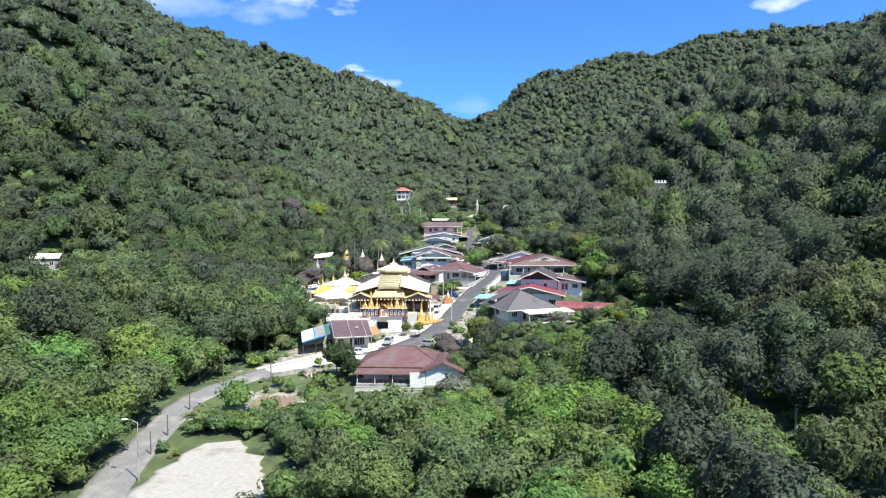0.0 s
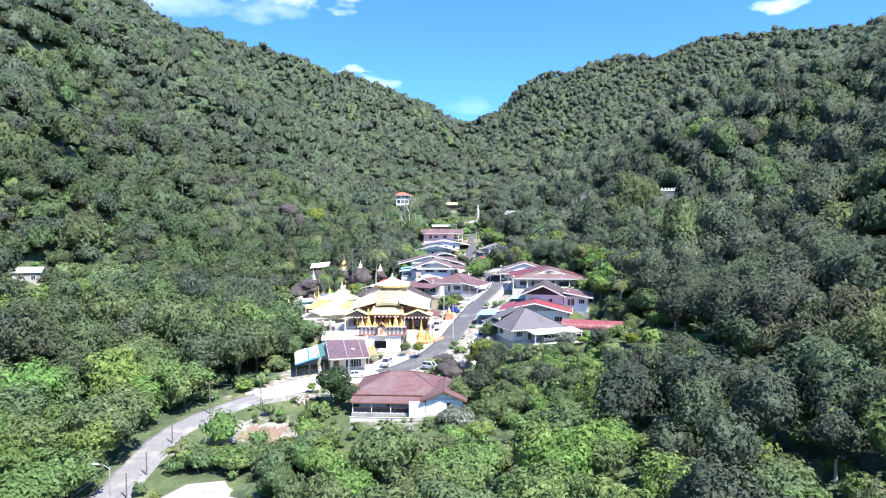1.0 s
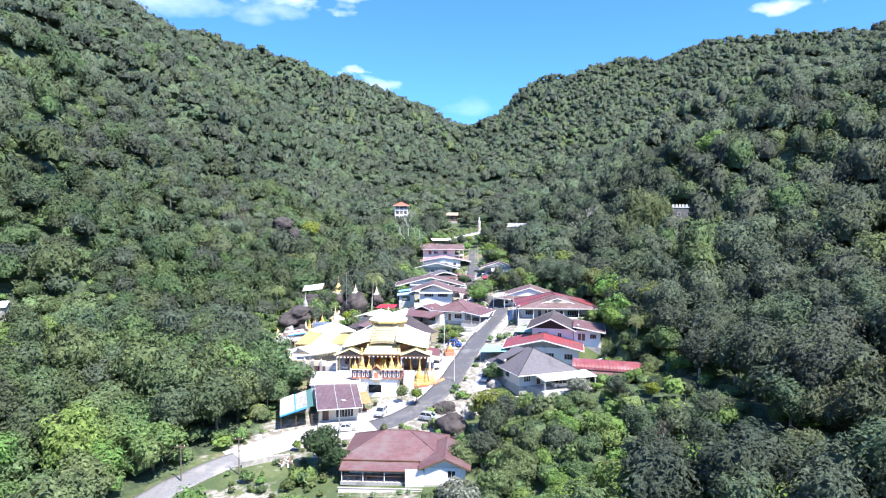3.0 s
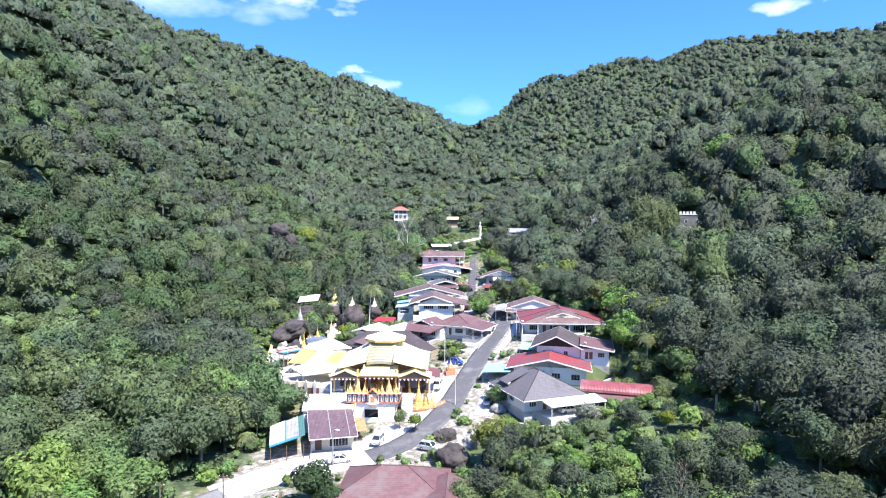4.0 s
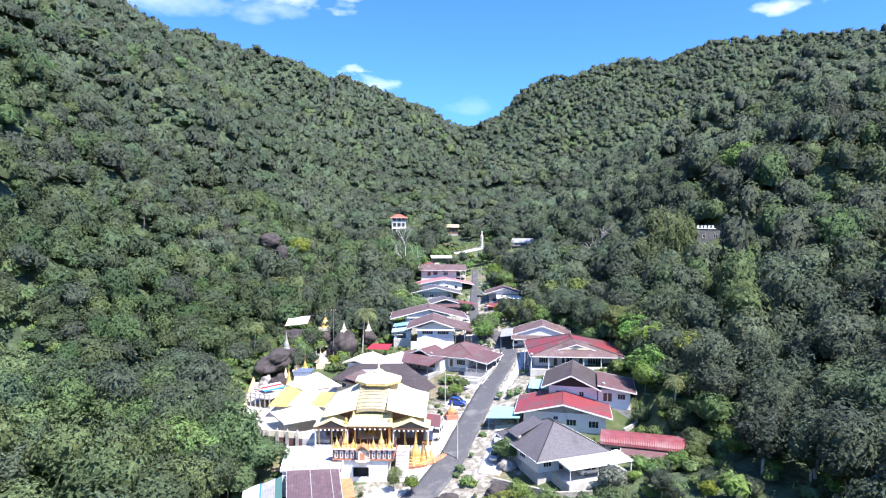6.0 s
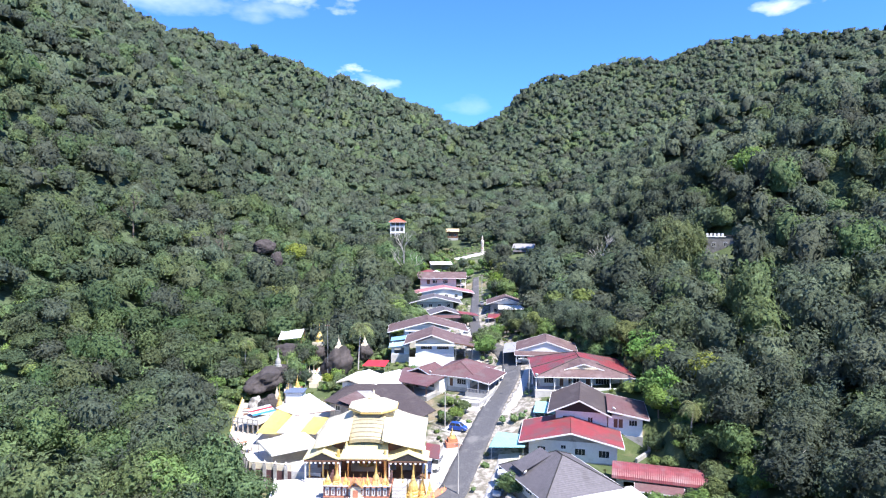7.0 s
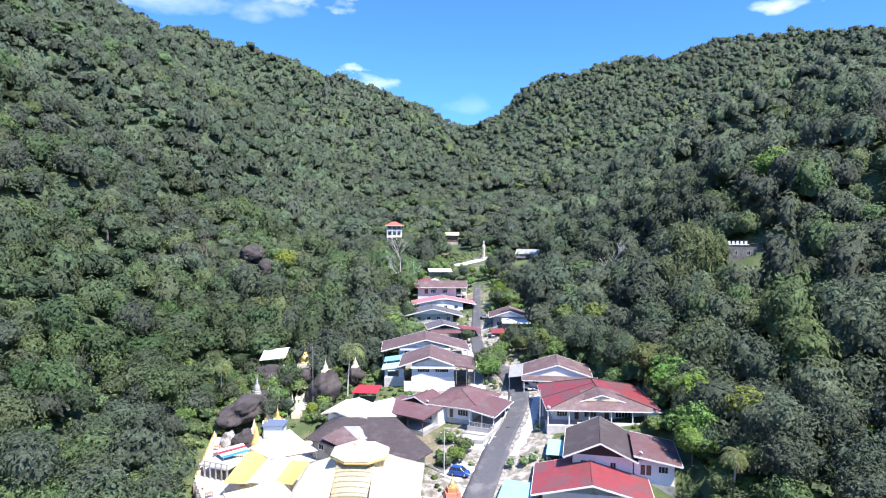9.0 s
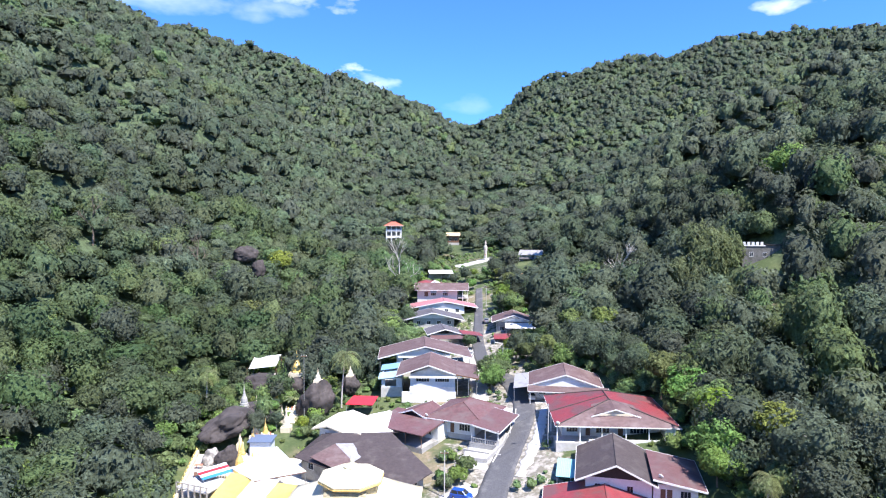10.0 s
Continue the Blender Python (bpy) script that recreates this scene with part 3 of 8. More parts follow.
def crown(seed, radius, height, clumps, leaves, leaf, longer=1.5, fall=0.0, cuts=4, low=-0.3, under=True, skyward=0.2, heart=(0.6, 0.84), stray=0.34, spray=(0.9, 1.07), lump=(0.28, 0.46), reach=(0.4, 0.66)):
    """A crown: billowing boughs grown together into one lumpy body, with leaf sprays all over it. Its foot is at 0."""
    rng = np.random.default_rng(seed)
    mid = rng.normal(size=(clumps, 3))
    mid /= np.linalg.norm(mid, axis=1)[:, None]
    mid[:, 2] = np.abs(mid[:, 2]) * rng.choice([1, 1, 1, -0.7], clumps)
    mid *= rng.uniform(*reach, (clumps, 1))
    size = rng.uniform(*lump, clumps)
    mid[0], size[0] = (0, 0, 0), 0.6
    full = np.array((radius, radius, height / 2))

    def outside(u):
        """Where the boughs' skin lies in the directions u, and the way it looks there; in a closed canopy the skirts hang straight."""
        b = u @ mid.T
        inner = b * b - (mid * mid).sum(1) + size * size
        t = np.where(inner > 0, b + np.sqrt(np.maximum(inner, 0)), -1)
        k = t.argmax(1)
        t = t[np.arange(len(u)), k]
        way = (u * t[:, None] - mid[k]) / size[k][:, None] + 0.5 * u
        p = u * t[:, None]
        if not under:
            wide = np.where(u[:, 2] < 0, 1 / np.maximum(np.hypot(u[:, 0], u[:, 1]), 0.3), 1.0)
            p[:, :2] *= wide[:, None]
            way[:, 2] = np.where(u[:, 2] < 0, np.maximum(way[:, 2], 0.15), way[:, 2])
        return p, way

    ball, ball_faces = round_cube(cuts, under)
    body, way = outside(ball)
    body = body * rng.uniform(*heart, (len(ball), 1))
    way = way / np.linalg.norm(way, axis=1)[:, None] + 0.38 * rng.normal(size=way.shape)
    w = rng.normal(size=(leaves * 3, 3))
    w /= np.linalg.norm(w, axis=1)[:, None]
    w = w[w[:, 2] > low][:leaves]
    p, lw = outside(w)
    p = p * rng.uniform(*spray, (len(w), 1)) * full
    lw /= np.linalg.norm(lw, axis=1)[:, None]
    nrm = lw + stray * rng.normal(size=w.shape) + (0, 0, 0.3)
    nrm /= np.linalg.norm(nrm, axis=1)[:, None]
    tan = np.cross(nrm, rng.normal(size=w.shape))
    tan /= np.linalg.norm(tan, axis=1)[:, None]
    if fall:
        tan = tan * (1 - fall) + np.array((0, 0, -1)) * fall + w * 0.25
        tan /= np.linalg.norm(tan, axis=1)[:, None]
    side = np.cross(nrm, tan)
    side /= np.linalg.norm(side, axis=1)[:, None] + 1e-9
    s = leaf * rng.uniform(0.6, 1.35, (len(w), 1))
    pts = np.stack([p - tan * s * longer * 0.5 - side * s * 0.5, p + tan * s * longer * 0.6, p + side * s * 0.6 - tan * s * longer * 0.3], 1)
    tris = np.concatenate([ball_faces[:, :3], ball_faces[:, (0, 2, 3)], np.arange(len(w) * 3).reshape(-1, 3) + len(body)])
    ways = np.concatenate([way, np.repeat(lw + 0.3 * rng.normal(size=w.shape), 3, axis=0)])
    ways = ways / np.linalg.norm(ways, axis=1)[:, None] + (0, 0, skyward)
    verts = np.concatenate([body * full, pts.reshape(-1, 3)]) + (0, 0, height / 2)
    return verts, tris, 2 * len(ball_faces), ways / np.linalg.norm(ways, axis=1)[:, None]


def set_way(me, ways):
    """The way each leaf looks out of its crown."""
    a = me.attributes.new("way", "FLOAT_VECTOR", "POINT")
    a.data.foreach_set("vector", np.asarray(ways, np.float32).ravel())


def trunk_bm(seed, height, r0, r1, limbs, reach):
    """A tapered, slightly bent trunk with limbs into the crown."""
    rng = random.Random(seed)
    bm = bmesh.new()
    p, steps = Vector((0, 0, -0.6)), 3
    for i in range(steps):
        q = Vector((p.x + rng.uniform(-0.25, 0.25), p.y + rng.uniform(-0.25, 0.25), height * (i + 1) / steps))
        tube(bm, p, q, r0 + (r1 - r0) * i / steps, r0 + (r1 - r0) * (i + 1) / steps, 6)
        p = q
        if i >= 1:
            for _ in range(limbs // 3):
                a, e = rng.uniform(0, 6.28), rng.uniform(0.4, 0.9)
                tip = p + Vector((math.cos(a) * reach, math.sin(a) * reach, reach * e))
                tube(bm, p, (p + tip) / 2 + Vector((0, 0, 0.15 * reach)), r1 * 0.7, r1 * 0.45, 4)
                tube(bm, (p + tip) / 2 + Vector((0, 0, 0.15 * reach)), tip, r1 * 0.45, r1 * 0.15, 3)
    return bm


def tree_kind(name, label, seed, trunk_h, r0, crown_at, leaf_mat, bark, **shape):
    """A tree to be copied: trunk and crown under one foot."""
    foot = thing(name, label, "tree", 0, 0, 0)
    part("trunk", trunk_bm(seed, trunk_h, r0, r0 * 0.45, 6, shape["radius"] * 0.6), bark, foot)
    v, q, core, ways = crown(seed, **shape)
    v[:, 2] += crown_at
    ob = new("crown", mesh_of("crown", v, q, leaf_mat, rounded=np.arange(len(q)) < core))
    set_way(ob.data, ways)
    ob.parent = foot
    return foot


KINDS = {}
for i in range(3):
    KINDS["broad", i] = tree_kind("broadleaf_tree", "dense light green broadleaf tree with big drooping leaf clusters", 10 + i, 5.0, 0.28, 0.2, LEAF_LIGHT, BARK, radius=6.0, height=9.8, clumps=34, leaves=1500, leaf=0.42, longer=1.7, cuts=6, lump=(0.17, 0.32), reach=(0.5, 0.78))
    KINDS["forest", i] = tree_kind("forest_tree", "tall dark green rainforest tree with a clumped crown", 20 + i, 7.0, 0.3, 0.9, LEAF_WOOD, BARK, radius=5.2, height=11.5, clumps=24, leaves=1080, leaf=0.36, longer=1.5, cuts=6, lump=(0.2, 0.38), reach=(0.42, 0.76))
    KINDS["green", i] = tree_kind("forest_tree", "leafy mid-green rainforest tree with a billowing crown", 25 + i, 7.0, 0.3, 0.9, LEAF_MID, BARK, radius=5.3, height=10.8, clumps=26, leaves=1080, leaf=0.37, longer=1.5, cuts=6, lump=(0.18, 0.36), reach=(0.44, 0.78))
    KINDS["grey", i] = tree_kind("greyish_tree", "grey-green forest tree with a loose uneven crown", 30 + i, 7.5, 0.26, 0.7, LEAF_GREY, BARK_PALE, radius=5.2, height=11.5, clumps=24, leaves=1080, leaf=0.34, longer=1.6, cuts=6, lump=(0.16, 0.36), reach=(0.45, 0.82))
    KINDS["bamboo", i] = tree_kind("bamboo_clump", "olive green feathery bamboo clump with hanging leaves", 40 + i, 8.0, 0.2, 0.0, LEAF_BAMBOO, BARK, radius=4.9, height=11.0, clumps=26, leaves=1350, leaf=0.28, longer=3.2, fall=0.5, cuts=5, lump=(0.15, 0.32), reach=(0.45, 0.82))
    KINDS["bush", i] = tree_kind("bush", "low leafy green bush on rough ground", 50 + i, 0.9, 0.1, 0.0, LEAF_LIGHT, BARK, radius=2.0, height=2.6, clumps=9, leaves=330, leaf=0.27, longer=1.7, cuts=3)
for i in range(2):
    KINDS["yellow", i] = tree_kind("yellow_green_tree", "bright yellow-green leafy tree standing out of the forest", 60 + i, 7.0, 0.25, 2.6, LEAF_YELLOW, BARK, radius=4.6, height=8.5, clumps=20, leaves=1000, leaf=0.4, cuts=5, lump=(0.2, 0.36), reach=(0.42, 0.74))
    KINDS["dark", i] = tree_kind("round_dark_tree", "round dark green garden tree with dense foliage", 70 + i, 2.6, 0.2, 0.9, LEAF_DARK, BARK, radius=3.5, height=5.4, clumps=16, leaves=1200, leaf=0.27, longer=1.7, cuts=5)
    KINDS["flower", i] = tree_kind("flowering_shrub", "shrub speckled with small white flowers", 90 + i, 1.2, 0.1, 0.1, LEAF_FLOWER, BARK, radius=2.7, height=3.6, clumps=12, leaves=600, leaf=0.26, longer=1.4, cuts=4)

placed = []


def plant(kind, which, x, y, scale=1.0, group="", tall=1.0, sink=0.0):
    src = KINDS[kind, which % (2 if kind in ("yellow", "dark", "flower") else 3)]
    ob = copy_thing(src, pose(x, y, at(x, y) - sink, 0, 0, (x * 37 + y * 91) % 360))
    ob.scale = (scale, scale, scale * tall)
    if group:
        tagged(ob, group=group)
    placed.append((x, y, scale))
    return ob


# open ground: village, clearings, terraces
VILLAGE_Y = [112, 122, 135, 150, 165, 185, 215, 232, 246, 270, 330, 372, 392, 415, 430]
VILLAGE_L = [-15, -37, -37, -34, -40, -50, -53, -36, -20, -20, -14, -9, -8, -3, 10]
VILLAGE_R = [-6, 2, 16, 33, 47, 46, 48, 46, 36, 30, 30, 26, 30, 33, 30]
OPEN = [(-41, 84, 5), (-42, 95, 5), (-41, 74, 5), (-42, 103, 4), (44, 157, 6), (48, 160, 5), (38, 350, 6), (36, 336, 6), (38, 362, 6), (-103, 164, 6), (-99, 156, 4), (-94, 149, 4), (-30, 82, 8.5), (-33, 91, 5), (-33.5, 95, 4.5), (-71, 357, 5), (-34, 74, 9), (-34, 64, 10), (-28, 70, 7), (-36, 58, 9), (-31, 114, 6), (-36, 115, 6), (-27, 117, 7), (-31, 122, 8), (-37, 122, 7), (-9, 109, 9), (-14, 118, 8), (0, 116, 6), (43, 391, 11), (40.5, 379, 10), (38.5, 368, 8), (-27.5, 437, 6.5), (6, 455, 6), (6, 446, 6), (6, 437, 6), (6, 428, 6), (97.5, 279, 7), (95.5, 272, 8), (92, 263, 7), (88.5, 254, 6), (-52, 284, 7), (-59, 236, 6), (-62, 244, 6), (-48, 232, 7), (-44, 246, 8), (4, 405, 9)]


def is_open(x, y):
    x, y = np.asarray(x, float), np.asarray(y, float)
    inside = (y > 112) & (y < 430) & (x > np.interp(y, VILLAGE_Y, VILLAGE_L)) & (x < np.interp(y, VILLAGE_Y, VILLAGE_R))
    for cx, cy, r in OPEN:
        inside |= np.hypot(x - cx, y - cy) < r
    return inside | (road_away(x, y) < np.where(y < 128, 3.6, 5.2))


grassy = ground_ob.data.attributes.new("grassy", "FLOAT", "POINT")
grassy.data.foreach_set("value", is_open(GX.ravel(), GY.ravel()).astype(np.float32))

trodden = ground_ob.data.attributes.new("trodden", "FLOAT", "POINT")
clearing = np.exp(-(((GX.ravel() + 31) / 9) ** 2) - ((GY.ravel() - 115) / 9) ** 2) * 0.62 + np.exp(-(((GX.ravel() + 9) / 9) ** 2) - ((GY.ravel() - 115) / 5) ** 2) * 0.55
trodden.data.foreach_set("value", ((1 - smooth_step(4, 22, road_away(GX.ravel(), GY.ravel()))) * smooth_step(120, 140, GY.ravel()) * (0.66 - 0.3 * smooth_step(270, 320, GY.ravel())) + clearing).astype(np.float32))


def scatter(x0, x1, y0, y1, step, seed):
    rng = np.random.default_rng(seed)
    xs, ys = np.meshgrid(np.arange(x0, x1, step), np.arange(y0, y1, step))
    xs = xs + rng.uniform(-0.42, 0.42, xs.shape) * step + (np.arange(xs.shape[0])[:, None] % 2) * step / 2
    ys = ys + rng.uniform(-0.42, 0.42, ys.shape) * step
    xs, ys = xs.ravel(), ys.ravel()
    keep = ~is_open(xs, ys)
    return xs[keep], ys[keep], rng


def nearby(x, y):
    """The stretch whose trees stand singly."""
    return (y > 47) & (y < 176) & (x > -92) & (x < 88) & (np.abs(x) < 0.72 * y + 8)


# single trees along the near valley floor
xs, ys, rng = scatter(-95, 90, 47, 178, 6.5, 5)
sel = nearby(xs, ys)
for x, y in zip(xs[sel], ys[sel]):
    r = rng.random()
    clump = float(np.sin(x * 0.09 + 1.3) + np.sin(y * 0.11 + x * 0.05))
    if -16 < x < 32 and y < 112:
        kind = "broad" if x < 26 else "grey"
    elif x > 26 and y < 78:
        kind = "broad" if r < 0.55 else ("yellow" if r < 0.7 else "bamboo")
    elif x > 30 and y < 132:
        if r > 0.84:
            continue
        kind = "bamboo" if clump > 0.4 else ("grey" if r < 0.5 else "forest")
    elif x > 52:
        kind = "forest" if r < 0.5 else "grey"
    elif x > 10:
        kind = "broad" if r < 0.6 else ("yellow" if r < 0.75 else "grey")
    elif x < -50 and y < 118:
        kind = "broad"
    else:
        kind = "broad" if r < 0.4 else ("green" if r < 0.8 else ("forest" if r < 0.9 else "grey"))
    low = (0.62 + 0.22 * min(1, max(0, (y - 62) / 40))) if kind == "broad" and x > -30 else (0.92 if kind == "broad" else (0.9 if y < 90 else 1.08))
    if -20 < x < 8 and y > 94:
        low *= 0.55
    if 8 <= x < 50 and 104 < y < 156:
        low *= 0.62 if y < 128 else 0.34
    lane_x = float(np.interp(y, [60, 74, 84, 97, 106, 115, 124, 131], [-43, -43.8, -44.8, -45.4, -45.8, -45, -41, -35]))
    if 62 < y < 131 and lane_x < x < (-22.5 if y < 104 else -19):
        if not (x > -40.5 and 99.5 < y < 103.5):
            continue
        kind, low = "broad", 0.4
    if -22.5 <= x < -15 and 62 < y < 108:
        kind, low = "broad", 0.5
    plant(kind, int(rng.integers(3)), x, y, low * rng.uniform(0.82, 1.2), tall=rng.uniform(0.85, 1.12))

# tall bamboo beside the grey building
for i, (x, y, size, tall) in enumerate(((77.0, 271.0, 1.6, 1.42), (83.5, 274.0, 1.35, 1.4), (70.5, 270.0, 1.35, 1.35), (88.0, 277.0, 1.0, 1.3))):
    plant("bamboo", i, x, y, size, tall=tall)

# the woods on the slopes, beyond counting
LODS = {}
SHAPES = {
    "a": dict(clumps=28, leaves=420, leaf=0.5, cuts=4, skyward=0.3, heart=(0.62, 0.86)),
    "b": dict(clumps=22, leaves=210, leaf=0.62, cuts=3, skyward=0.5, heart=(0.66, 0.92), stray=0.3),
    "c": dict(clumps=14, leaves=62, leaf=0.95, cuts=2, skyward=0.9, heart=(0.68, 0.96), stray=0.28),
    "d": dict(clumps=10, leaves=20, leaf=1.4, cuts=2, skyward=1.5, heart=(0.7, 1.0), stray=0.24),
}
for lod, shape in SHAPES.items():
    for i in range(8):
        LODS[lod, i] = crown(200 + i * 7 + ord(lod), 5.4, (7.0, 8.5, 6.5, 10.0, 8.0, 9.0, 11.5, 7.5)[i] * (0.8 if lod in "cd" else 1.0), longer=1.35, under=False, low=-0.15, lump=(0.2, 0.4), reach=(0.42, 0.74), **shape)


def stand(name, label, xs, ys, lod, material, rng, scale=1.0, lift=0.9, tall=1.0):
    """One body of woodland: every tree a turned, scaled copy of one of a few crowns."""
    verts, quads, tints, soft, ways, count = [], [], [], [], [], 0
    kinds = sum(1 for k in LODS if k[0] == lod)
    pick = rng.integers(0, kinds, len(xs))
    zs = ground(xs, ys)
    for k in range(kinds):
        m = pick == k
        n = int(m.sum())
        if not n:
            continue
        v, q, core, w = LODS[lod, k]
        a = rng.uniform(0, 6.283, n)
        s = scale * np.clip(rng.lognormal(-0.03, 0.3, n), 0.55, 1.45)
        t = rng.uniform(0.85, 1.35, n) * (tall[m] if np.ndim(tall) else tall)
        c, sn = np.cos(a)[:, None], np.sin(a)[:, None]
        X = (v[None, :, 0] * c - v[None, :, 1] * sn) * s[:, None] + xs[m][:, None]
        Y = (v[None, :, 0] * sn + v[None, :, 1] * c) * s[:, None] + ys[m][:, None]
        Z = v[None, :, 2] * (s * t)[:, None] + zs[m][:, None] + ((lift[m] if np.ndim(lift) else lift) * s + s * rng.uniform(-0.6, 0.9, n))[:, None]
        verts.append(np.stack([X, Y, Z], -1).reshape(-1, 3))
        quads.append((q[None] + (np.arange(n) * len(v))[:, None, None] + count).reshape(-1, 3))
        ways.append(np.stack([w[None, :, 0] * c - w[None, :, 1] * sn, w[None, :, 0] * sn + w[None, :, 1] * c, np.broadcast_to(w[None, :, 2], X.shape)], -1).reshape(-1, 3))
        soft.append(np.tile(np.arange(len(q)) < core, n))
        tints.append(np.repeat(rng.random(n), len(v)))
        count += n * len(v)
    me = mesh_of(name, np.concatenate(verts), np.concatenate(quads), material, rounded=np.concatenate(soft))
    set_way(me, np.concatenate(ways))
    tint = me.attributes.new("tint", "FLOAT", "POINT")
    tint.data.foreach_set("value", np.concatenate(tints).astype(np.float32))
    return tagged(new(name, me), label, "forest", kind="stuff")


def in_sight(x, y):
    return np.abs(x) < 0.74 * (y + 30) + 30


def facing(x, y):
    """Slopes that turn towards the valley's mouth, with a little over each crest."""
    seen = np.zeros(x.shape, bool)
    for ey, ez in ((0, 30), (40, 47), (83, 54)):
        top, clear = ground(x, y) + 24, np.ones(x.shape, bool)
        for f in np.linspace(0.3, 0.97, 16):
            clear &= ez + (top - ez) * f > ground(x * f, ey + (y - ey) * f) - 7
        seen |= clear
    return seen


STANDS = [
    ("a", (-180, 180, 46, 262), 6.1, 0.84),
    ("b", (-360, 360, 40, 440), 6.3, 0.95),
    ("c", (-640, 640, 40, 800), 6.9, 1.12),
    ("d", (-700, 1000, 300, 1560), 9.3, 1.42),
]
for si, (lod, (x0, x1, y0, y1), step, scale) in enumerate(STANDS):
    xs, ys, rng = scatter(x0, x1, y0, y1, step, 80 + si)
    away = np.hypot(xs, np.maximum(0, ys - 83))
    near_edge, far_edge = {"a": (0, 175), "b": (175, 350), "c": (350, 680), "d": (680, 3000)}[lod]
    keep = (away >= near_edge) & (away < far_edge) & in_sight(xs, ys) & ~nearby(xs, ys)
    xs, ys = xs[keep], ys[keep]
    if lod in "abcd":
        keep = facing(xs, ys)
        xs, ys = xs[keep], ys[keep]
    share = rng.random(len(xs)) * 0.45 + 0.55 * (0.5 + 0.5 * np.sin(xs * 0.031 + 2 * np.sin(ys * 0.017)) * np.sin(ys * 0.027 + 1))
    west = 1 - smooth_step(-30, 30, xs) if lod in "ab" else -0.2
    share = share + 0.24 * west
    # on the steep the crowns hang further down the slope
    rise = np.hypot(ground(xs + 4, ys) - ground(xs - 4, ys), ground(xs, ys + 4) - ground(xs, ys - 4)) / 8
    steep = smooth_step(0.3, 0.8, rise) * (lod != "a")
    tall = 1 + 0.3 * smooth_step(45, 75, xs) * (1 - smooth_step(280, 380, ys)) + (0.1 if lod == "b" else 0.36) * steep
    lift = {"a": 0.6, "b": 0.2, "c": -0.4, "d": -0.6}[lod] - (1.2 if lod == "b" else 2.3) * steep
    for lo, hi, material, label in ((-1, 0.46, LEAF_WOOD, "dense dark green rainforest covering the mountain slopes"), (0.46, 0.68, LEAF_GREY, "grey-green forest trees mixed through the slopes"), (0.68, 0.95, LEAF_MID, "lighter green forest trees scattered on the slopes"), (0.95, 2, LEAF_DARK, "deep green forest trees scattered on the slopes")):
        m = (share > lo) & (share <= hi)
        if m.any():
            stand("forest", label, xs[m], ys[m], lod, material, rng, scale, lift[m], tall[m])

# the trees go on down the valley
xs, ys, rng = scatter(-100, 100, -50, 43, 6.0, 97)
stand("forest", "broadleaf forest going on down the valley floor", xs, ys, "d", LEAF_LIGHT, rng, 0.8)

for lod, y0, y1, step, size in (("b", 50, 128, 6.0, 0.46), ("c", 128, 300, 5.2, 0.44)):
    xs, ys, rng = scatter(-130, 125, y0, y1, step, 99)
    keep = in_sight(xs, ys) & (np.hypot(xs, np.maximum(0, ys - 83)) < 190)
    stand("shrub_layer", "leafy shrubs and saplings filling the forest floor", xs[keep], ys[keep], lod, LEAF_LIGHT, rng, size, -0.4)

# ---------------------------------------------------------------- houses
def wall_panel(bm, a, b, z0, z1, thick, openings=()):
    """An upright wall from a to b (inside of the wall to the left), with openings (from, to, sill, head) cut through it."""
    a, b = Vector((*a, 0)), Vector((*b, 0))
    along = (b - a).normalized()
    inn = Vector((-along.y, along.x, 0))
    length = (b - a).length
    cuts = sorted({0, length, *[c for o in openings for c in o[:2]]})

    def block(u0, u1, lo, hi):
        if u1 - u0 < 0.01 or hi - lo < 0.01:
            return
        pts = [a + along * u0, a + along * u1, a + along * u1 + inn * thick, a + along * u0 + inn * thick]
        v = [bm.verts.new((p.x, p.y, h)) for h in (lo, hi) for p in pts]
        for f in ((3, 2, 1, 0), (4, 5, 6, 7), (0, 1, 5, 4), (1, 2, 6, 5), (2, 3, 7, 6), (3, 0, 4, 7)):
            bm.faces.new([v[i] for i in f])

    for u0, u1 in zip(cuts, cuts[1:]):
        here = [o for o in openings if o[0] < (u0 + u1) / 2 < o[1]]
        if here:
            block(u0, u1, z0, z0 + here[0][2])
            block(u0, u1, z0 + here[0][3], z1)
        else:
            block(u0, u1, z0, z1)


def board(bm, a, b, high, thick=0.06):
    """An upright board whose top edge runs from a to b."""
    a, b = Vector(a), Vector(b)
    d = (b - a)
    s = Vector((-d.y, d.x, 0))
    s = s.normalized() * thick / 2 if s.length > 1e-6 else Vector((thick / 2, 0, 0))
    v = [bm.verts.new(p) for p in (a - s - Vector((0, 0, high)), b - s - Vector((0, 0, high)), b + s - Vector((0, 0, high)), a + s - Vector((0, 0, high)), a - s, b - s, b + s, a + s)]
    for f in ((3, 2, 1, 0), (4, 5, 6, 7), (0, 1, 5, 4), (1, 2, 6, 5), (2, 3, 7, 6), (3, 0, 4, 7)):
        bm.faces.new([v[i] for i in f])


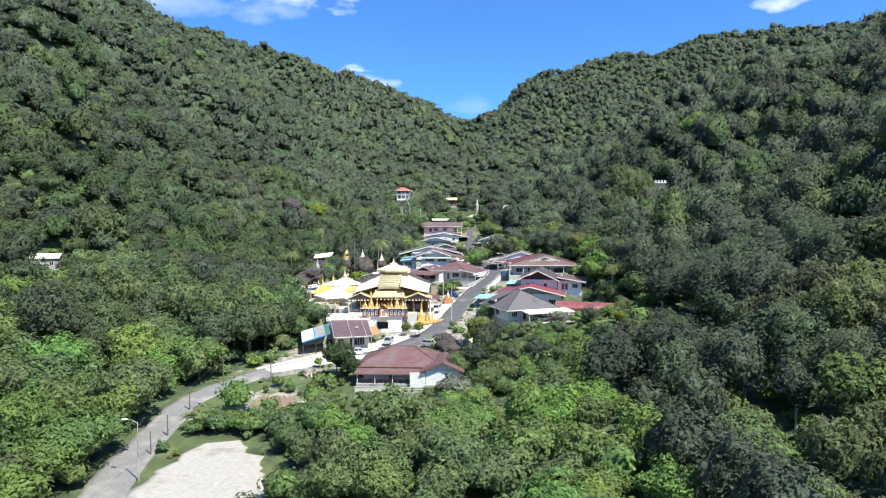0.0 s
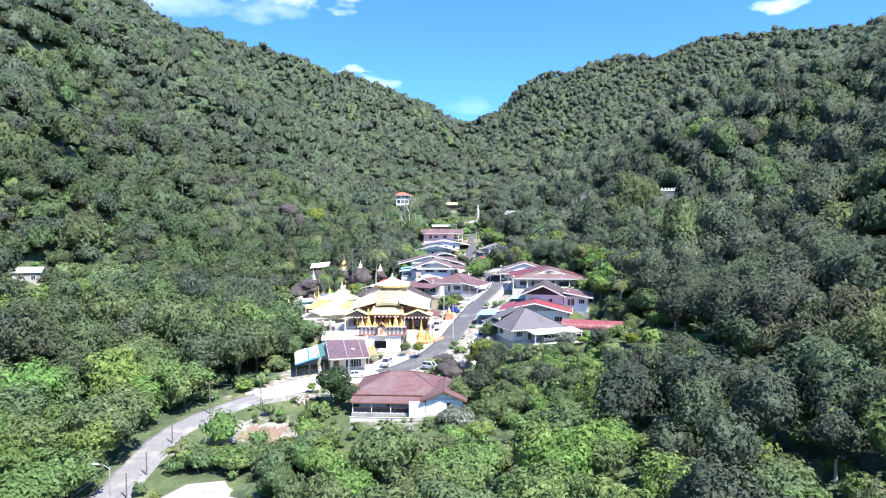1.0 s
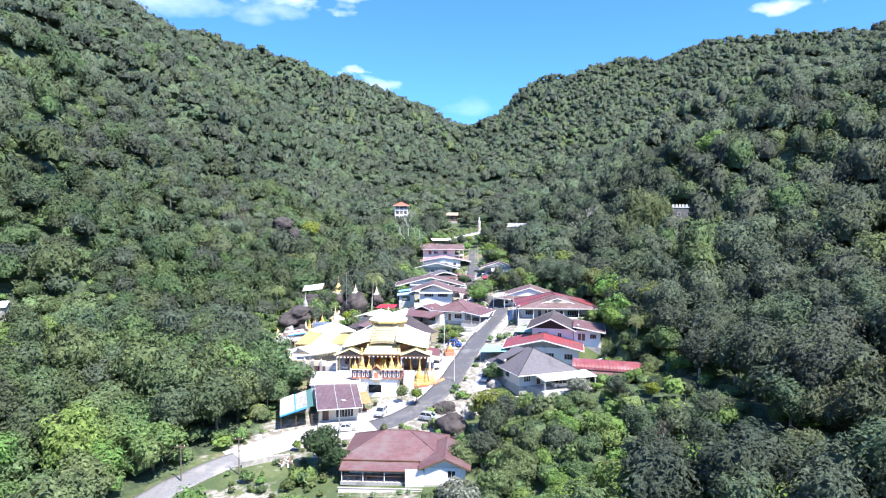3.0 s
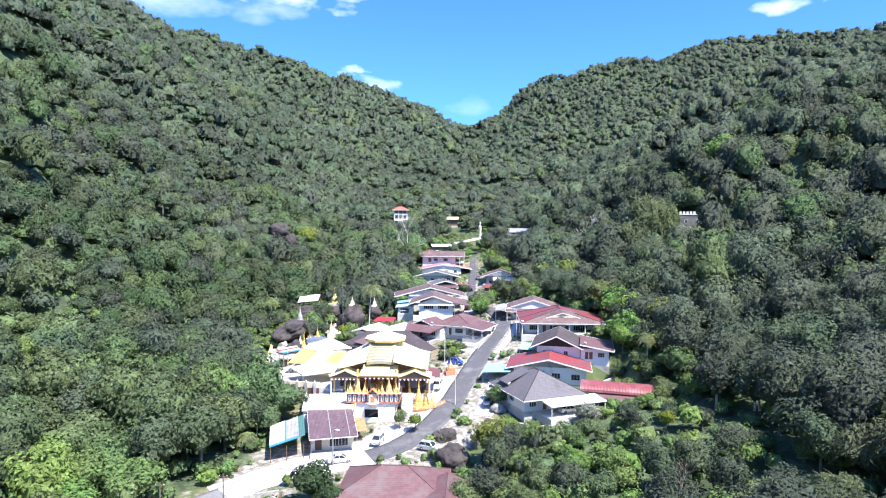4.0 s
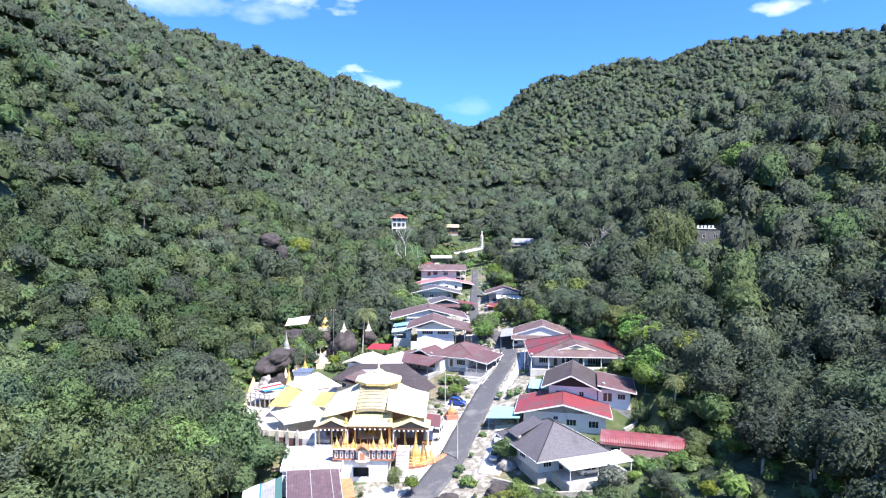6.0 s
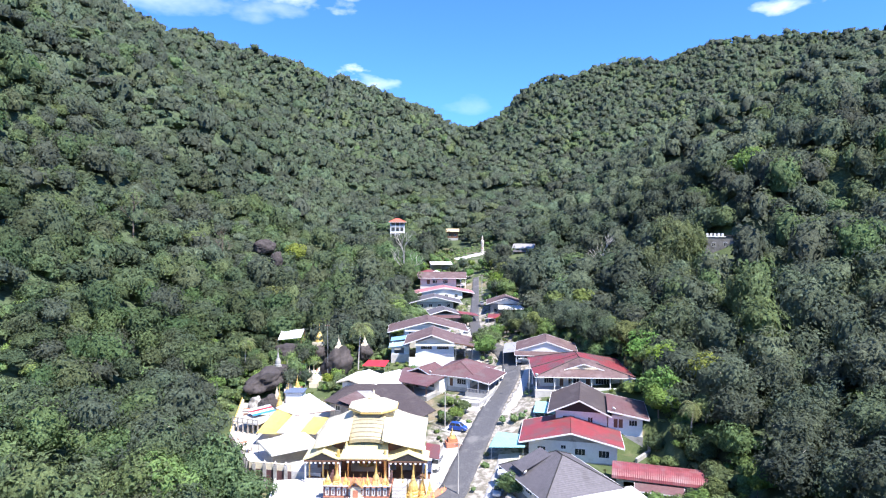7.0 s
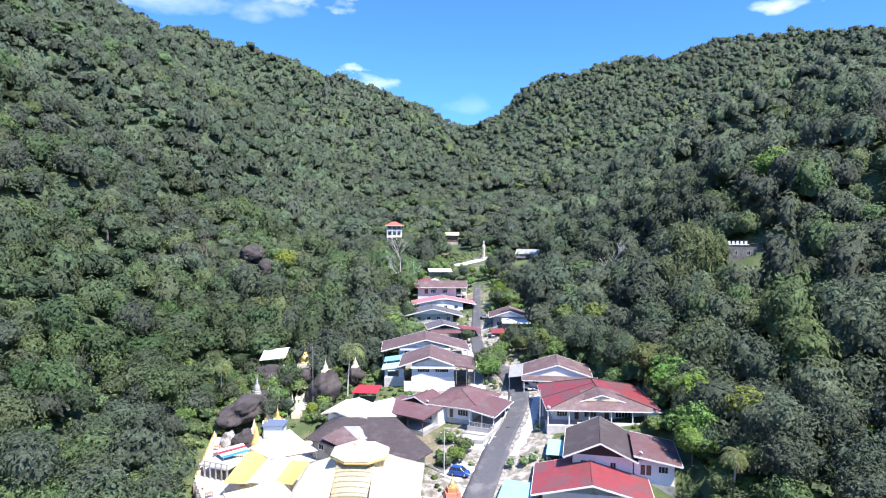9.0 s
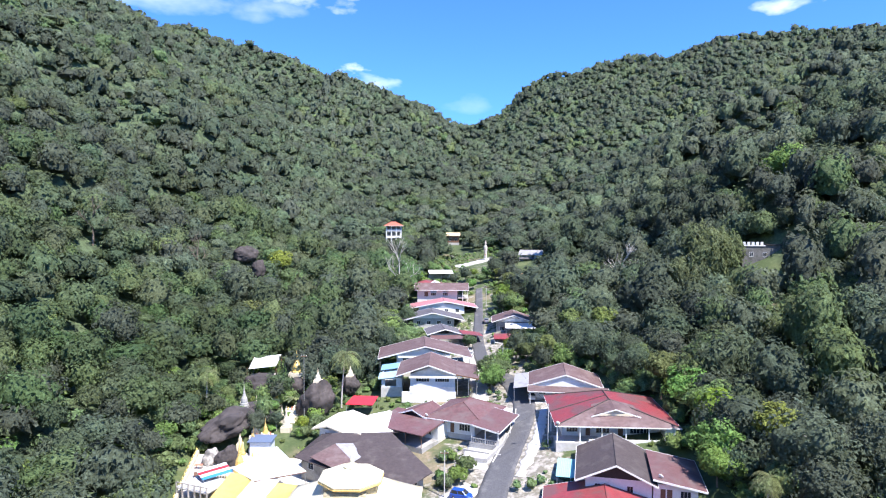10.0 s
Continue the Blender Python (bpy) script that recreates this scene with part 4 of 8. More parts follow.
def fit_opening(foot, a, b, z0, o):
    """A window or a door in an opening of the wall from a to b."""
    u0, u1, lo, hi, kind = o
    a, b = Vector((*a, 0)), Vector((*b, 0))
    along = (b - a).normalized()
    inn = Vector((-along.y, along.x, 0))

    def at_wall(u, depth, h):
        return a + along * u + inn * depth + Vector((0, 0, z0 + h))

    def plate(bm, ua, ub, la, lb, da, db):
        pts = [at_wall(u, d, h) for h in (la, lb) for u, d in ((ua, da), (ub, da), (ub, db), (ua, db))]
        v = [bm.verts.new(p) for p in pts]
        for f in ((3, 2, 1, 0), (4, 5, 6, 7), (0, 1, 5, 4), (1, 2, 6, 5), (2, 3, 7, 6), (3, 0, 4, 7)):
            bm.faces.new([v[i] for i in f])

    if kind == "open":
        return
    bm = bmesh.new()
    t = 0.07
    plate(bm, u0, u1, lo, lo + t, -0.02, 0.1)
    plate(bm, u0, u1, hi - t, hi, -0.02, 0.1)
    plate(bm, u0, u0 + t, lo + t, hi - t, -0.02, 0.1)
    plate(bm, u1 - t, u1, lo + t, hi - t, -0.02, 0.1)
    if kind == "door":
        d = part("door", bm, WHITE, foot)
        bm = bmesh.new()
        plate(bm, u0 + t, u1 - t, lo, hi - t, 0.05, 0.1)
        part("door_leaf", bm, WOOD, d, "dark brown wooden leaf")
        return
    frame_ob = part("window", bm, WHITE, foot)
    bm = bmesh.new()
    n = max(2, int(round((u1 - u0) / 0.6)))
    for i in range(1, n):
        u = u0 + (u1 - u0) * i / n
        plate(bm, u - 0.025, u + 0.025, lo + t, hi - t, 0.0, 0.08)
    part("mullion", bm, WHITE, frame_ob)
    bm = bmesh.new()
    plate(bm, u0 + t, u1 - t, lo + t, hi - t, 0.05, 0.07)
    part("pane", bm, GLASS, frame_ob, "dark glass pane")


def roof(foot, kind, x0, x1, y0, y1, z, rise, material, trim=WHITE, thick=0.13, label="", ridge_cut=None, cap=None):
    """A pitched roof over the rectangle, eaves at z; kind: gable_x, gable_y (the ridge's way), hip_x, hip_y, lean_front, lean_left, lean_right."""
    cx, cy, top = (x0 + x1) / 2, (y0 + y1) / 2, z + rise
    if kind == "gable_y":
        sides = [[(x0, y0, z), (cx, y0, top), (cx, y1, top), (x0, y1, z)], [(cx, y0, top), (x1, y0, z), (x1, y1, z), (cx, y1, top)]]
        rakes = [((x0, y0, z), (cx, y0, top)), ((cx, y0, top), (x1, y0, z)), ((x0, y1, z), (cx, y1, top)), ((cx, y1, top), (x1, y1, z))]
        eaves, ridge = [((x0, y0, z), (x0, y1, z)), ((x1, y0, z), (x1, y1, z))], ((cx, y0, top), (cx, y1, top))
    elif kind == "gable_x":
        sides = [[(x0, y0, z), (x1, y0, z), (x1, cy, top), (x0, cy, top)], [(x0, cy, top), (x1, cy, top), (x1, y1, z), (x0, y1, z)]]
        rakes = [((x0, y0, z), (x0, cy, top)), ((x0, cy, top), (x0, y1, z)), ((x1, y0, z), (x1, cy, top)), ((x1, cy, top), (x1, y1, z))]
        eaves, ridge = [((x0, y0, z), (x1, y0, z)), ((x0, y1, z), (x1, y1, z))], ((x0, cy, top), (x1, cy, top))
    elif kind in ("hip_x", "hip_y"):
        r = ridge_cut if ridge_cut is not None else (min(x1 - x0, y1 - y0) / 2 * 0.96)
        a, b = ((x0 + r, cy, top), (x1 - r, cy, top)) if kind == "hip_x" else ((cx, y0 + r, top), (cx, y1 - r, top))
        c = [(x0, y0, z), (x1, y0, z), (x1, y1, z), (x0, y1, z)]
        sides = [[c[0], c[1], b, a], [c[1], c[2], b], [c[2], c[3], a, b], [c[3], c[0], a]] if kind == "hip_x" else [[c[0], c[1], a], [c[1], c[2], b, a], [c[2], c[3], b], [c[3], c[0], a, b]]
        rakes, eaves, ridge = [], [(c[0], c[1]), (c[1], c[2]), (c[2], c[3]), (c[3], c[0])], (a, b)
        for corner, end in zip(c, (a, b, b, a) if kind == "hip_x" else (a, a, b, b)):
            bm = bmesh.new()
            tube(bm, Vector(corner) + Vector((0, 0, 0.02)), Vector(end) + Vector((0, 0, 0.03)), 0.09, 0.09, 5)
            part("hip_cap", bm, cap or material, foot)
    elif kind == "lean_front":
        sides, rakes = [[(x0, y0, z), (x1, y0, z), (x1, y1, top), (x0, y1, top)]], [((x0, y0, z), (x0, y1, top)), ((x1, y0, z), (x1, y1, top))]
        eaves, ridge = [((x0, y0, z), (x1, y0, z))], None
    elif kind == "lean_right":
        sides, rakes = [[(x0, y0, top), (x1, y0, z), (x1, y1, z), (x0, y1, top)]], [((x0, y0, top), (x1, y0, z)), ((x0, y1, top), (x1, y1, z))]
        eaves, ridge = [((x1, y0, z), (x1, y1, z))], None
    else:
        sides, rakes = [[(x0, y0, z), (x1, y0, top), (x1, y1, top), (x0, y1, z)]], [((x0, y0, z), (x1, y0, top)), ((x0, y1, z), (x1, y1, top))]
        eaves, ridge = [((x0, y0, z), (x0, y1, z))], None
    for s in sides:
        part("roof", made(slab, s, thick), material, foot, label)
    if ridge:
        bm = bmesh.new()
        tube(bm, Vector(ridge[0]) + Vector((0, 0, 0.02)), Vector(ridge[1]) + Vector((0, 0, 0.02)), 0.11, 0.11, 5)
        part("ridge_cap", bm, cap or material, foot)
    if trim:
        for a, b in rakes:
            out = 0.04
            if abs(a[1] - b[1]) < 1e-6:
                s = -1 if a[1] < cy else 1
                a, b = (a[0], a[1] + s * out, a[2] + 0.03), (b[0], b[1] + s * out, b[2] + 0.03)
            else:
                s = -1 if a[0] < cx else 1
                a, b = (a[0] + s * out, a[1], a[2] + 0.03), (b[0] + s * out, b[1], b[2] + 0.03)
            part("fascia", made(board, a, b, 0.3, 0.05), trim, foot, "painted fascia board")
        for a, b in eaves:
            if abs(a[1] - b[1]) < 1e-6:
                s = -1 if a[1] < cy else 1
                a, b = (a[0], a[1] + s * 0.04, a[2]), (b[0], b[1] + s * 0.04, b[2])
            else:
                s = -1 if a[0] < cx else 1
                a, b = (a[0] + s * 0.04, a[1], a[2]), (b[0] + s * 0.04, b[1], b[2])
            part("gutter", made(board, a, b, 0.16, 0.07), trim, foot)


def gable_wall(foot, x0, x1, y, z, rise, material, thick=0.15):
    bm = bmesh.new()
    v = [bm.verts.new(p) for p in ((x0, y, z), (x1, y, z), ((x0 + x1) / 2, y, z + rise), (x0, y + thick, z), (x1, y + thick, z), ((x0 + x1) / 2, y + thick, z + rise))]
    for f in ((0, 1, 2), (5, 4, 3), (0, 3, 4, 1), (1, 4, 5, 2), (2, 5, 3, 0)):
        bm.faces.new([v[i] for i in f])
    part("gable", bm, material, foot)


def shell(foot, x0, x1, y0, y1, z0, z1, material, front=(), right=(), left=(), plinth=2.5, thick=0.18, plinth_mat=None):
    """Four walls on a plinth, with windows and doors."""
    part("plinth", made(box, x0 - 0.12, x1 + 0.12, y0 - 0.12, y1 + 0.12, z0 - plinth, z0), plinth_mat or CONCRETE, foot)
    runs = [((x0, y0), (x1, y0), front), ((x1, y0 + thick), (x1, y1 - thick), right), ((x1, y1), (x0, y1), ()), ((x0, y1 - thick), (x0, y0 + thick), left)]
    for a, b, openings in runs:
        bm = bmesh.new()
        wall_panel(bm, a, b, z0, z1, thick, [o[:4] for o in openings])
        bmesh.ops.remove_doubles(bm, verts=bm.verts, dist=0.001)
        part("wall", bm, material, foot)
        for o in openings:
            fit_opening(foot, a, b, z0, o)


def posts(foot, xs, y, z0, z1, material, r=0.09, name="post"):
    for x in xs:
        part(name, made(tube, (x, y, z0), (x, y, z1), r, r, 8), material, foot)


def row(width, n, w, lo, hi, kind="window", skip=()):
    """n openings spread along a wall of that width."""
    out = []
    for i in range(n):
        if i in skip:
            continue
        c = width * (i + 0.5) / n
        out.append((c - w / 2, c + w / 2, lo, hi, kind))
    return out


def dish(foot, x, y, z, turn=200):
    bm = bmesh.new()
    lathe(bm, [(0.02, 0.0), (0.25, 0.05), (0.42, 0.16), (0.4, 0.17), (0.24, 0.08), (0.02, 0.03)], 12)
    bmesh.ops.rotate(bm, verts=bm.verts, cent=(0, 0, 0), matrix=Matrix.Rotation(radians(60), 3, "X"))
    bmesh.ops.rotate(bm, verts=bm.verts, cent=(0, 0, 0), matrix=Matrix.Rotation(radians(turn), 3, "Z"))
    bmesh.ops.translate(bm, verts=bm.verts, vec=(x, y, z + 0.35))
    d = part("satellite_dish", bm, WHITE, foot, "white dish aerial", True)
    part("mast", made(tube, (x, y, z - 0.2), (x, y, z + 0.35), 0.03, 0.03, 6), STEEL, d)


# brown hipped bungalow below the lane
h = thing("bungalow", "low white bungalow with a maroon tiled hip roof and front porch", "house", -7.6, 127.4, -1.45, -3)
shell(h, -7.4, 6.6, -4.6, 5.0, 0.0, 2.75, WHITE, front=[(1.2, 3.2, 0.9, 2.1, "window"), (5.0, 6.0, 0.0, 2.1, "door"), (7.0, 9.6, 0.8, 2.1, "window")], right=row(9.2, 2, 1.4, 0.9, 2.1), left=row(9.2, 2, 1.4, 0.9, 2.1))
roof(h, "hip_x", -8.5, 8.6, -6.1, 6.3, 2.8, 2.85, ROOF_MAROON, trim=WOOD, ridge_cut=6.6)
roof(h, "lean_front", -8.3, 5.4, -8.3, -5.6, 1.9, 0.75, ROOF_MAROON, trim=WOOD)
posts(h, (-8.0, -4.6, -1.2, 2.2, 5.1), -8.0, -0.4, 1.95, WHITE, 0.08)
part("porch_floor", made(box, -8.2, 5.3, -8.2, -4.75, -0.6, -0.02), GREY_WALL, h, "worn dark concrete porch floor")
part("yard_wall", made(box, 2.2, 5.1, -8.75, -8.55, -0.5, 2.3), WHITE, h, "white yard wall beside the wing")
shell(h, 5.2, 11.6, -8.6, -3.0, 0.0, 2.9, WHITE, front=[(3.6, 4.9, 1.0, 2.3, "window")], right=[(1.0, 3.4, 0.9, 2.1, "window")])
roof(h, "gable_y", 4.4, 12.4, -9.2, 1.0, 2.7, 1.7, ROOF_MAROON, trim=WOOD)
gable_wall(h, 5.2, 11.6, -8.6, 2.75, 1.25, WHITE)
bm = bmesh.new()
for i in range(14):
    box(bm, -7.9 + i * 0.95, -7.84 + i * 0.95, -8.05, -7.99, 0.0, 0.9)
box(bm, -8.0, 5.1, -8.06, -7.98, 0.86, 0.94)
part("railing", bm, WOOD, h)

# shop with a sloping purple sheet roof, orange awning, striped lean-to
h = thing("shop", "small roadside shop with a faded purple sheet-metal roof", "shop", -21.2, 147.6, 0.25, 14)
shell(h, -3.9, 3.9, -2.6, 5.2, 0.0, 3.3, CREAM, front=[(0.6, 2.0, 0.0, 2.2, "door"), (3.3, 6.8, 0.5, 2.3, "window")], left=row(7.4, 1, 1.4, 0.9, 2.1))
roof(h, "lean_front", -4.3, 4.4, -5.3, 5.6, 3.1, 2.1, ROOF_PURPLE, trim=WHITE)
part("roof_seam", made(board, (-0.4, -5.3, 3.22), (-0.4, 5.6, 5.32), 0.08, 0.12), ROOF_ZINC, h, "pale joint strip")
part("roof_seam", made(board, (3.0, -5.3, 3.22), (3.0, 5.6, 5.32), 0.08, 0.12), ROOF_ZINC, h, "pale joint strip")
posts(h, (-4.0, -0.2, 4.1), -5.0, -0.6, 3.05, STEEL, 0.06)
part("floor_slab", made(box, -4.2, 4.2, -5.2, -2.8, -0.9, 0.02), PALE_CONCRETE, h)
roof(h, "lean_front", 4.5, 6.6, -1.6, 3.8, 2.7, 1.0, ROOF_ORANGE, trim=None, thick=0.06, label="orange sheet awning")
posts(h, (4.7, 6.4), -1.4, -0.9, 2.7, STEEL, 0.05)
part("counter", made(box, 4.8, 6.4, 0.6, 1.2, -0.6, 0.9), WOOD, h)
awn = thing("lean_to", "patched white, blue and green sheet lean-to beside the shop", "shed", -27.9, 145.9, -0.2, 14)
for i, (x0, x1, m) in enumerate(((-4.4, -1.7, ROOF_WHITE), (-1.7, -1.4, TARP_BLUE), (-1.4, 0.8, ROOF_ZINC), (0.8, 1.9, TILE_GREEN))):
    z0, z1 = 2.5 + (x0 + 4.4) * 0.28, 2.5 + (x1 + 4.4) * 0.28
    part("roof_sheet", made(slab, [(x0, -4.6, z0), (x1, -4.6, z1), (x1, 5.0, z1 + 0.9), (x0, 5.0 - 0.4, z0 + 0.9)], 0.05), m, awn)
part("edge_band", made(slab, [(-4.4, -4.75, 2.52), (0.8, -4.75, 3.98), (0.8, -3.9, 4.06), (-4.4, -3.9, 2.6)], 0.05), TARP_BLUE, awn, "bright blue edge sheet")
posts(awn, (-4.2, -1.4, 1.6), -4.4, -1.5, 2.5, WOOD, 0.06)
posts(awn, (-4.2, 1.6), 4.4, -1.5, 3.2, WOOD, 0.06)
part("side_wall", made(box, -4.0, 1.6, 3.6, 3.75, -1.5, 3.0), GREY_WALL, awn)

# flat-roofed annex behind the shop
h = thing("flat_roofed_annex", "white building with a flat pale roof terrace behind the shop", "building", -23.4, 158.6, 0.5, 8)
shell(h, -5.0, 5.0, -5.6, 5.6, 0.0, 4.7, WHITE, front=row(10, 3, 1.2, 2.6, 3.8), left=row(10.8, 3, 1.4, 1.2, 2.4), plinth=3)
part("roof_slab", made(box, -5.3, 5.3, -5.9, 5.9, 4.72, 4.95), PALE_CONCRETE, h, "sun-bleached flat concrete roof")
for x0, x1, y0, y1 in ((-5.3, 5.3, -5.9, -5.75), (-5.3, -5.15, -5.74, 5.9), (5.15, 5.3, -5.74, 5.9)):
    part("parapet", made(box, x0, x1, y0, y1, 4.95, 5.25), WHITE, h)
for i in range(6):
    part("finial", made(lathe, [(0.12, 5.2), (0.16, 5.35), (0.07, 5.55), (0.12, 5.7), (0.02, 6.0)], 8, -5.0 + i * 2.0, -5.82), GOLD, h)

# grey hip-roofed house above the boulders
h = thing("grey_roof_house", "white house with a grey tiled hip roof and white carport", "house", 20.0, 158.4, 5.3, 21)
shell(h, -6.0, 6.0, -4.6, 8.2, 0.0, 2.8, WHITE, front=[(1.0, 2.6, 0.8, 2.1, "window"), (4.0, 5.0, 0, 2.1, "door"), (7.0, 10.6, 0.7, 2.1, "window")], left=[(1.5, 3.5, 0.8, 2.1, "window"), (6.0, 8.0, 0.8, 2.1, "window")], plinth=3.5)
roof(h, "hip_y", -7.4, 7.4, -6.6, 9.4, 2.75, 4.0, ROOF_GREY, trim=WHITE, ridge_cut=7.0, cap=DARK)
part("dormer_roof", made(slab, [(-6.6, 2.2, 4.1), (-1.0, 2.2, 6.3), (-1.0, 6.0, 6.3), (-6.6, 6.0, 4.1)], 0.12), ROOF_GREY, h)
roof(h, "lean_front", -3.4, 9.0, -10.4, -6.0, 2.35, 0.35, ROOF_WHITE, trim=WHITE, thick=0.08, label="white metal carport sheet")
posts(h, (-3.2, 2.2, 6.4, 8.8), -10.2, -0.6, 2.4, WHITE, 0.09)
part("carport_floor", made(box, -3.6, 9.0, -10.6, -4.75, -2.6, -0.02), PALE_CONCRETE, h)
dish(h, -6.0, 2.0, 3.6)

# long red-roofed white house
h = thing("red_roof_house", "white house with a long low-pitched red roof", "house", 25.2, 177.6, 5.6, -11)
shell(h, -8.0, 8.4, -5.0, 5.6, 0.0, 3.75, WHITE, front=[(1.6, 3.2, 1.2, 2.5, "window"), (6.0, 7.0, 2.2, 3.0, "window"), (8.6, 10.6, 1.2, 2.5, "window"), (13.0, 15.0, 1.0, 2.4, "window")], right=row(10, 2, 1.4, 1, 2.2), plinth=3.5)
roof(h, "gable_y", -9.8, 9.6, -6.6, 6.8, 3.6, 2.3, ROOF_RED, trim=WHITE)
gable_wall(h, -8.0, 8.4, -5.0, 3.75, 1.85, GREY_WALL)

# two-level white house, dark roof and maroon wing
h = thing("two_level_house", "two-level white house with a dark brown gable roof and maroon wing", "house", 29.2, 187.2, 8.3, -13)
shell(h, -5.0, 5.2, -6.2, 6.6, 0.0, 4.2, WHITE, front=[(1.4, 2.4, 2.0, 3.2, "window"), (2.9, 3.9, 2.0, 3.2, "window"), (6.4, 7.4, 2.0, 3.2, "window")], left=row(12.4, 3, 1.2, 1.8, 3.0), plinth=4.5, plinth_mat=GREY_WALL)
roof(h, "gable_y", -6.6, 6.0, -7.8, 7.6, 4.05, 2.9, ROOF_DARK, trim=WHITE)
gable_wall(h, -5.0, 5.2, -6.2, 4.2, 2.35, DARK)
shell(h, 5.4, 12.0, -6.2, 3.6, 0.0, 4.0, WHITE, front=[(1.0, 1.9, 1.4, 3.3, "door"), (1.95, 2.9, 1.4, 3.3, "door"), (4.0, 5.6, 2.0, 3.2, "window")], right=row(9.4, 2, 1.2, 1.8, 3.0), plinth=4.5, plinth_mat=GREY_WALL)
roof(h, "lean_right", 5.2, 13.2, -7.4, 5.6, 3.85, 1.3, ROOF_MAROON, trim=WHITE)
dish(h, 6.4, -6.4, 4.9, 150)
roof(h, "lean_front", -9.8, -5.2, -3.2, 4.4, 2.5, 0.25, ROOF_TEAL, trim=None, thick=0.07, label="aqua sheet awning")
posts(h, (-9.6, -7.4, -5.4), -3.0, -1.5, 2.5, STEEL, 0.06)
posts(h, (-9.6,), 4.2, -1.5, 2.7, STEEL, 0.06)

# broad veranda house with a patched red roof
h = thing("veranda_house", "broad white house with a patched red and brown roof", "house", 32.0, 207.2, 12.2, -3)
shell(h, -8.8, 9.6, -5.6, 8.6, 0.0, 3.1, WHITE, front=[(0.8, 3.0, 0.7, 2.1, "window"), (4.4, 5.4, 0, 2.1, "door"), (6.4, 9.0, 0.6, 2.1, "window"), (10.5, 11.6, 0, 2.1, "door"), (12.8, 16.6, 0.6, 2.1, "window")], right=row(13.8, 3, 1.4, 0.8, 2.1), left=row(13.8, 3, 1.4, 0.8, 2.1), plinth=4)
x0, x1, y0, y1, ze, zr = -10.6, 12.4, -9.8, 10.6, 3.2, 6.3
A, B, C, D = (x0, y0, ze), (x1, y0, ze), (x1, y1, ze), (x0, y1, ze)
R1, R2 = (0.6, -2.6, zr), (0.6, 4.0, zr)


def lerp(a, b, f):
    return tuple(p + (q - p) * f for p, q in zip(a, b))


part("roof", made(slab, [A, B, lerp(B, R1, 0.45), lerp(A, R1, 0.45)], 0.14), ROOF_BROWN, h, "weathered brown roof sheets")
part("roof", made(slab, [lerp(A, R1, 0.45), lerp(B, R1, 0.45), R1], 0.14), ROOF_BROWN, h)
part("roof", made(slab, [lerp(A, D, 0.0), lerp(A, R1, 1.0), lerp(R1, R2, 0.45), lerp(A, D, 0.42)], 0.14), ROOF_RED, h, "patched red roof sheets")
part("roof", made(slab, [lerp(A, D, 0.43), lerp(R1, R2, 0.45), R2, D], 0.14), ROOF_RED, h, "bright red roof sheets")
part("roof", made(slab, [D, R2, C], 0.14), ROOF_BROWN, h)
part("roof", made(slab, [B, lerp(B, C, 0.3), lerp(R1, R2, 0.0)], 0.14), ROOF_RED, h, "bright red roof sheets")
part("roof", made(slab, [lerp(B, C, 0.3), C, R2, R1], 0.14), ROOF_RED, h, "red roof sheets")
for a, b in ((A, R1), (B, R1), (C, R2), (D, R2), (R1, R2), (lerp(A, D, 0.425), lerp(R1, R2, 0.45))):
    part("hip_cap", made(tube, Vector(a) + Vector((0, 0, 0.04)), Vector(b) + Vector((0, 0, 0.05)), 0.1, 0.1, 5), DARK, h)
for a, b in ((A, B), (B, C), (C, D), (D, A)):
    part("gutter", made(board, a, b, 0.2, 0.08), WHITE, h)
part("gablet", made(slab, [(-3.6, -6.6, 4.35), (0.9, -7.4, 5.75), (0.9, -2.6, 6.32), (-3.0, -3.5, 5.55)], 0.1), ROOF_BROWN, h)
part("gablet", made(slab, [(0.9, -7.4, 5.75), (5.6, -6.6, 4.35), (5.0, -3.5, 5.55), (0.9, -2.6, 6.32)], 0.1), ROOF_BROWN, h)
gable_wall(h, -3.0, 4.8, -7.0, 4.2, 1.4, CREAM)
part("fascia", made(board, (-3.6, -7.45, 4.42), (0.9, -7.45, 5.8), 0.22), WHITE, h)
part("fascia", made(board, (0.9, -7.45, 5.8), (5.6, -7.45, 4.42), 0.22), WHITE, h)
posts(h, (-10.2, -6.0, -2.0, 2.4, 6.6, 9.6), -9.3, -1.4, 3.2, WHITE, 0.12, "column")
posts(h, (-10.2,), 0.0, -1.4, 3.2, WHITE, 0.12, "column")
part("veranda_floor", made(box, -10.4, 11.6, -9.6, -5.75, -3.4, -0.02), PALE_CONCRETE, h)
part("veranda_wall", made(box, -4.4, 9.7, -9.5, -9.36, 0.0, 0.75), WHITE, h)
part("veranda_wall", made(box, 9.75, 11.4, -9.5, -4.0, -2.0, 3.1), WHITE, h)
dish(h, -10.2, -9.9, 3.3, 160)

# brown gabled house next up the lane
h = thing("gabled_house", "white house with a brown gable roof and white lean-to awning", "house", 28.2, 230.2, 12.7, -8)
shell(h, -6.4, 7.6, -5.0, 6.0, 0.0, 3.0, WHITE, front=row(14, 4, 1.5, 0.8, 2.1), left=row(10, 2, 1.4, 0.8, 2.1), plinth=4)
roof(h, "gable_y", -7.8, 9.0, -5.4, 7.0, 2.9, 2.7, ROOF_BROWN, trim=WHITE)
gable_wall(h, -6.4, 7.6, -5.0, 3.0, 2.2, WHITE)
roof(h, "lean_front", -7.9, 10.0, -8.0, -5.5, 2.2, 0.7, ROOF_BROWN, trim=WHITE)
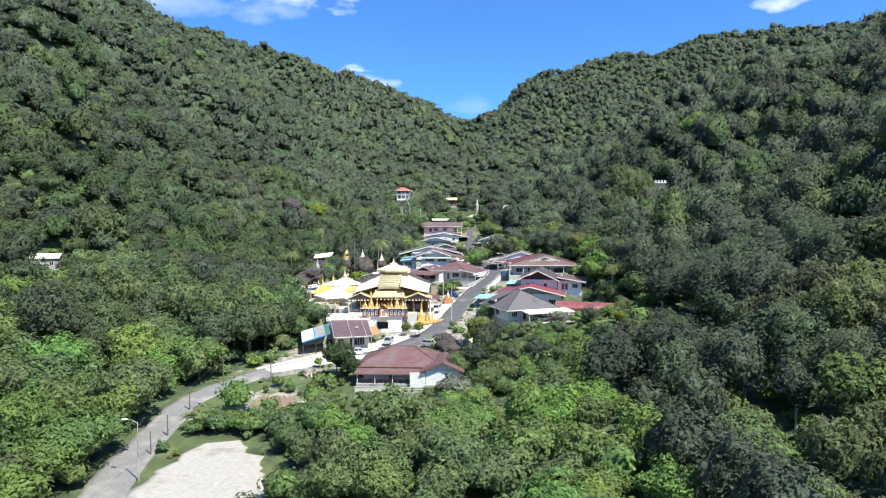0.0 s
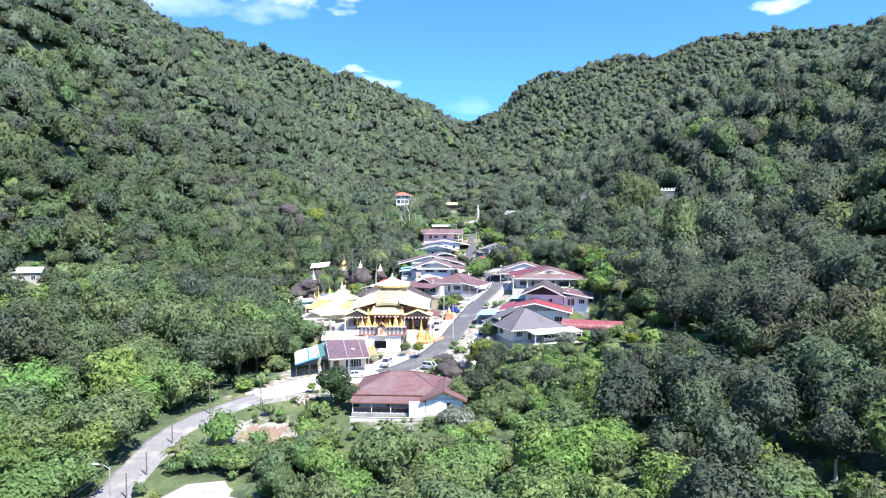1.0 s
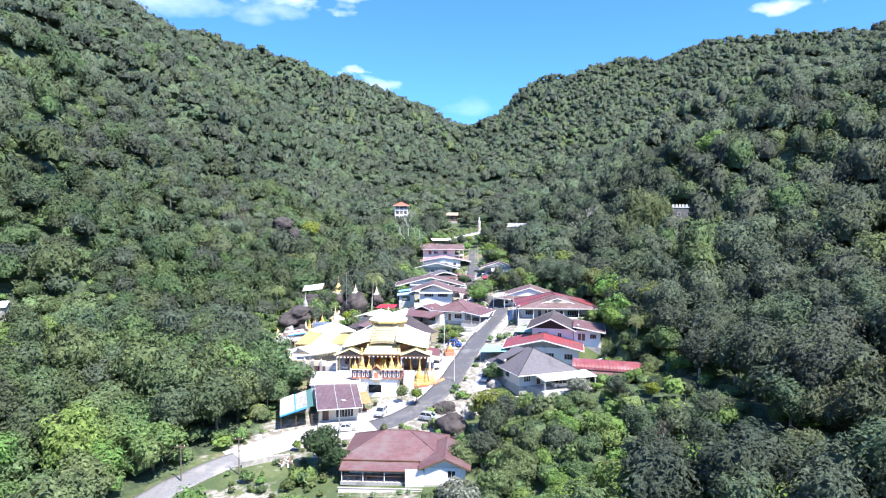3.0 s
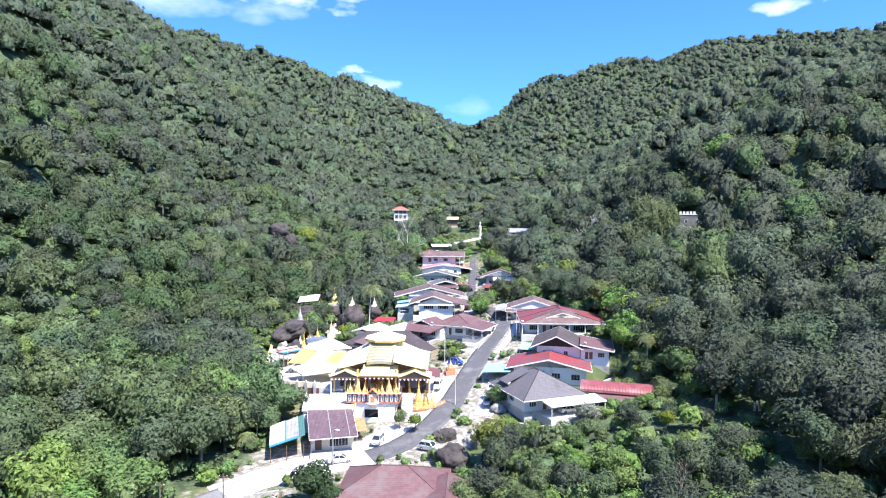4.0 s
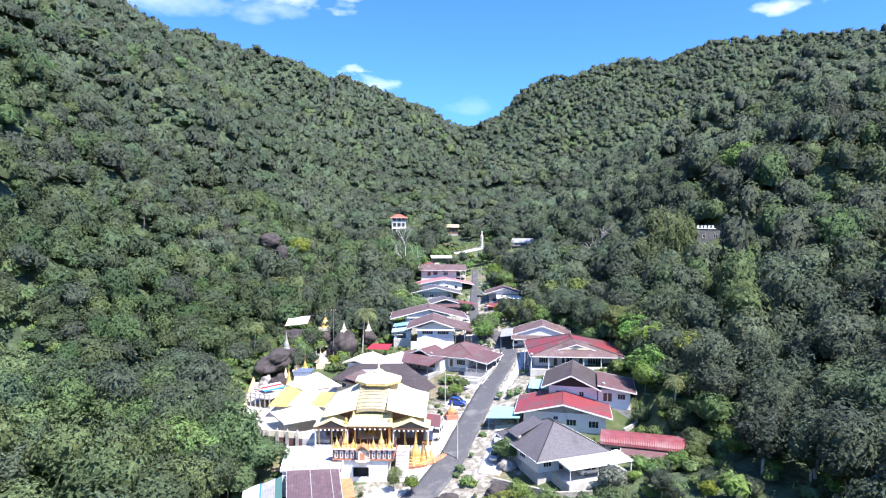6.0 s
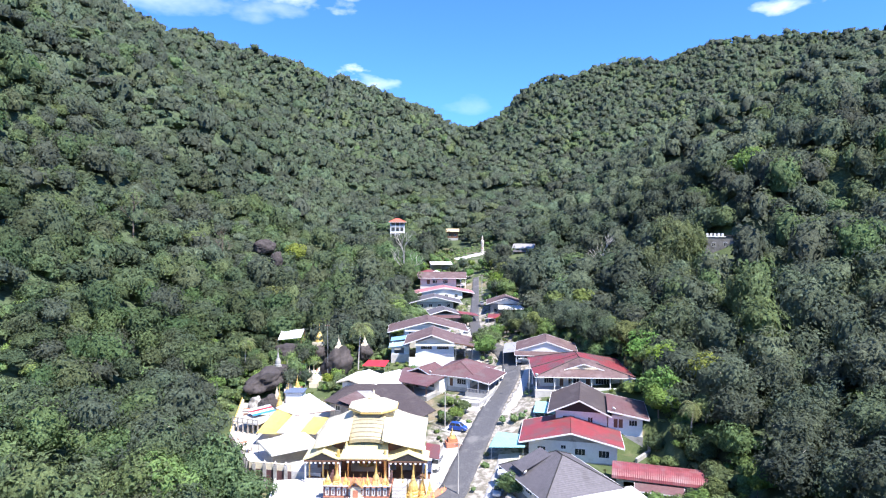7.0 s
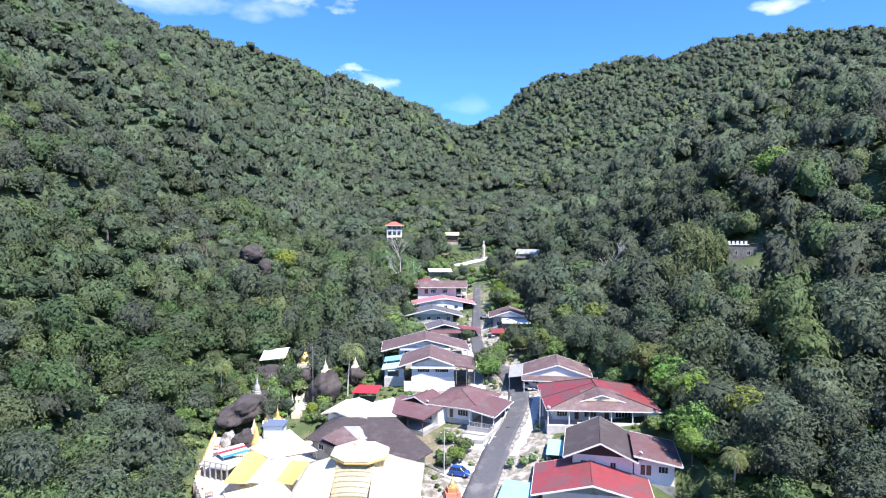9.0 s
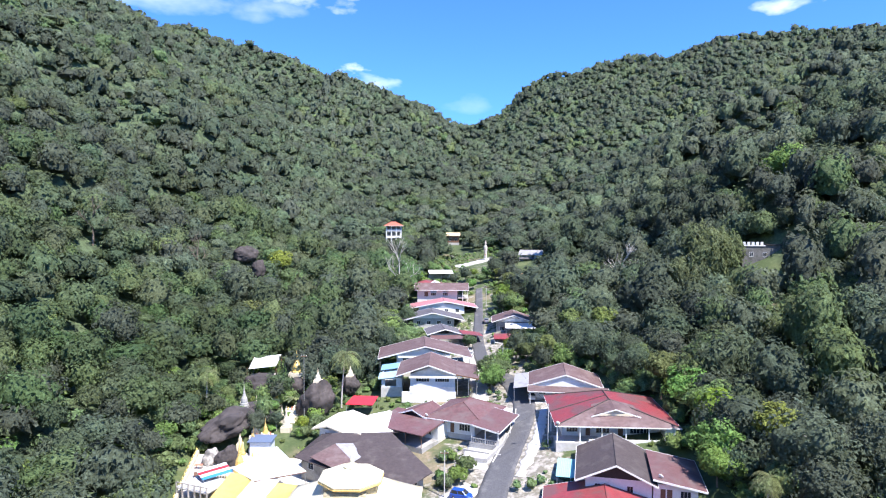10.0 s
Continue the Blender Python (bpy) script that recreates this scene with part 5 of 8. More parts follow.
posts(h, (-7.4, -3.0, 2.0, 6.0, 9.4), -7.8, -1.4, 2.2, WHITE, 0.08)
roof(h, "lean_left", -11.2, -7.9, -6.2, 7.2, 2.3, 0.5, ROOF_ZINC, trim=None, thick=0.06, label="pale zinc awning")
posts(h, (-11.0,), -6.0, -1.5, 2.3, STEEL, 0.06)
posts(h, (-11.0,), 6.8, -1.5, 2.3, STEEL, 0.06)

# wide dark roof behind the temple
h = thing("dark_roof_house", "grey house under one wide dark brown sheet roof", "house", -14.0, 195.0, 7.6, 0)
o = Vector((-14.0, 195.0, 7.6))


def loc(*p):
    return tuple(Vector(p) - o)


fl, fr, rr, rb, lb, ll = loc(-19.2, 189.9, 10.2), loc(-5.2, 183.8, 10.0), loc(-1.6, 188.6, 10.4), loc(-9.6, 201.8, 12.7), loc(-20.7, 201.6, 12.6), loc(-26.8, 195.6, 10.3)
part("roof", made(slab, [fl, fr, rr, rb, lb], 0.14), ROOF_DARK, h, "dark brown sheets with pale skylights")
part("roof", made(slab, [ll, fl, lb], 0.14), ROOF_DARK, h)
part("roof", made(slab, [lb, rb, loc(-8.0, 208, 10.8), loc(-24, 207.5, 10.4)], 0.14), ROOF_DARK, h)
part("roof", made(slab, [ll, lb, loc(-24, 207.5, 10.4)], 0.14), ROOF_DARK, h)
for px, py, s in ((-11.2, 199.6, 0), (-7.2, 196.6, 0), (-17.8, 199.4, 1)):
    f = (py - 188) / 14
    z = 10.2 + 2.45 * f - 0.08
    part("skylight", made(slab, [loc(px - 0.9, py - 0.3, z - 0.02), loc(px + 0.9, py - 1.1, z - 0.14), loc(px + 1.1, py - 0.5, z + 0.02), loc(px - 0.7, py + 0.4, z + 0.16)], 0.06), WHITE, h, "pale translucent sheet")
for a, b in ((loc(-25.4, 195.4, 0), loc(-19.0, 191.2, 0)), (loc(-19.0, 191.2, 0), loc(-6.0, 185.2, 0)), (loc(-6.0, 185.2, 0), loc(-3.2, 188.8, 0)), (loc(-3.2, 188.8, 0), loc(-9.4, 205.5, 0)), (loc(-9.4, 205.5, 0), loc(-23.6, 205.5, 0)), (loc(-23.6, 205.5, 0), loc(-25.4, 195.4, 0))):
    bm = bmesh.new()
    wall_panel(bm, a[:2], b[:2], -2.5, 2.5, 0.15, [(1.6, 3.0, 3.4, 4.6)])
    part("wall", bm, GREY_WALL, h)
    fit_opening(h, a[:2], b[:2], -2.5, (1.6, 3.0, 3.4, 4.6, "window"))
part("porch_roof", made(slab, [loc(-23.4, 193.2, 11.2), loc(-16.4, 187.8, 10.4), loc(-15.4, 191.0, 11.2), loc(-19.6, 197.4, 12.1)], 0.1), ROOF_BROWN, h)
part("porch_roof", made(slab, [loc(-19.6, 197.4, 12.1), loc(-15.4, 191.0, 11.2), loc(-14.2, 193.4, 11.3), loc(-16.4, 197.6, 12.1)], 0.1), ROOF_ZINC, h)

# pale roofs beyond it
h = thing("white_roof_house", "small white house with broad white sheet roofs", "house", -17.5, 210.5, 8.6, -20)
shell(h, -6.0, 4.6, -4.4, 4.6, 0.0, 2.7, WHITE, front=row(10.6, 3, 1.2, 0.9, 2.0), plinth=3)
roof(h, "gable_y", -7.2, -0.2, -5.4, 5.6, 2.8, 0.9, ROOF_WHITE, trim=CREAM, thick=0.08)
roof(h, "gable_y", -0.1, 8.8, -8.2, 6.6, 2.9, 1.3, ROOF_WHITE, trim=CREAM, thick=0.08)
part("side_wall", made(box, 0.4, 8.2, -3.8, -3.6, -1.0, 2.9), WHITE, h)

# maroon group on the lane
h = thing("maroon_porch_house", "house with a deep maroon sheet porch roof on posts", "house", -6.2, 210.4, 9.3, -34)
shell(h, -6.0, 6.2, 0.4, 6.6, 0.0, 2.9, WHITE, front=[(1.0, 2.8, 0.8, 2.1, "window"), (5.0, 6.0, 0, 2.1, "door"), (8.0, 10.6, 0.7, 2.1, "window")], plinth=3)
roof(h, "lean_front", -6.6, 6.4, -5.4, 4.0, 2.6, 1.0, ROOF_MAROON, trim=ROOF_MAROON)
roof(h, "gable_y", -5.6, 3.6, 1.5, 9.0, 3.0, 1.7, ROOF_MAROON, trim=WHITE)
posts(h, (-6.2, -2.0, 2.2, 6.0), -5.0, -2.0, 2.6, WOOD, 0.08)
part("porch_floor", made(box, -6.4, 6.3, -5.2, 0.25, -2.6, -0.02), GREY_WALL, h)
h = thing("corner_house", "white house with a maroon hip roof and porch", "house", 5.6, 213.0, 10.0, -24)
shell(h, -6.0, 3.0, -4.4, 5.6, 0.0, 3.0, WHITE, front=[(0.8, 2.6, 0.8, 2.1, "window"), (3.6, 4.6, 0, 2.1, "door"), (5.6, 8.0, 0.7, 2.1, "window")], right=row(9, 2, 1.4, 0.8, 2.1), plinth=3.5)
roof(h, "hip_y", -7.6, 5.6, -6.0, 8.0, 2.9, 2.6, ROOF_MAROON, trim=WHITE, ridge_cut=5.2)
roof(h, "lean_right", 3.4, 9.4, -8.0, 4.6, 2.6, 1.0, ROOF_MAROON, trim=WHITE)
posts(h, (3.6, 6.4, 9.0), -7.6, -1.2, 2.8, WHITE, 0.09)
posts(h, (9.0,), 0.0, -1.2, 2.6, WHITE, 0.09)
part("porch_floor", made(box, 3.2, 9.2, -7.8, 4.2, -2.4, -0.02), GREY_WALL, h)
bm = bmesh.new()
for i in range(16):
    box(bm, 3.6 + i * 0.36, 3.72 + i * 0.36, -7.7, -7.6, 0.0, 0.8)
box(bm, 3.5, 9.2, -7.74, -7.56, 0.8, 0.92)
part("balustrade", bm, GREY_WALL, h)
part("terrace_wall", made(box, 2.6, 10.2, -9.6, -9.3, -3.6, -0.9), GREY_WALL, h)
dish(h, -7.0, -6.0, 3.0, 170)
aw = thing("red_awning", "flat bright red awning on thin posts", "awning", -18.2, 225.2, 9.0, -4)
part("sheet", made(slab, [(-3.2, -3.0, 3.0), (3.0, -3.2, 3.0), (3.2, 3.0, 3.3), (-2.6, 3.0, 3.3)], 0.08), TARP_RED, aw)
posts(aw, (-3.0, 2.8), -2.8, -1.5, 3.0, STEEL, 0.05)
posts(aw, (-2.5, 3.0), 2.8, -1.5, 3.2, STEEL, 0.05)

# brown gables up the lane
h = thing("brown_gable_house", "pale house with a brown gable roof and white verges", "house", -2.0, 240.4, 12.9, -1)
shell(h, -5.6, 5.2, -6.4, 6.6, 0.0, 3.1, BLUE_WALL, front=[(1.4, 4.6, 1.2, 2.4, "window"), (6.0, 9.4, 1.2, 2.4, "window")], left=row(12, 3, 1.2, 0.9, 2.1), plinth=4, plinth_mat=WHITE)
roof(h, "gable_y", -9.0, 6.8, -8.2, 7.2, 3.0, 2.7, ROOF_BROWN, trim=WHITE)
gable_wall(h, -5.6, 5.2, -6.5, 3.1, 1.9, WHITE)
part("gable_band", made(box, -5.8, 5.6, -8.4, -8.2, 2.55, 3.05), WHITE, h, "broad white fascia")
roof(h, "lean_right", 5.4, 10.8, -8.4, 6.0, 2.6, 1.0, ROOF_BROWN, trim=WOOD)
posts(h, (5.8, 8.4, 10.4), -8.0, -1.5, 2.8, STEEL, 0.07)
part("front_wall", made(box, -7.4, 5.4, -9.4, -9.2, -3.0, -0.4), WHITE, h)
h = thing("blue_shed", "light blue painted shed with a pale blue sheet roof", "shed", -12.6, 240.6, 12.2, 2)
shell(h, -2.4, 2.6, -4.4, 7.0, 0.0, 2.3, BLUE_WALL, front=[(0.8, 3.6, 0.2, 1.9, "open")], plinth=3)
roof(h, "lean_left", -3.2, 3.0, -5.2, 1.4, 2.2, 0.7, surface("blue_sheet", (0.35, 0.52, 0.66), 0.5, ribs=("X", 0.3, 0.4)), trim=None, thick=0.06)
roof(h, "lean_left", -3.0, 3.0, 2.2, 8.4, 2.6, 0.8, surface("sun_faded_blue_sheet", (0.2, 0.38, 0.58), 0.55, ribs=("X", 0.3, 0.4)), trim=None, thick=0.06)
h = thing("long_gable_house", "pale house with a long brown gable roof and white fascia", "house", -4.6, 258.4, 13.8, 3)
shell(h, -8.0, 6.4, -6.0, 6.0, 0.0, 3.0, WHITE, front=row(14.4, 3, 1.6, 0.9, 2.1), plinth=4)
roof(h, "gable_y", -13.0, 12.4, -7.4, 7.2, 2.3, 3.2, ROOF_BROWN, trim=WHITE)
gable_wall(h, -8.0, 6.4, -6.2, 3.0, 1.7, WHITE)
posts(h, (8.4, 11.6), -7.0, -1.5, 2.4, STEEL, 0.07)
posts(h, (-12.4,), -7.0, -2.5, 2.2, STEEL, 0.07)
part("gable_band", made(box, -7.6, 6.6, -7.62, -7.42, 2.5, 2.95), WHITE, h, "broad white fascia")

# smaller houses towards the head of the lane
h = thing("grey_porch_house", "low house with a grey roof and red sheet awnings", "house", 0.8, 284.6, 14.6, 8)
shell(h, -5.0, 4.0, -4.0, 4.6, 0.0, 2.8, GREY_WALL, front=row(9, 2, 1.6, 0.8, 2.0), plinth=3)
roof(h, "gable_y", -6.2, 5.0, -5.2, 5.6, 2.8, 1.6, ROOF_GREY, trim=WHITE)
roof(h, "lean_right", 4.6, 11.4, -6.4, 0.6, 2.2, 0.9, ROOF_RED, trim=None, thick=0.07)
roof(h, "lean_front", -5.4, 8.0, -8.2, -5.0, 1.9, 0.6, ROOF_MAROON, trim=None, thick=0.07)
posts(h, (-5.2, 0.0, 4.6, 7.8), -8.0, -1.5, 1.9, STEEL, 0.07)
posts(h, (11.2,), -6.2, -1.5, 2.2, STEEL, 0.07)
h = thing("pale_gable_house", "low house with a faded grey-white gable roof", "house", -3.2, 303.4, 16.4, 4)
shell(h, -7.0, 7.0, -4.6, 5.0, 0.0, 3.0, GREY_WALL, front=row(14, 4, 1.4, 0.8, 2.1), plinth=3.5)
roof(h, "gable_y", -11.2, 10.4, -6.2, 6.4, 2.5, 2.6, ROOF_GREY, trim=WHITE)
gable_wall(h, -7.0, 7.0, -5.0, 3.0, 1.6, WHITE)
h = thing("pink_roof_house", "white house with a long faded pink sheet roof", "house", 0.8, 318.2, 18.4, 4)
shell(h, -9.6, 7.0, -4.6, 5.0, 0.0, 3.0, WHITE, front=row(16, 4, 1.4, 0.8, 2.1), plinth=3.5)
roof(h, "gable_y", -12.6, 12.0, -5.4, 6.2, 2.6, 2.4, ROOF_PINK, trim=WHITE)
gable_wall(h, -9.6, 7.0, -4.8, 3.0, 1.3, WHITE)
h = thing("two_storey_house", "two-storey cream house with a brown roof and window awnings", "house", -0.6, 330.6, 20.2, 0)
shell(h, -9.0, 6.4, -4.4, 5.0, 0.0, 6.0, PINK, front=[(2.6, 4.2, 3.2, 5.2, "door"), (5.2, 7.2, 3.6, 5.0, "window"), (9.8, 11.8, 3.6, 5.0, "window"), (3.0, 5.0, 0.8, 2.0, "window")], right=row(9, 2, 1.3, 3.6, 5.0), plinth=3)
roof(h, "gable_x", -10.2, 10.8, -5.8, 5.8, 5.9, 2.2, ROOF_BROWN, trim=WHITE)
for u in (-2.8, 1.8):
    part("window_awning", made(slab, [(u - 1.2, -5.5, 5.0), (u + 1.2, -5.5, 5.0), (u + 1.2, -4.45, 5.5), (u - 1.2, -4.45, 5.5)], 0.05), WHITE, h)
posts(h, (8.4, 10.4), -5.4, -1.5, 5.9, WHITE, 0.1, "column")
part("balcony", made(box, 6.6, 10.6, -5.4, 4.6, 2.7, 2.95), CONCRETE, h)
h = thing("red_gable_house", "small house with a red roof and white gable", "house", -3.6, 343.2, 22.6, 0)
shell(h, -6.0, 5.6, -4.0, 4.4, 0.0, 4.0, WHITE, front=row(11.6, 3, 1.2, 1.2, 2.4), plinth=3)
roof(h, "hip_x", -8.4, 3.6, -5.4, 5.6, 3.9, 1.8, ROOF_RED, trim=WHITE)
roof(h, "gable_y", -3.4, 4.6, -6.0, -1.0, 3.9, 1.7, ROOF_WHITE, trim=WHITE)
gable_wall(h, -3.0, 4.2, -5.8, 3.7, 1.5, WHITE)
roof(h, "lean_front", 4.8, 13.6, -5.0, 3.0, 3.3, 0.6, ROOF_MAROON, trim=WHITE)
posts(h, (5.2, 9.0, 13.2), -4.8, -1.5, 3.3, STEEL, 0.08)
h = thing("white_shed", "open shed with a pale sheet roof", "shed", -0.8, 367.0, 26.2, 6)
roof(h, "lean_front", -5.4, 5.4, -3.4, 3.4, 3.0, 1.0, ROOF_WHITE, trim=None, thick=0.08)
posts(h, (-5.0, 0.0, 5.0), -3.2, -1.5, 3.0, STEEL, 0.08)
posts(h, (-5.0, 0.0, 5.0), 3.2, -1.5, 3.9, STEEL, 0.08)
part("back_wall", made(box, -5.2, 5.2, 3.0, 3.15, -1.0, 3.5), GREY_WALL, h)

# right of the lane, further up
h = thing("awning_house", "brown-roofed two-level house with white and red awnings", "house", 23.4, 292.0, 16.2, -4)
shell(h, -5.4, 5.8, -4.6, 5.4, 0.0, 4.0, GREY_WALL, front=row(11.2, 3, 1.6, 0.9, 2.3), left=row(9.6, 2, 1.3, 1.2, 2.6), plinth=4)
roof(h, "gable_y", -7.0, 7.2, -6.2, 6.6, 4.0, 2.3, ROOF_BROWN, trim=WHITE)
gable_wall(h, -5.4, 5.8, -5.0, 4.0, 1.7, WHITE)
roof(h, "lean_front", -2.6, 7.8, -9.8, -5.4, 2.8, 0.9, ROOF_WHITE, trim=WHITE, thick=0.08)
posts(h, (-2.4, 2.4, 7.4), -9.6, -3.0, 2.8, STEEL, 0.08)
roof(h, "lean_front", -6.4, 2.6, -16.0, -11.6, 0.4, 0.9, ROOF_RED, trim=None, thick=0.08)
posts(h, (-6.2, -2.0, 2.4), -15.8, -3.6, 0.4, STEEL, 0.08)
part("lower_wall", made(box, -6.0, 2.4, -12.0, -11.8, -4.0, 0.6), TERRACOTTA, h)
h = thing("white_outhouse", "small white outbuilding among bushes", "shed", 33.0, 278.0, 15.6, 5)
shell(h, -2.6, 2.6, -2.4, 2.4, 0.0, 3.4, WHITE, front=row(5.2, 2, 0.9, 1.2, 2.2), plinth=3)
part("roof_slab", made(box, -2.8, 2.8, -2.6, 2.6, 3.42, 3.55), WHITE, h)
h = thing("hillside_house", "white house with a grey gable roof among trees", "house", 43.0, 390.0, 31.6, -14)
shell(h, -4.2, 4.2, -3.6, 4.0, 0.0, 5.0, WHITE, front=[(1.0, 2.4, 2.8, 4.2, "window"), (4.6, 6.2, 2.8, 4.2, "window"), (3.0, 4.2, 0, 2.1, "door")], plinth=4)
roof(h, "gable_x", -5.4, 5.8, -5.0, 5.2, 4.9, 2.0, ROOF_ZINC, trim=WHITE)
roof(h, "lean_front", -5.0, 2.0, -7.0, -4.4, 3.0, 0.8, ROOF_GREY, trim=None, thick=0.08)
posts(h, (-4.8, 1.8), -6.8, -2.5, 3.0, WHITE, 0.08)
h = thing("orange_roof_hut", "low hut with a faded orange sheet roof", "hut", 31.0, 355.0, 27.4, 10)
shell(h, -2.8, 2.8, -2.2, 2.2, 0.0, 2.2, GREY_WALL, front=row(5.6, 1, 1.2, 0.7, 1.7), plinth=3)
roof(h, "gable_x", -3.6, 3.6, -3.0, 3.0, 2.1, 1.1, ROOF_ORANGE, trim=None)
h = thing("hidden_grey_building", "stained grey concrete building with a white parapet in the trees", "building", 99.0, 283.0, 33.2, -8)
shell(h, -5.0, 6.0, -4.0, 5.0, 0.0, 12.6, surface("stained_concrete", (0.17, 0.165, 0.155), 0.9, vary=0.2, stain=(0.07, 0.07, 0.06), stain_at=(0.42, 0.66)), front=[(2.0, 3.2, 9.0, 10.4, "window"), (6.0, 7.2, 9.0, 10.4, "window")], plinth=6)
for u in range(5):
    part("parapet_block", made(box, -5.0 + u * 1.3, -4.2 + u * 1.3, -4.2, -3.9, 12.62, 13.6), WHITE, h)
part("parapet_wall", made(box, -5.2, 1.6, -4.2, -3.95, 12.3, 12.62), WHITE, h)
part("roof_slab", made(box, 2.0, 6.4, -4.3, 5.2, 12.64, 12.9), DARK, h)
h = thing("low_roof_hut", "hillside hut with a pale sheet roof", "hut", -103.0, 165.0, at(-103, 165) - 1.2, 20)
shell(h, -3.0, 3.0, -2.4, 2.4, 0.0, 3.0, GREY_WALL, front=row(6, 2, 1.0, 0.9, 2.1), plinth=3)
roof(h, "gable_x", -3.4, 3.4, -2.8, 2.8, 2.9, 1.0, ROOF_WHITE, trim=None)

# barrel-roofed red shed
h = thing("red_shed", "long low shed with a curved faded red sheet roof", "shed", 37.4, 162.8, 4.2, -17)
shell(h, -7.0, 7.0, -2.6, 2.4, 0.0, 2.5, GREY_WALL, front=[(1.2, 4.2, 0.0, 2.0, "open"), (7.0, 8.0, 0.8, 1.8, "window"), (9.6, 11.4, 0.0, 2.0, "open")], plinth=3, plinth_mat=GREY_WALL)
bm = bmesh.new()
ring = [(math.cos(a) * 3.1, 2.5 + math.sin(a) * 1.7) for a in np.linspace(0.05, 3.09, 12)]
skin = [[bm.verts.new((x, y * f, z - d)) for y, z in ring] for x in (-7.8, 7.8) for f, d in ((1.0, 0.0), (0.97, 0.08))]
for k in range(len(ring) - 1):
    for p, q in ((0, 2), (3, 1), (1, 0), (2, 3)):
        bm.faces.new((skin[p][k], skin[q][k], skin[q][k + 1], skin[p][k + 1]))
for k in (0, -1):
    bm.faces.new([skin[p][k] for p in (0, 1, 3, 2)])
bmesh.ops.recalc_face_normals(bm, faces=bm.faces)
part("curved_roof", bm, surface("faded_red_sheet", (0.24, 0.06, 0.065), 0.5, vary=0.18, grain=0.8, stain=(0.26, 0.13, 0.13), stain_at=(0.45, 0.7), ribs=("X", 0.3, 0.5)), h)
roof(h, "lean_front", -4.0, 4.0, -5.0, -2.7, 1.6, 0.7, ROOF_MAROON, trim=WHITE, thick=0.06)
posts(h, (-3.8, 3.8), -4.8, -1.5, 1.6, STEEL, 0.06)

# aqua awning by the lane
aw = thing("aqua_awning", "flat aqua sheet awning over a parking bay by the lane", "awning", 13.0, 176.0, 5.5, -14)
part("sheet", made(slab, [(-3.4, -4.2, 2.7), (3.2, -3.4, 3.0), (3.2, 3.2, 3.1), (-3.2, 4.4, 2.9)], 0.07), ROOF_TEAL, aw)
posts(aw, (-3.1, 2.9), -3.2, -1.6, 2.8, STEEL, 0.06)
posts(aw, (-2.9, 2.9), 3.0, -1.6, 2.85, STEEL, 0.06)

# lookout pavilion, hut and statue at the valley's head
h = thing("lookout_pavilion", "tall white two-storey lookout with open bays and an orange-red hip roof", "pavilion", -27.4, 438.0, 36.0, 6)
for x in (-4.0, -1.35, 1.35, 4.0):
    for y in (-3.6, 3.6):
        part("column", made(box, x - 0.28, x + 0.28, y - 0.28, y + 0.28, -6.0, 13.6), WHITE, h)
for z in (6.8, 10.4):
    part("floor_slab", made(box, -4.4, 4.4, -4.0, 4.0, z, z + 0.35), WHITE, h)
part("back_wall", made(box, -3.7, 3.7, 3.0, 3.2, -3.0, 13.4), GREY_WALL, h)
part("railing", made(box, -3.7, 3.7, -3.7, -3.6, 10.75, 11.7), PINK, h)
part("railing", made(box, -3.7, 3.7, -3.7, -3.6, 7.15, 7.9), WHITE, h)
roof(h, "hip_x", -5.4, 5.4, -5.0, 5.0, 13.5, 2.2, surface("orange_red_tiles", (0.50, 0.13, 0.08), 0.65, ribs=("Y", 0.35, 0.5)), trim=WHITE, ridge_cut=4.2)
h = thing("wooden_hut", "brown wooden hut with a pale yellow sheet roof", "hut", 6.4, 458.0, at(6.4, 458) + 1, -4)
shell(h, -3.4, 3.4, -2.6, 2.6, 0.0, 4.2, WOOD, front=row(6.8, 2, 1.2, 1.2, 2.6), plinth=4)
roof(h, "gable_x", -4.2, 4.2, -3.6, 3.6, 4.1, 1.8, surface("ochre_sheet", (0.55, 0.44, 0.27), 0.6, vary=0.12, ribs=("X", 0.3, 0.5)), trim=WOOD)

# ---------------------------------------------------------------- temple
def spire(name, parent, x, y, z, r, high, material=GOLD, sides=10):
    """A bell-shaped stupa drawn out into a needle."""
    prof = [(1.0, 0), (1.0, 0.06), (0.86, 0.08), (0.86, 0.14), (0.7, 0.16), (0.74, 0.22), (0.66, 0.32), (0.4, 0.42), (0.3, 0.46), (0.34, 0.48), (0.24, 0.52), (0.26, 0.56), (0.15, 0.62), (0.17, 0.66), (0.08, 0.74), (0.05, 0.86), (0.01, 1.0)]
    return part(name, made(lathe, [(r * a, z + high * b) for a, b in prof], sides, x, y), material, parent)


T = thing("temple", "white and gold temple hall with cream tiered roofs", "temple", -12.8, 170.0, 5.8, -1)
part("platform", made(box, -11.4, 10.8, -6.2, 13.0, -6.0, -0.05), WHITE, T, "high white plastered base")
bm = bmesh.new()
wall_panel(bm, (-5.6, -13.6), (3.2, -13.6), -6.2, 0.0, 0.3, [(2.6, 5.4, 3.0, 4.8), (2.2, 5.8, 0.0, 2.0)])
wall_panel(bm, (3.2, -13.3), (3.2, -6.3), -6.2, 0.0, 0.3)
wall_panel(bm, (-5.6, -6.3), (-5.6, -13.3), -6.2, 0.0, 0.3)
part("gate_block", bm, WHITE, T, "white plastered gate block")
part("gate_shade", made(box, -3.2, 0.6, -12.4, -12.2, -6.0, -0.4), DARK, T)
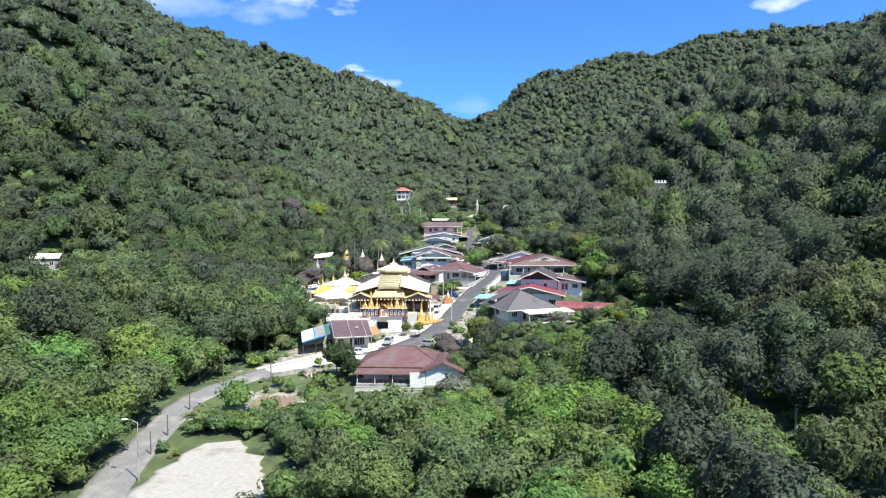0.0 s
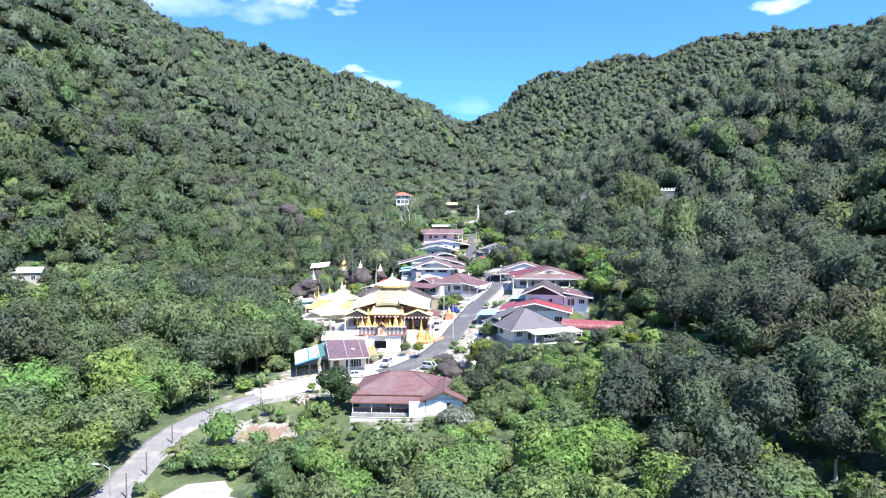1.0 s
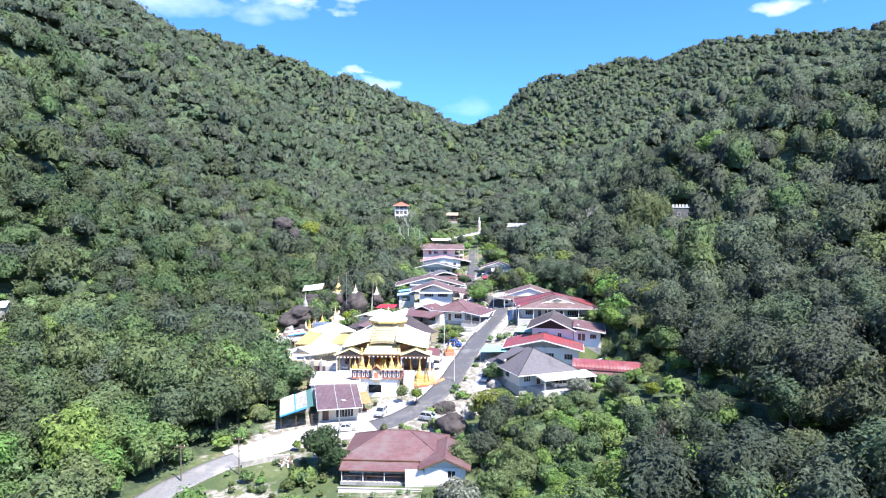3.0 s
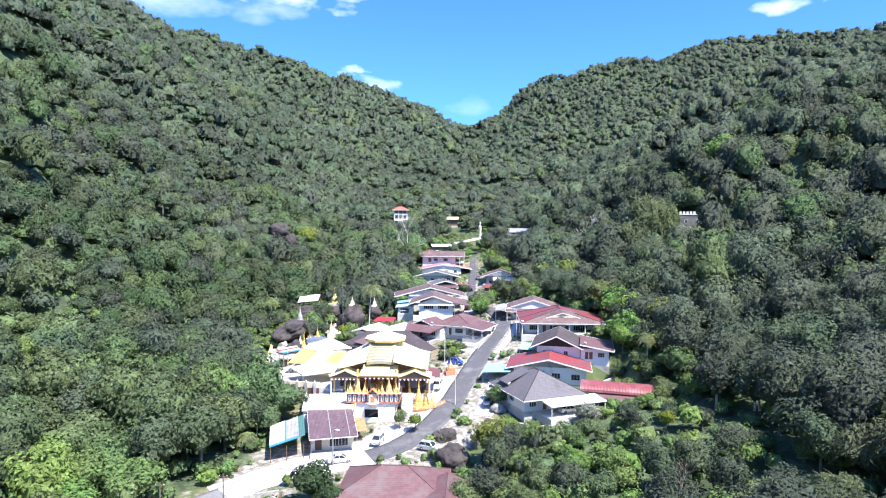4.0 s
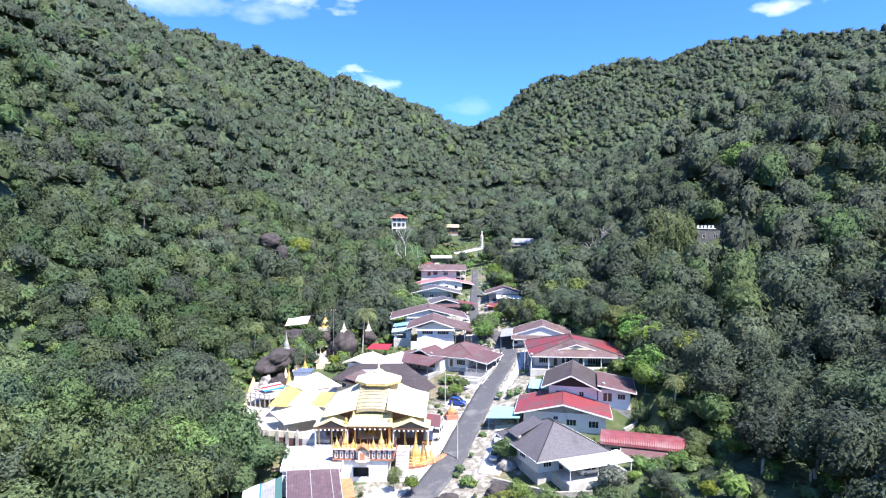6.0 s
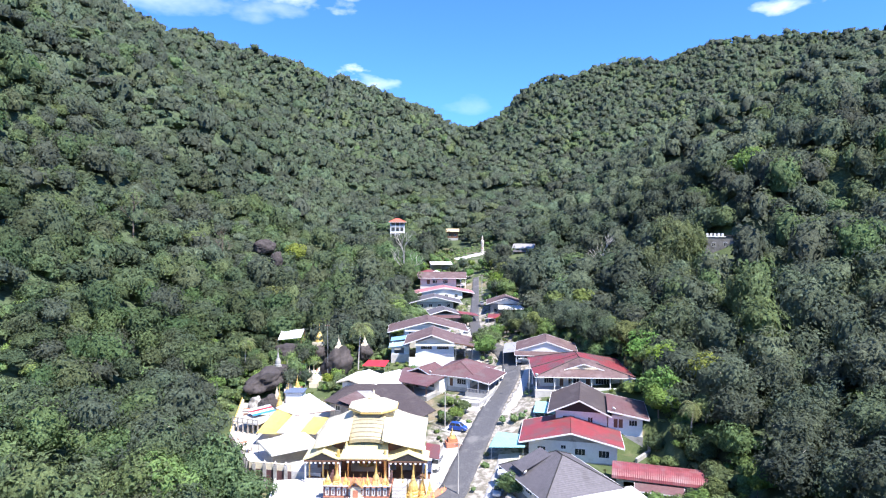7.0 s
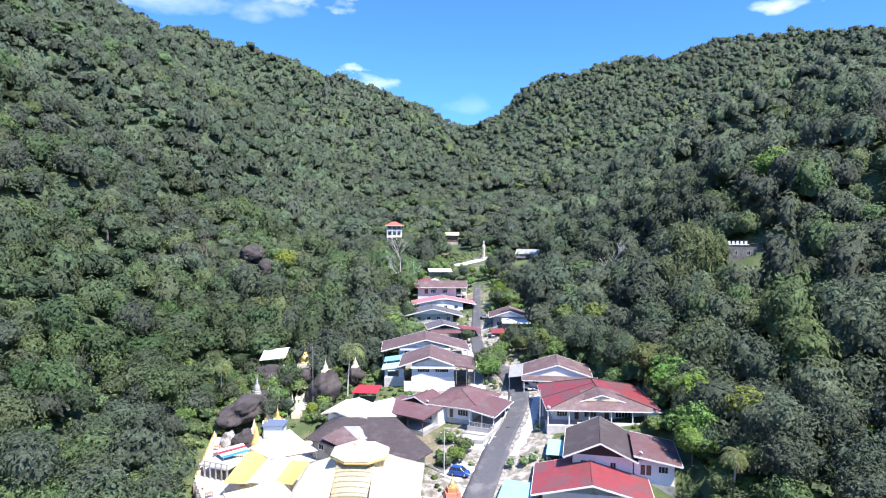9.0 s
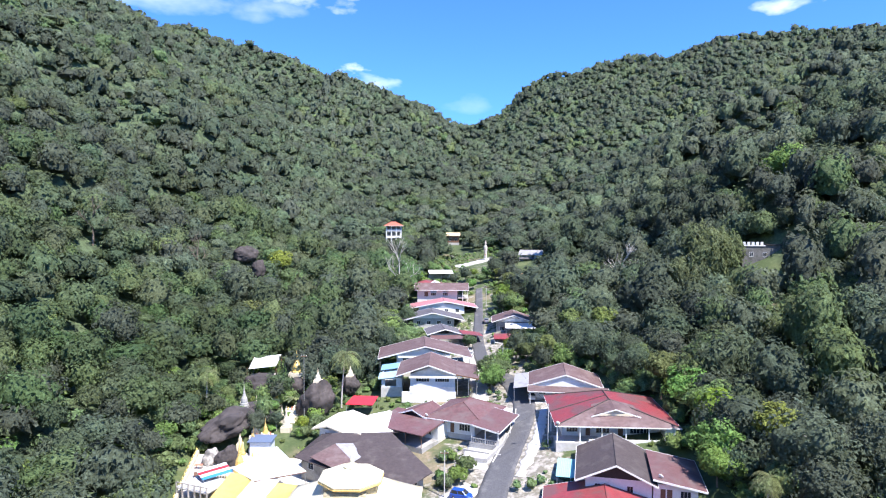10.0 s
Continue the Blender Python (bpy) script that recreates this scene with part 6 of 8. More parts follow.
part("terrace_deck", made(box, -6.6, 4.2, -14.0, -6.25, 0.0, 0.2), TERRACOTTA, T, "red tiled terrace deck")
# brown strip over the white platform: the hall's shade put into the floor colour
part("hall_floor", made(box, -11.2, 10.6, -6.1, -3.25, -0.05, 0.02), WOOD, T, "hall floor strip darkened for the shade under the porch")
# balustrade of red-brown pillars with white panels
for x in np.linspace(-6.4, 4.0, 12):
    part("baluster", made(box, x - 0.16, x + 0.16, -13.95, -13.6, 0.2, 1.9), ROOF_MAROON, T)
for x in np.linspace(-6.4, 4.0, 12)[:-1]:
    p = part("panel", made(box, x + 0.18, x + 0.76, -13.85, -13.7, 0.3, 1.6), WHITE, T)
    part("motif", made(box, x + 0.36, x + 0.58, -13.88, -13.86, 0.5, 1.3), ROOF_MAROON, p)
part("coping", made(box, -6.9, 4.5, -14.2, -13.3, 1.92, 2.1), PINK, T)
for x in np.linspace(-6.4, 4.0, 14):
    spire("golden_stupa", T, x, -13.95, 2.1, 0.26, 1.3 + 0.3 * math.cos(x * 3))
for x in (-6.2, 4.0):
    for y in np.linspace(-12.6, -7.4, 5):
        part("baluster", made(box, x - 0.14, x + 0.14, y - 0.16, y + 0.16, 0.2, 1.9), ROOF_MAROON, T)
for x, r, hgt in ((-5.9, 0.62, 2.3), (-4.4, 0.75, 3.6), (-3.0, 0.5, 2.1), (0.6, 0.5, 2.1), (2.0, 0.75, 3.8), (3.5, 0.6, 2.3)):
    spire("golden_stupa", T, x, -13.4, 2.1, r, hgt)
for x in (-5.2, -1.8, -0.6, 2.8):
    spire("golden_stupa", T, x, -12.6, 0.2, 0.5, 3.4)
# small front shrine
part("shrine_body", made(box, -2.0, -0.4, -14.6, -13.9, 0.0, 2.0), CREAM, T)
part("shrine_niche", made(box, -1.6, -0.8, -14.66, -14.6, 0.3, 1.5), TERRACOTTA, T)
part("shrine_roof", made(slab, [(-2.4, -15.0, 2.0), (-1.2, -15.0, 3.1), (-1.2, -13.4, 3.1), (-2.4, -13.4, 2.0)], 0.12), ROOF_ORANGE, T)
part("shrine_roof", made(slab, [(-1.2, -15.0, 3.1), (0.0, -15.0, 2.0), (0.0, -13.4, 2.0), (-1.2, -13.4, 3.1)], 0.12), ROOF_ORANGE, T)
part("shrine_ledge", made(lathe, [(0.2, -0.9), (1.2, 0.0), (1.3, 0.15)], 14, -1.2, -14.2), PINK, T)
# hall: columns, walls, dark openings
for x in (-10.6, -8.2, -6.0, -3.8, 1.2, 3.4, 5.6, 7.8, 9.8):
    part("column", made(tube, (x, -6.0, -0.1), (x, -6.0, 3.9), 0.15, 0.13, 10), GOLD, T)
for x in (-5.4, 2.8):
    part("column", made(tube, (x, -6.6, 0.1), (x, -6.6, 5.2), 0.28, 0.24, 10), GOLD, T, "gilded column")
bm = bmesh.new()
wall_panel(bm, (-9.8, -3.2), (9.0, -3.2), -0.05, 5.4, 0.25, [(0.6, 2.0, 0.3, 3.2), (3.0, 4.4, 0.3, 3.2), (6.0, 11.0, 0.0, 4.4), (12.8, 14.2, 0.3, 3.2), (15.4, 17.0, 0.3, 3.2)])
wall_panel(bm, (9.0, -2.9), (9.0, 10.0), -0.05, 5.4, 0.25, row(12.9, 4, 1.4, 0.8, 3.0))
wall_panel(bm, (9.0, 10.3), (-9.8, 10.3), -0.05, 5.4, 0.25)
wall_panel(bm, (-9.8, 10.0), (-9.8, -2.9), -0.05, 5.4, 0.25, row(12.9, 4, 1.4, 0.8, 3.0))
part("hall_wall", bm, WOOD, T, "dark timber hall wall")
part("altar", made(lathe, [(1.6, 0), (1.5, 0.5), (1.0, 0.6), (0.9, 1.2), (0.45, 1.6), (0.5, 2.2), (0.3, 2.7), (0.05, 3.4)], 12, -1.3, 0.4), GOLD, T)
part("altar_back", made(box, -3.6, 1.0, 1.6, 1.8, 0, 4.0), TERRACOTTA, T)


def swept_roof(x0, x1, y0, y1, z, rise, lift, material, name="roof", cuts=8, front_only=False):
    """A gable roof over x, its ridge running back, with slopes that flatten to upturned eaves."""
    bm = bmesh.new()
    cx = (x0 + x1) / 2
    rows_ = []
    for y in (y0, y1):
        line = []
        for i in range(cuts * 2 + 1):
            f = i / (cuts * 2)
            u = abs(f - 0.5) * 2
            h = z + rise * (1 - u) ** 1.25 + lift * max(0, u - 0.8) / 0.2
            line.append((x0 + (x1 - x0) * f, y, h))
        rows_.append(line)
    top = [[bm.verts.new(p) for p in line] for line in rows_]
    low = [[bm.verts.new((p[0], p[1], p[2] - 0.14)) for p in line] for line in rows_]
    n = len(top[0])
    for i in range(n - 1):
        bm.faces.new((top[0][i], top[0][i + 1], top[1][i + 1], top[1][i]))
        bm.faces.new((low[0][i + 1], low[0][i], low[1][i], low[1][i + 1]))
        bm.faces.new((low[0][i], low[0][i + 1], top[0][i + 1], top[0][i]))
        bm.faces.new((low[1][i + 1], low[1][i], top[1][i], top[1][i + 1]))
    bm.faces.new((top[0][0], top[1][0], low[1][0], low[0][0]))
    bm.faces.new((top[0][-1], low[0][-1], low[1][-1], top[1][-1]))
    return part(name, bm, material, T)


PORCH_YELLOW = surface("pale_yellow_roof", (0.62, 0.55, 0.28), 0.55, vary=0.07, grain=1.2, stain=(0.66, 0.62, 0.45), ribs=("X", 0.4, 0.3))
for x0, x1 in ((-11.4, -4.7), (3.2, 10.4)):
    swept_roof(x0, x1, -7.6, -3.0, 3.75, 1.35, 0.1, PORCH_YELLOW, "porch_roof")
    part("porch_gable", made(slab, [(x0 + 0.4, -7.3, 3.72), (x1 - 0.4, -7.3, 3.72), ((x0 + x1) / 2, -7.3, 4.9)], 0.02), WOOD, T)
    bm = bmesh.new()
    v = [bm.verts.new(p) for p in ((x0 + 0.2, -7.5, 3.6), (x1 - 0.2, -7.5, 3.6), ((x0 + x1) / 2, -7.5, 4.95), (x0 + 0.2, -7.35, 3.6), (x1 - 0.2, -7.35, 3.6), ((x0 + x1) / 2, -7.35, 4.95))]
    for f in ((0, 1, 2), (5, 4, 3), (0, 3, 4, 1), (1, 4, 5, 2), (2, 5, 3, 0)):
        bm.faces.new([v[i] for i in f])
    part("pediment", bm, DARK, T, "dark timber gable")
    part("eave_beam", made(box, x0 + 0.2, x1 - 0.2, -7.62, -7.4, 3.4, 3.6), WOOD, T)
    for x in np.linspace(x0 + 0.6, x1 - 0.6, 8):
        part("lantern", made(lathe, [(0.04, 3.0), (0.2, 3.08), (0.22, 3.2), (0.12, 3.34)], 8, x, -7.5), WHITE, T, "white globe lantern")
    for x in (x0 + 0.35, x1 - 0.35):
        part("column", made(tube, (x, -7.3, -5.0 if x < -10 or x > 9.5 else 0.0), (x, -7.3, 3.5), 0.14, 0.14, 8), WHITE, T)
part("centre_roof", made(slab, [(-5.0, -7.8, 4.1), (3.4, -7.8, 4.1), (3.0, -3.4, 5.5), (-4.6, -3.4, 5.5)], 0.16), PORCH_YELLOW, T)
part("eave_beam", made(box, -4.8, 3.2, -7.75, -7.5, 3.65, 3.92), WOOD, T)
for x in np.linspace(-3.6, 2.0, 7):
    part("lantern", made(lathe, [(0.04, 3.25), (0.2, 3.33), (0.22, 3.45), (0.12, 3.6)], 8, x, -7.6), WHITE, T, "white globe lantern")
# main roof: two pale wings either side of a gold barrel
for sgn in (-1, 1):
    bm = bmesh.new()
    inner, outer = -0.8 + sgn * 2.9, (-10.2 if sgn < 0 else 9.6)
    steps = 6
    lines = []
    for y, lower, part_of in ((-5.8, -0.35, 0.55), (-1.0, 0.5, 1.0), (7.6, 0.5, 1.0), (11.0, 0.0, 0.62)):
        line = []
        for i in range(steps + 1):
            f = i / steps
            x = inner + (outer - inner) * f
            z = 5.45 + lower + 3.0 * (1 - f) ** 1.2 * part_of
            line.append((x, y - (1 - f) * 0.3 * (1 if y < 0 else 0), z))
        lines.append(line)
    top = [[bm.verts.new(p) for p in line] for line in lines]
    low = [[bm.verts.new((p[0], p[1], p[2] - 0.16)) for p in line] for line in lines]
    for a in range(3):
        for i in range(steps):
            bm.faces.new((top[a][i], top[a][i + 1], top[a + 1][i + 1], top[a + 1][i]))
            bm.faces.new((low[a][i + 1], low[a][i], low[a + 1][i], low[a + 1][i + 1]))
    for i in range(steps):
        bm.faces.new((low[0][i], low[0][i + 1], top[0][i + 1], top[0][i]))
        bm.faces.new((low[3][i + 1], low[3][i], top[3][i], top[3][i + 1]))
    for a in range(3):
        bm.faces.new((top[a][-1], low[a][-1], low[a + 1][-1], top[a + 1][-1]))
        bm.faces.new((top[a][0], top[a + 1][0], low[a + 1][0], low[a][0]))
    bmesh.ops.recalc_face_normals(bm, faces=bm.faces)
    part("wing_roof", bm, TEMPLE_CREAM, T, "broad cream curved roof", True)
bm = bmesh.new()
lines = []
for k in range(9):
    f = k / 8
    y, z = -4.6 + 5.0 * f, 6.0 + 3.2 * math.sin(f * 1.45)
    lines.append([(-0.8 + 3.1 * math.sin(a), y, z + 0.5 * math.cos(a)) for a in np.linspace(-1.3, 1.3, 9)])
grid = [[bm.verts.new(p) for p in line] for line in lines]
under = [[bm.verts.new((p[0], p[1], p[2] - 0.6)) for p in line] for line in lines]
for a in range(8):
    for i in range(8):
        bm.faces.new((grid[a][i], grid[a][i + 1], grid[a + 1][i + 1], grid[a + 1][i]))
for i in range(8):
    bm.faces.new((under[0][i], under[0][i + 1], grid[0][i + 1], grid[0][i]))
for a in range(8):
    bm.faces.new((under[a][0], grid[a][0], grid[a + 1][0], under[a + 1][0]))
    bm.faces.new((grid[a][-1], under[a][-1], under[a + 1][-1], grid[a + 1][-1]))
part("barrel_roof", bm, GOLD_ROOF, T, "ribbed gold barrel roof")
for k in range(7):
    f = (k + 0.5) / 7.5
    y, z = -4.6 + 5.0 * f, 6.0 + 3.2 * math.sin(f * 1.45)
    bm = bmesh.new()
    pts = [Vector((-0.8 + 3.12 * math.sin(a), y, z + 0.55 * math.cos(a))) for a in np.linspace(-1.25, 1.25, 8)]
    for a, b in zip(pts, pts[1:]):
        tube(bm, a, b, 0.09, 0.09, 5)
    part("roof_rib", bm, GOLD_ROOF, T)
part("drum", made(lathe, [(4.1, 8.2), (4.1, 10.2), (4.4, 10.3)], 8, -0.4, 3.0, 0.3927), GOLD_ROOF, T, "gold octagonal drum")
part("crown_roof", made(lathe, [(4.75, 10.1), (4.85, 10.4), (4.6, 10.5), (2.4, 11.2), (1.1, 11.7)], 8, -0.4, 3.0, 0.3927), TEMPLE_CREAM, T, "cream octagonal roof")
part("crown_trim", made(lathe, [(4.7, 9.85), (4.9, 9.95), (4.9, 10.12), (4.7, 10.12)], 8, -0.4, 3.0, 0.3927), GOLD, T)
part("crown_finial", made(lathe, [(1.1, 11.6), (1.15, 11.85), (0.7, 12.1), (0.35, 12.3), (0.2, 12.5), (0.24, 12.7), (0.03, 13.3)], 12, -0.4, 3.0), TEMPLE_CREAM, T)
part("side_roof", made(slab, [(9.6, -5.4, 3.6), (12.2, -5.4, 3.3), (12.2, 1.0, 3.5), (9.6, 1.0, 3.9)], 0.1), ROOF_RED, T, "small red side roof")
# stairs at the gate's right, with the golden boat below
for i in range(12):
    part("step", made(box, 4.3, 6.6, -14.0 + i * 0.42, -6.3 if i < 11 else -6.25, -5.0 + i * 0.42, -5.0 + (i + 1) * 0.42 - 0.01), PALE_CONCRETE, T)
B = thing("golden_boat_shrine", "boat-shaped golden shrine crowded with gilded spires", "shrine", -4.4, 162.6, 2.6, 24)
bm = bmesh.new()
rim = []
for i in range(24):
    a = 6.2832 * i / 24
    r = 1 + 0.25 * max(0, math.cos(a)) ** 3
    rim.append((4.3 * r * math.cos(a), 2.3 * math.sin(a)))
rings = []
for s, z in ((0.72, -2.2), (0.85, -0.6), (1.0, 0.5), (1.02, 0.7), (0.9, 0.7)):
    rings.append([bm.verts.new((x * s, y * s, z + 0.5 * max(0, x / 5.4) ** 2 * (z > 0))) for x, y in rim])
for lo, hi in zip(rings, rings[1:]):
    for i in range(24):
        j = (i + 1) % 24
        bm.faces.new((lo[i], lo[j], hi[j], hi[i]))
bm.faces.new(rings[-1])
bm.faces.new(rings[0][::-1])
part("hull", bm, TERRACOTTA, B, "terracotta-red hull")
for i, (x, y) in enumerate(rim):
    if i % 2 == 0:
        spire("rim_spire", B, x * 0.94, y * 0.94, 0.65, 0.3, 1.1 + 0.2 * (i % 3))
part("gold_rail", made(lathe, [(2.25, 0.72), (2.3, 1.1), (2.1, 1.2), (2.0, 0.72)], 20, -0.6, 0), GOLD, B)
for x, y, r, hgt in ((-0.8, 0.2, 1.2, 6.2), (-2.6, 0.4, 0.7, 4.2), (1.0, 0.3, 0.75, 4.4), (2.3, 0.1, 0.5, 3.0), (-1.7, -1.0, 0.5, 2.8), (0.2, -1.1, 0.5, 2.8), (1.6, -0.8, 0.4, 2.2), (-3.3, -0.3, 0.4, 2.2)):
    spire("golden_stupa", B, x, y, 0.7, r, hgt)

# terrace left of the hall with canvas marquees
W = thing("temple_terrace", "white paved temple terrace with a cream perimeter wall", "terrace", -35.0, 184.0, 6.4, 0, kind="structure")
edge = [(-8.5, -1.6), (0.0, -17.0), (13.4, -19.6), (13.4, 20.0), (-13.7, 23.0)]
bm = bmesh.new()
slab(bm, [(x, y, 0) for x, y in edge], 5.0)
part("floor", bm, CONCRETE, W)
for a, b, low in (((-13.7, 23.0), (-8.5, -1.6), -3.0), ((-8.5, -1.6), (0.0, -17.0), -4.6), ((0.0, -17.0), (8.0, -18.6), -4.6)):
    bm = bmesh.new()
    wall_panel(bm, a, b, low, -0.1, 0.34)
    part("wall_base", bm, ROOF_MAROON if low < -4 else CREAM, W, "dark red-brown wall face" if low < -4 else "")
    bm = bmesh.new()
    wall_panel(bm, a, b, -0.1, 1.1, 0.4)
    part("perimeter_wall", bm, CREAM, W)
    n = int(Vector((b[0] - a[0], b[1] - a[1])).length / 1.7)
    for i in range(n):
        f = (i + 0.5) / n
        x, y = a[0] + (b[0] - a[0]) * f, a[1] + (b[1] - a[1]) * f
        spire("wall_spire", W, x, y, 1.1, 0.24, 0.8, PINK if low < -4 else GOLD)
        if low < -4:
            part("pilaster", made(box, x - 0.3, x + 0.3, y - 0.3, y + 0.3, low, 0.9), GREY_WALL, W)
# raised deck with a rail over a shaded undercroft
D = thing("viewing_deck", "weathered raised deck with a rail over a dark undercroft", "deck", -40.6, 187.2, 6.4, -22)
part("deck_floor", made(box, -3.2, 3.4, -2.2, 3.6, 2.0, 2.2), CONCRETE, D)
for x in np.linspace(-3.1, 3.3, 6):
    part("post", made(box, x - 0.1, x + 0.1, -2.2, -2.0, 0, 3.1), ROCK_LIGHT, D)
part("rail", made(box, -3.2, 3.4, -2.16, -2.04, 2.95, 3.1), ROCK_LIGHT, D)
part("back_wall", made(box, -3.2, 3.4, 3.3, 3.6, 0, 2.0), WOOD, D)
for i, (x, y, w, d, h, m) in enumerate(((-41.6, 179.2, 1.6, 0.8, 0.8, WOOD), (-39.2, 177.6, 1.2, 0.7, 0.9, TERRACOTTA), (-37.4, 174.6, 1.5, 0.8, 0.75, GREY_WALL), (-44.4, 195.4, 1.6, 1.0, 0.8, WOOD), (-42.2, 197.2, 1.2, 1.2, 1.0, ROCK_LIGHT), (-45.6, 199.6, 1.4, 0.8, 0.8, TERRACOTTA))):
    t_ = thing("offering_table", "small cluttered offering table on the terrace", "table", x, y, 6.4, 20 + i * 31)
    part("top", made(box, -w / 2, w / 2, -d / 2, d / 2, h - 0.08, h), m, t_)
    for px in (-1, 1):
        for py in (-1, 1):
            part("leg", made(box, px * (w / 2 - 0.1) - 0.04, px * (w / 2 - 0.1) + 0.04, py * (d / 2 - 0.1) - 0.04, py * (d / 2 - 0.1) + 0.04, 0, h - 0.08), WOOD, t_)


def marquee(label, x, y, z, turn, w, d, eave, peak, cloth, kind="peak", pole=STEEL):
    """A canvas roof on poles; kind: peak, gable or sheet."""
    m = thing("marquee", label, "marquee", x, y, z, turn)
    bm = bmesh.new()
    n = 8
    pts = []
    if kind == "peak":
        lathe(bm, [(0.985, eave), (1.0, eave + 0.06), (0.62, eave + (peak - eave) * 0.3), (0.3, eave + (peak - eave) * 0.62), (0.02, peak)], 4, 0, 0, math.pi / 4)
        for v in bm.verts:
            v.co.x, v.co.y = v.co.x * w * 0.7071, v.co.y * d * 0.7071
        n = 0
    for j in range(n + 1 if n else 0):
        for i in range(n + 1):
            u, v = i / n * 2 - 1, j / n * 2 - 1
            if kind == "gable":
                h = eave + (peak - eave) * (1 - abs(v)) - 0.12 * math.sin(i * 1.7) ** 2
            else:
                h = eave + (peak - eave) * (v + 1) / 2 - 0.3 * (1 - u * u) * (1 - v * v)
            pts.append(bm.verts.new((u * w / 2, v * d / 2, h)))
    for j in range(n):
        for i in range(n):
            q = j * (n + 1) + i
            bm.faces.new((pts[q], pts[q + 1], pts[q + n + 2], pts[q + n + 1]))
    if n:
        bmesh.ops.solidify(bm, geom=bm.faces[:], thickness=0.04)
    part("canvas", bm, cloth, m)
    if kind != "sheet":
        for a, b in (((-w / 2, -d / 2), (w / 2, -d / 2)), ((w / 2, -d / 2), (w / 2, d / 2)), ((-w / 2, d / 2), (-w / 2, -d / 2))):
            part("valance", made(board, (*a, eave), (*b, eave), 0.3, 0.03), cloth, m)
    for px in (-1, 1):
        for py in (-1, 1):
            h = eave if kind != "sheet" else (eave if py < 0 else peak)
            part("pole", made(tube, (px * (w / 2 - 0.15), py * (d / 2 - 0.15), 0), (px * (w / 2 - 0.15), py * (d / 2 - 0.15), h), 0.05, 0.05, 6), pole, m)
    return m


marquee("white canvas marquee with a pointed roof", -29.0, 172.0, 6.4, 33, 9.4, 8.4, 2.7, 4.7, CLOTH_WHITE, "peak")
marquee("bright yellow canvas sheet slung between the marquees", -34.0, 182.4, 6.4, -6, 4.6, 10.4, 2.6, 4.0, CLOTH_YELLOW, "sheet")
marquee("pale cream canvas sheet over the terrace", -29.7, 181.2, 6.4, -10, 4.6, 9.0, 2.8, 4.0, CLOTH_WHITE, "sheet")
marquee("yellow canvas sheet beside the hall", -25.8, 180.2, 6.4, -14, 3.6, 7.0, 2.8, 4.0, CLOTH_YELLOW, "sheet")
m = thing("white_awning", "broad white sheet awning with a brown beam over the terrace", "awning", -30.0, 190.5, 6.4)
part("sheet", made(slab, [(-6.2, -0.6, 4.0), (-0.8, -5.8, 4.0), (3.2, 1.6, 4.9), (-0.4, 7.0, 5.1)], 0.08), ROOF_WHITE, m)
part("sheet", made(slab, [(-0.8, -5.8, 4.02), (6.9, -1.7, 4.0), (3.2, 1.6, 4.92)], 0.08), ROOF_WHITE, m)
part("beam", made(tube, (-0.8, -5.7, 3.84), (6.8, -1.7, 3.82), 0.12, 0.12, 6), WOOD, m)
for x, y, h in ((-6.0, -0.6, 3.9), (-0.8, -5.6, 3.9), (6.7, -1.7, 3.85), (-0.4, 6.8, 5.0)):
    part("pole", made(tube, (x, y, 0), (x, y, h), 0.06, 0.06, 6), STEEL, m)
m = thing("striped_awning", "small red, white and blue striped awning on the terrace", "awning", -39.4, 190.6, 6.6, 40)
for i, c in enumerate((TARP_BLUE, ROOF_WHITE, TARP_RED, ROOF_WHITE)):
    part("stripe", made(slab, [(-2.6, -1.6 + i * 0.8, 2.6 + i * 0.16), (2.6, -1.6 + i * 0.8, 2.8 + i * 0.16), (2.6, -0.8 + i * 0.8, 2.96 + i * 0.16), (-2.6, -0.8 + i * 0.8, 2.76 + i * 0.16)], 0.03), c, m)
for x in (-2.4, 2.4):
    part("pole", made(tube, (x, -1.4, 0), (x, -1.4, 2.7), 0.05, 0.05, 6), STEEL, m)
    part("pole", made(tube, (x, 1.4, 0), (x, 1.4, 3.1), 0.05, 0.05, 6), STEEL, m)
bx = thing("blue_kiosk", "small pale blue kiosk with a flat blue roof", "kiosk", -36.0, 207.8, 6.4, 0)
part("body", made(box, -2.0, 2.0, -1.8, 1.8, 0, 2.8), BLUE_WALL, bx)
part("flat_roof", made(box, -2.4, 2.4, -2.2, 2.2, 2.8, 2.95), surface("dull_blue_roof", (0.13, 0.17, 0.25), 0.6, vary=0.12), bx)


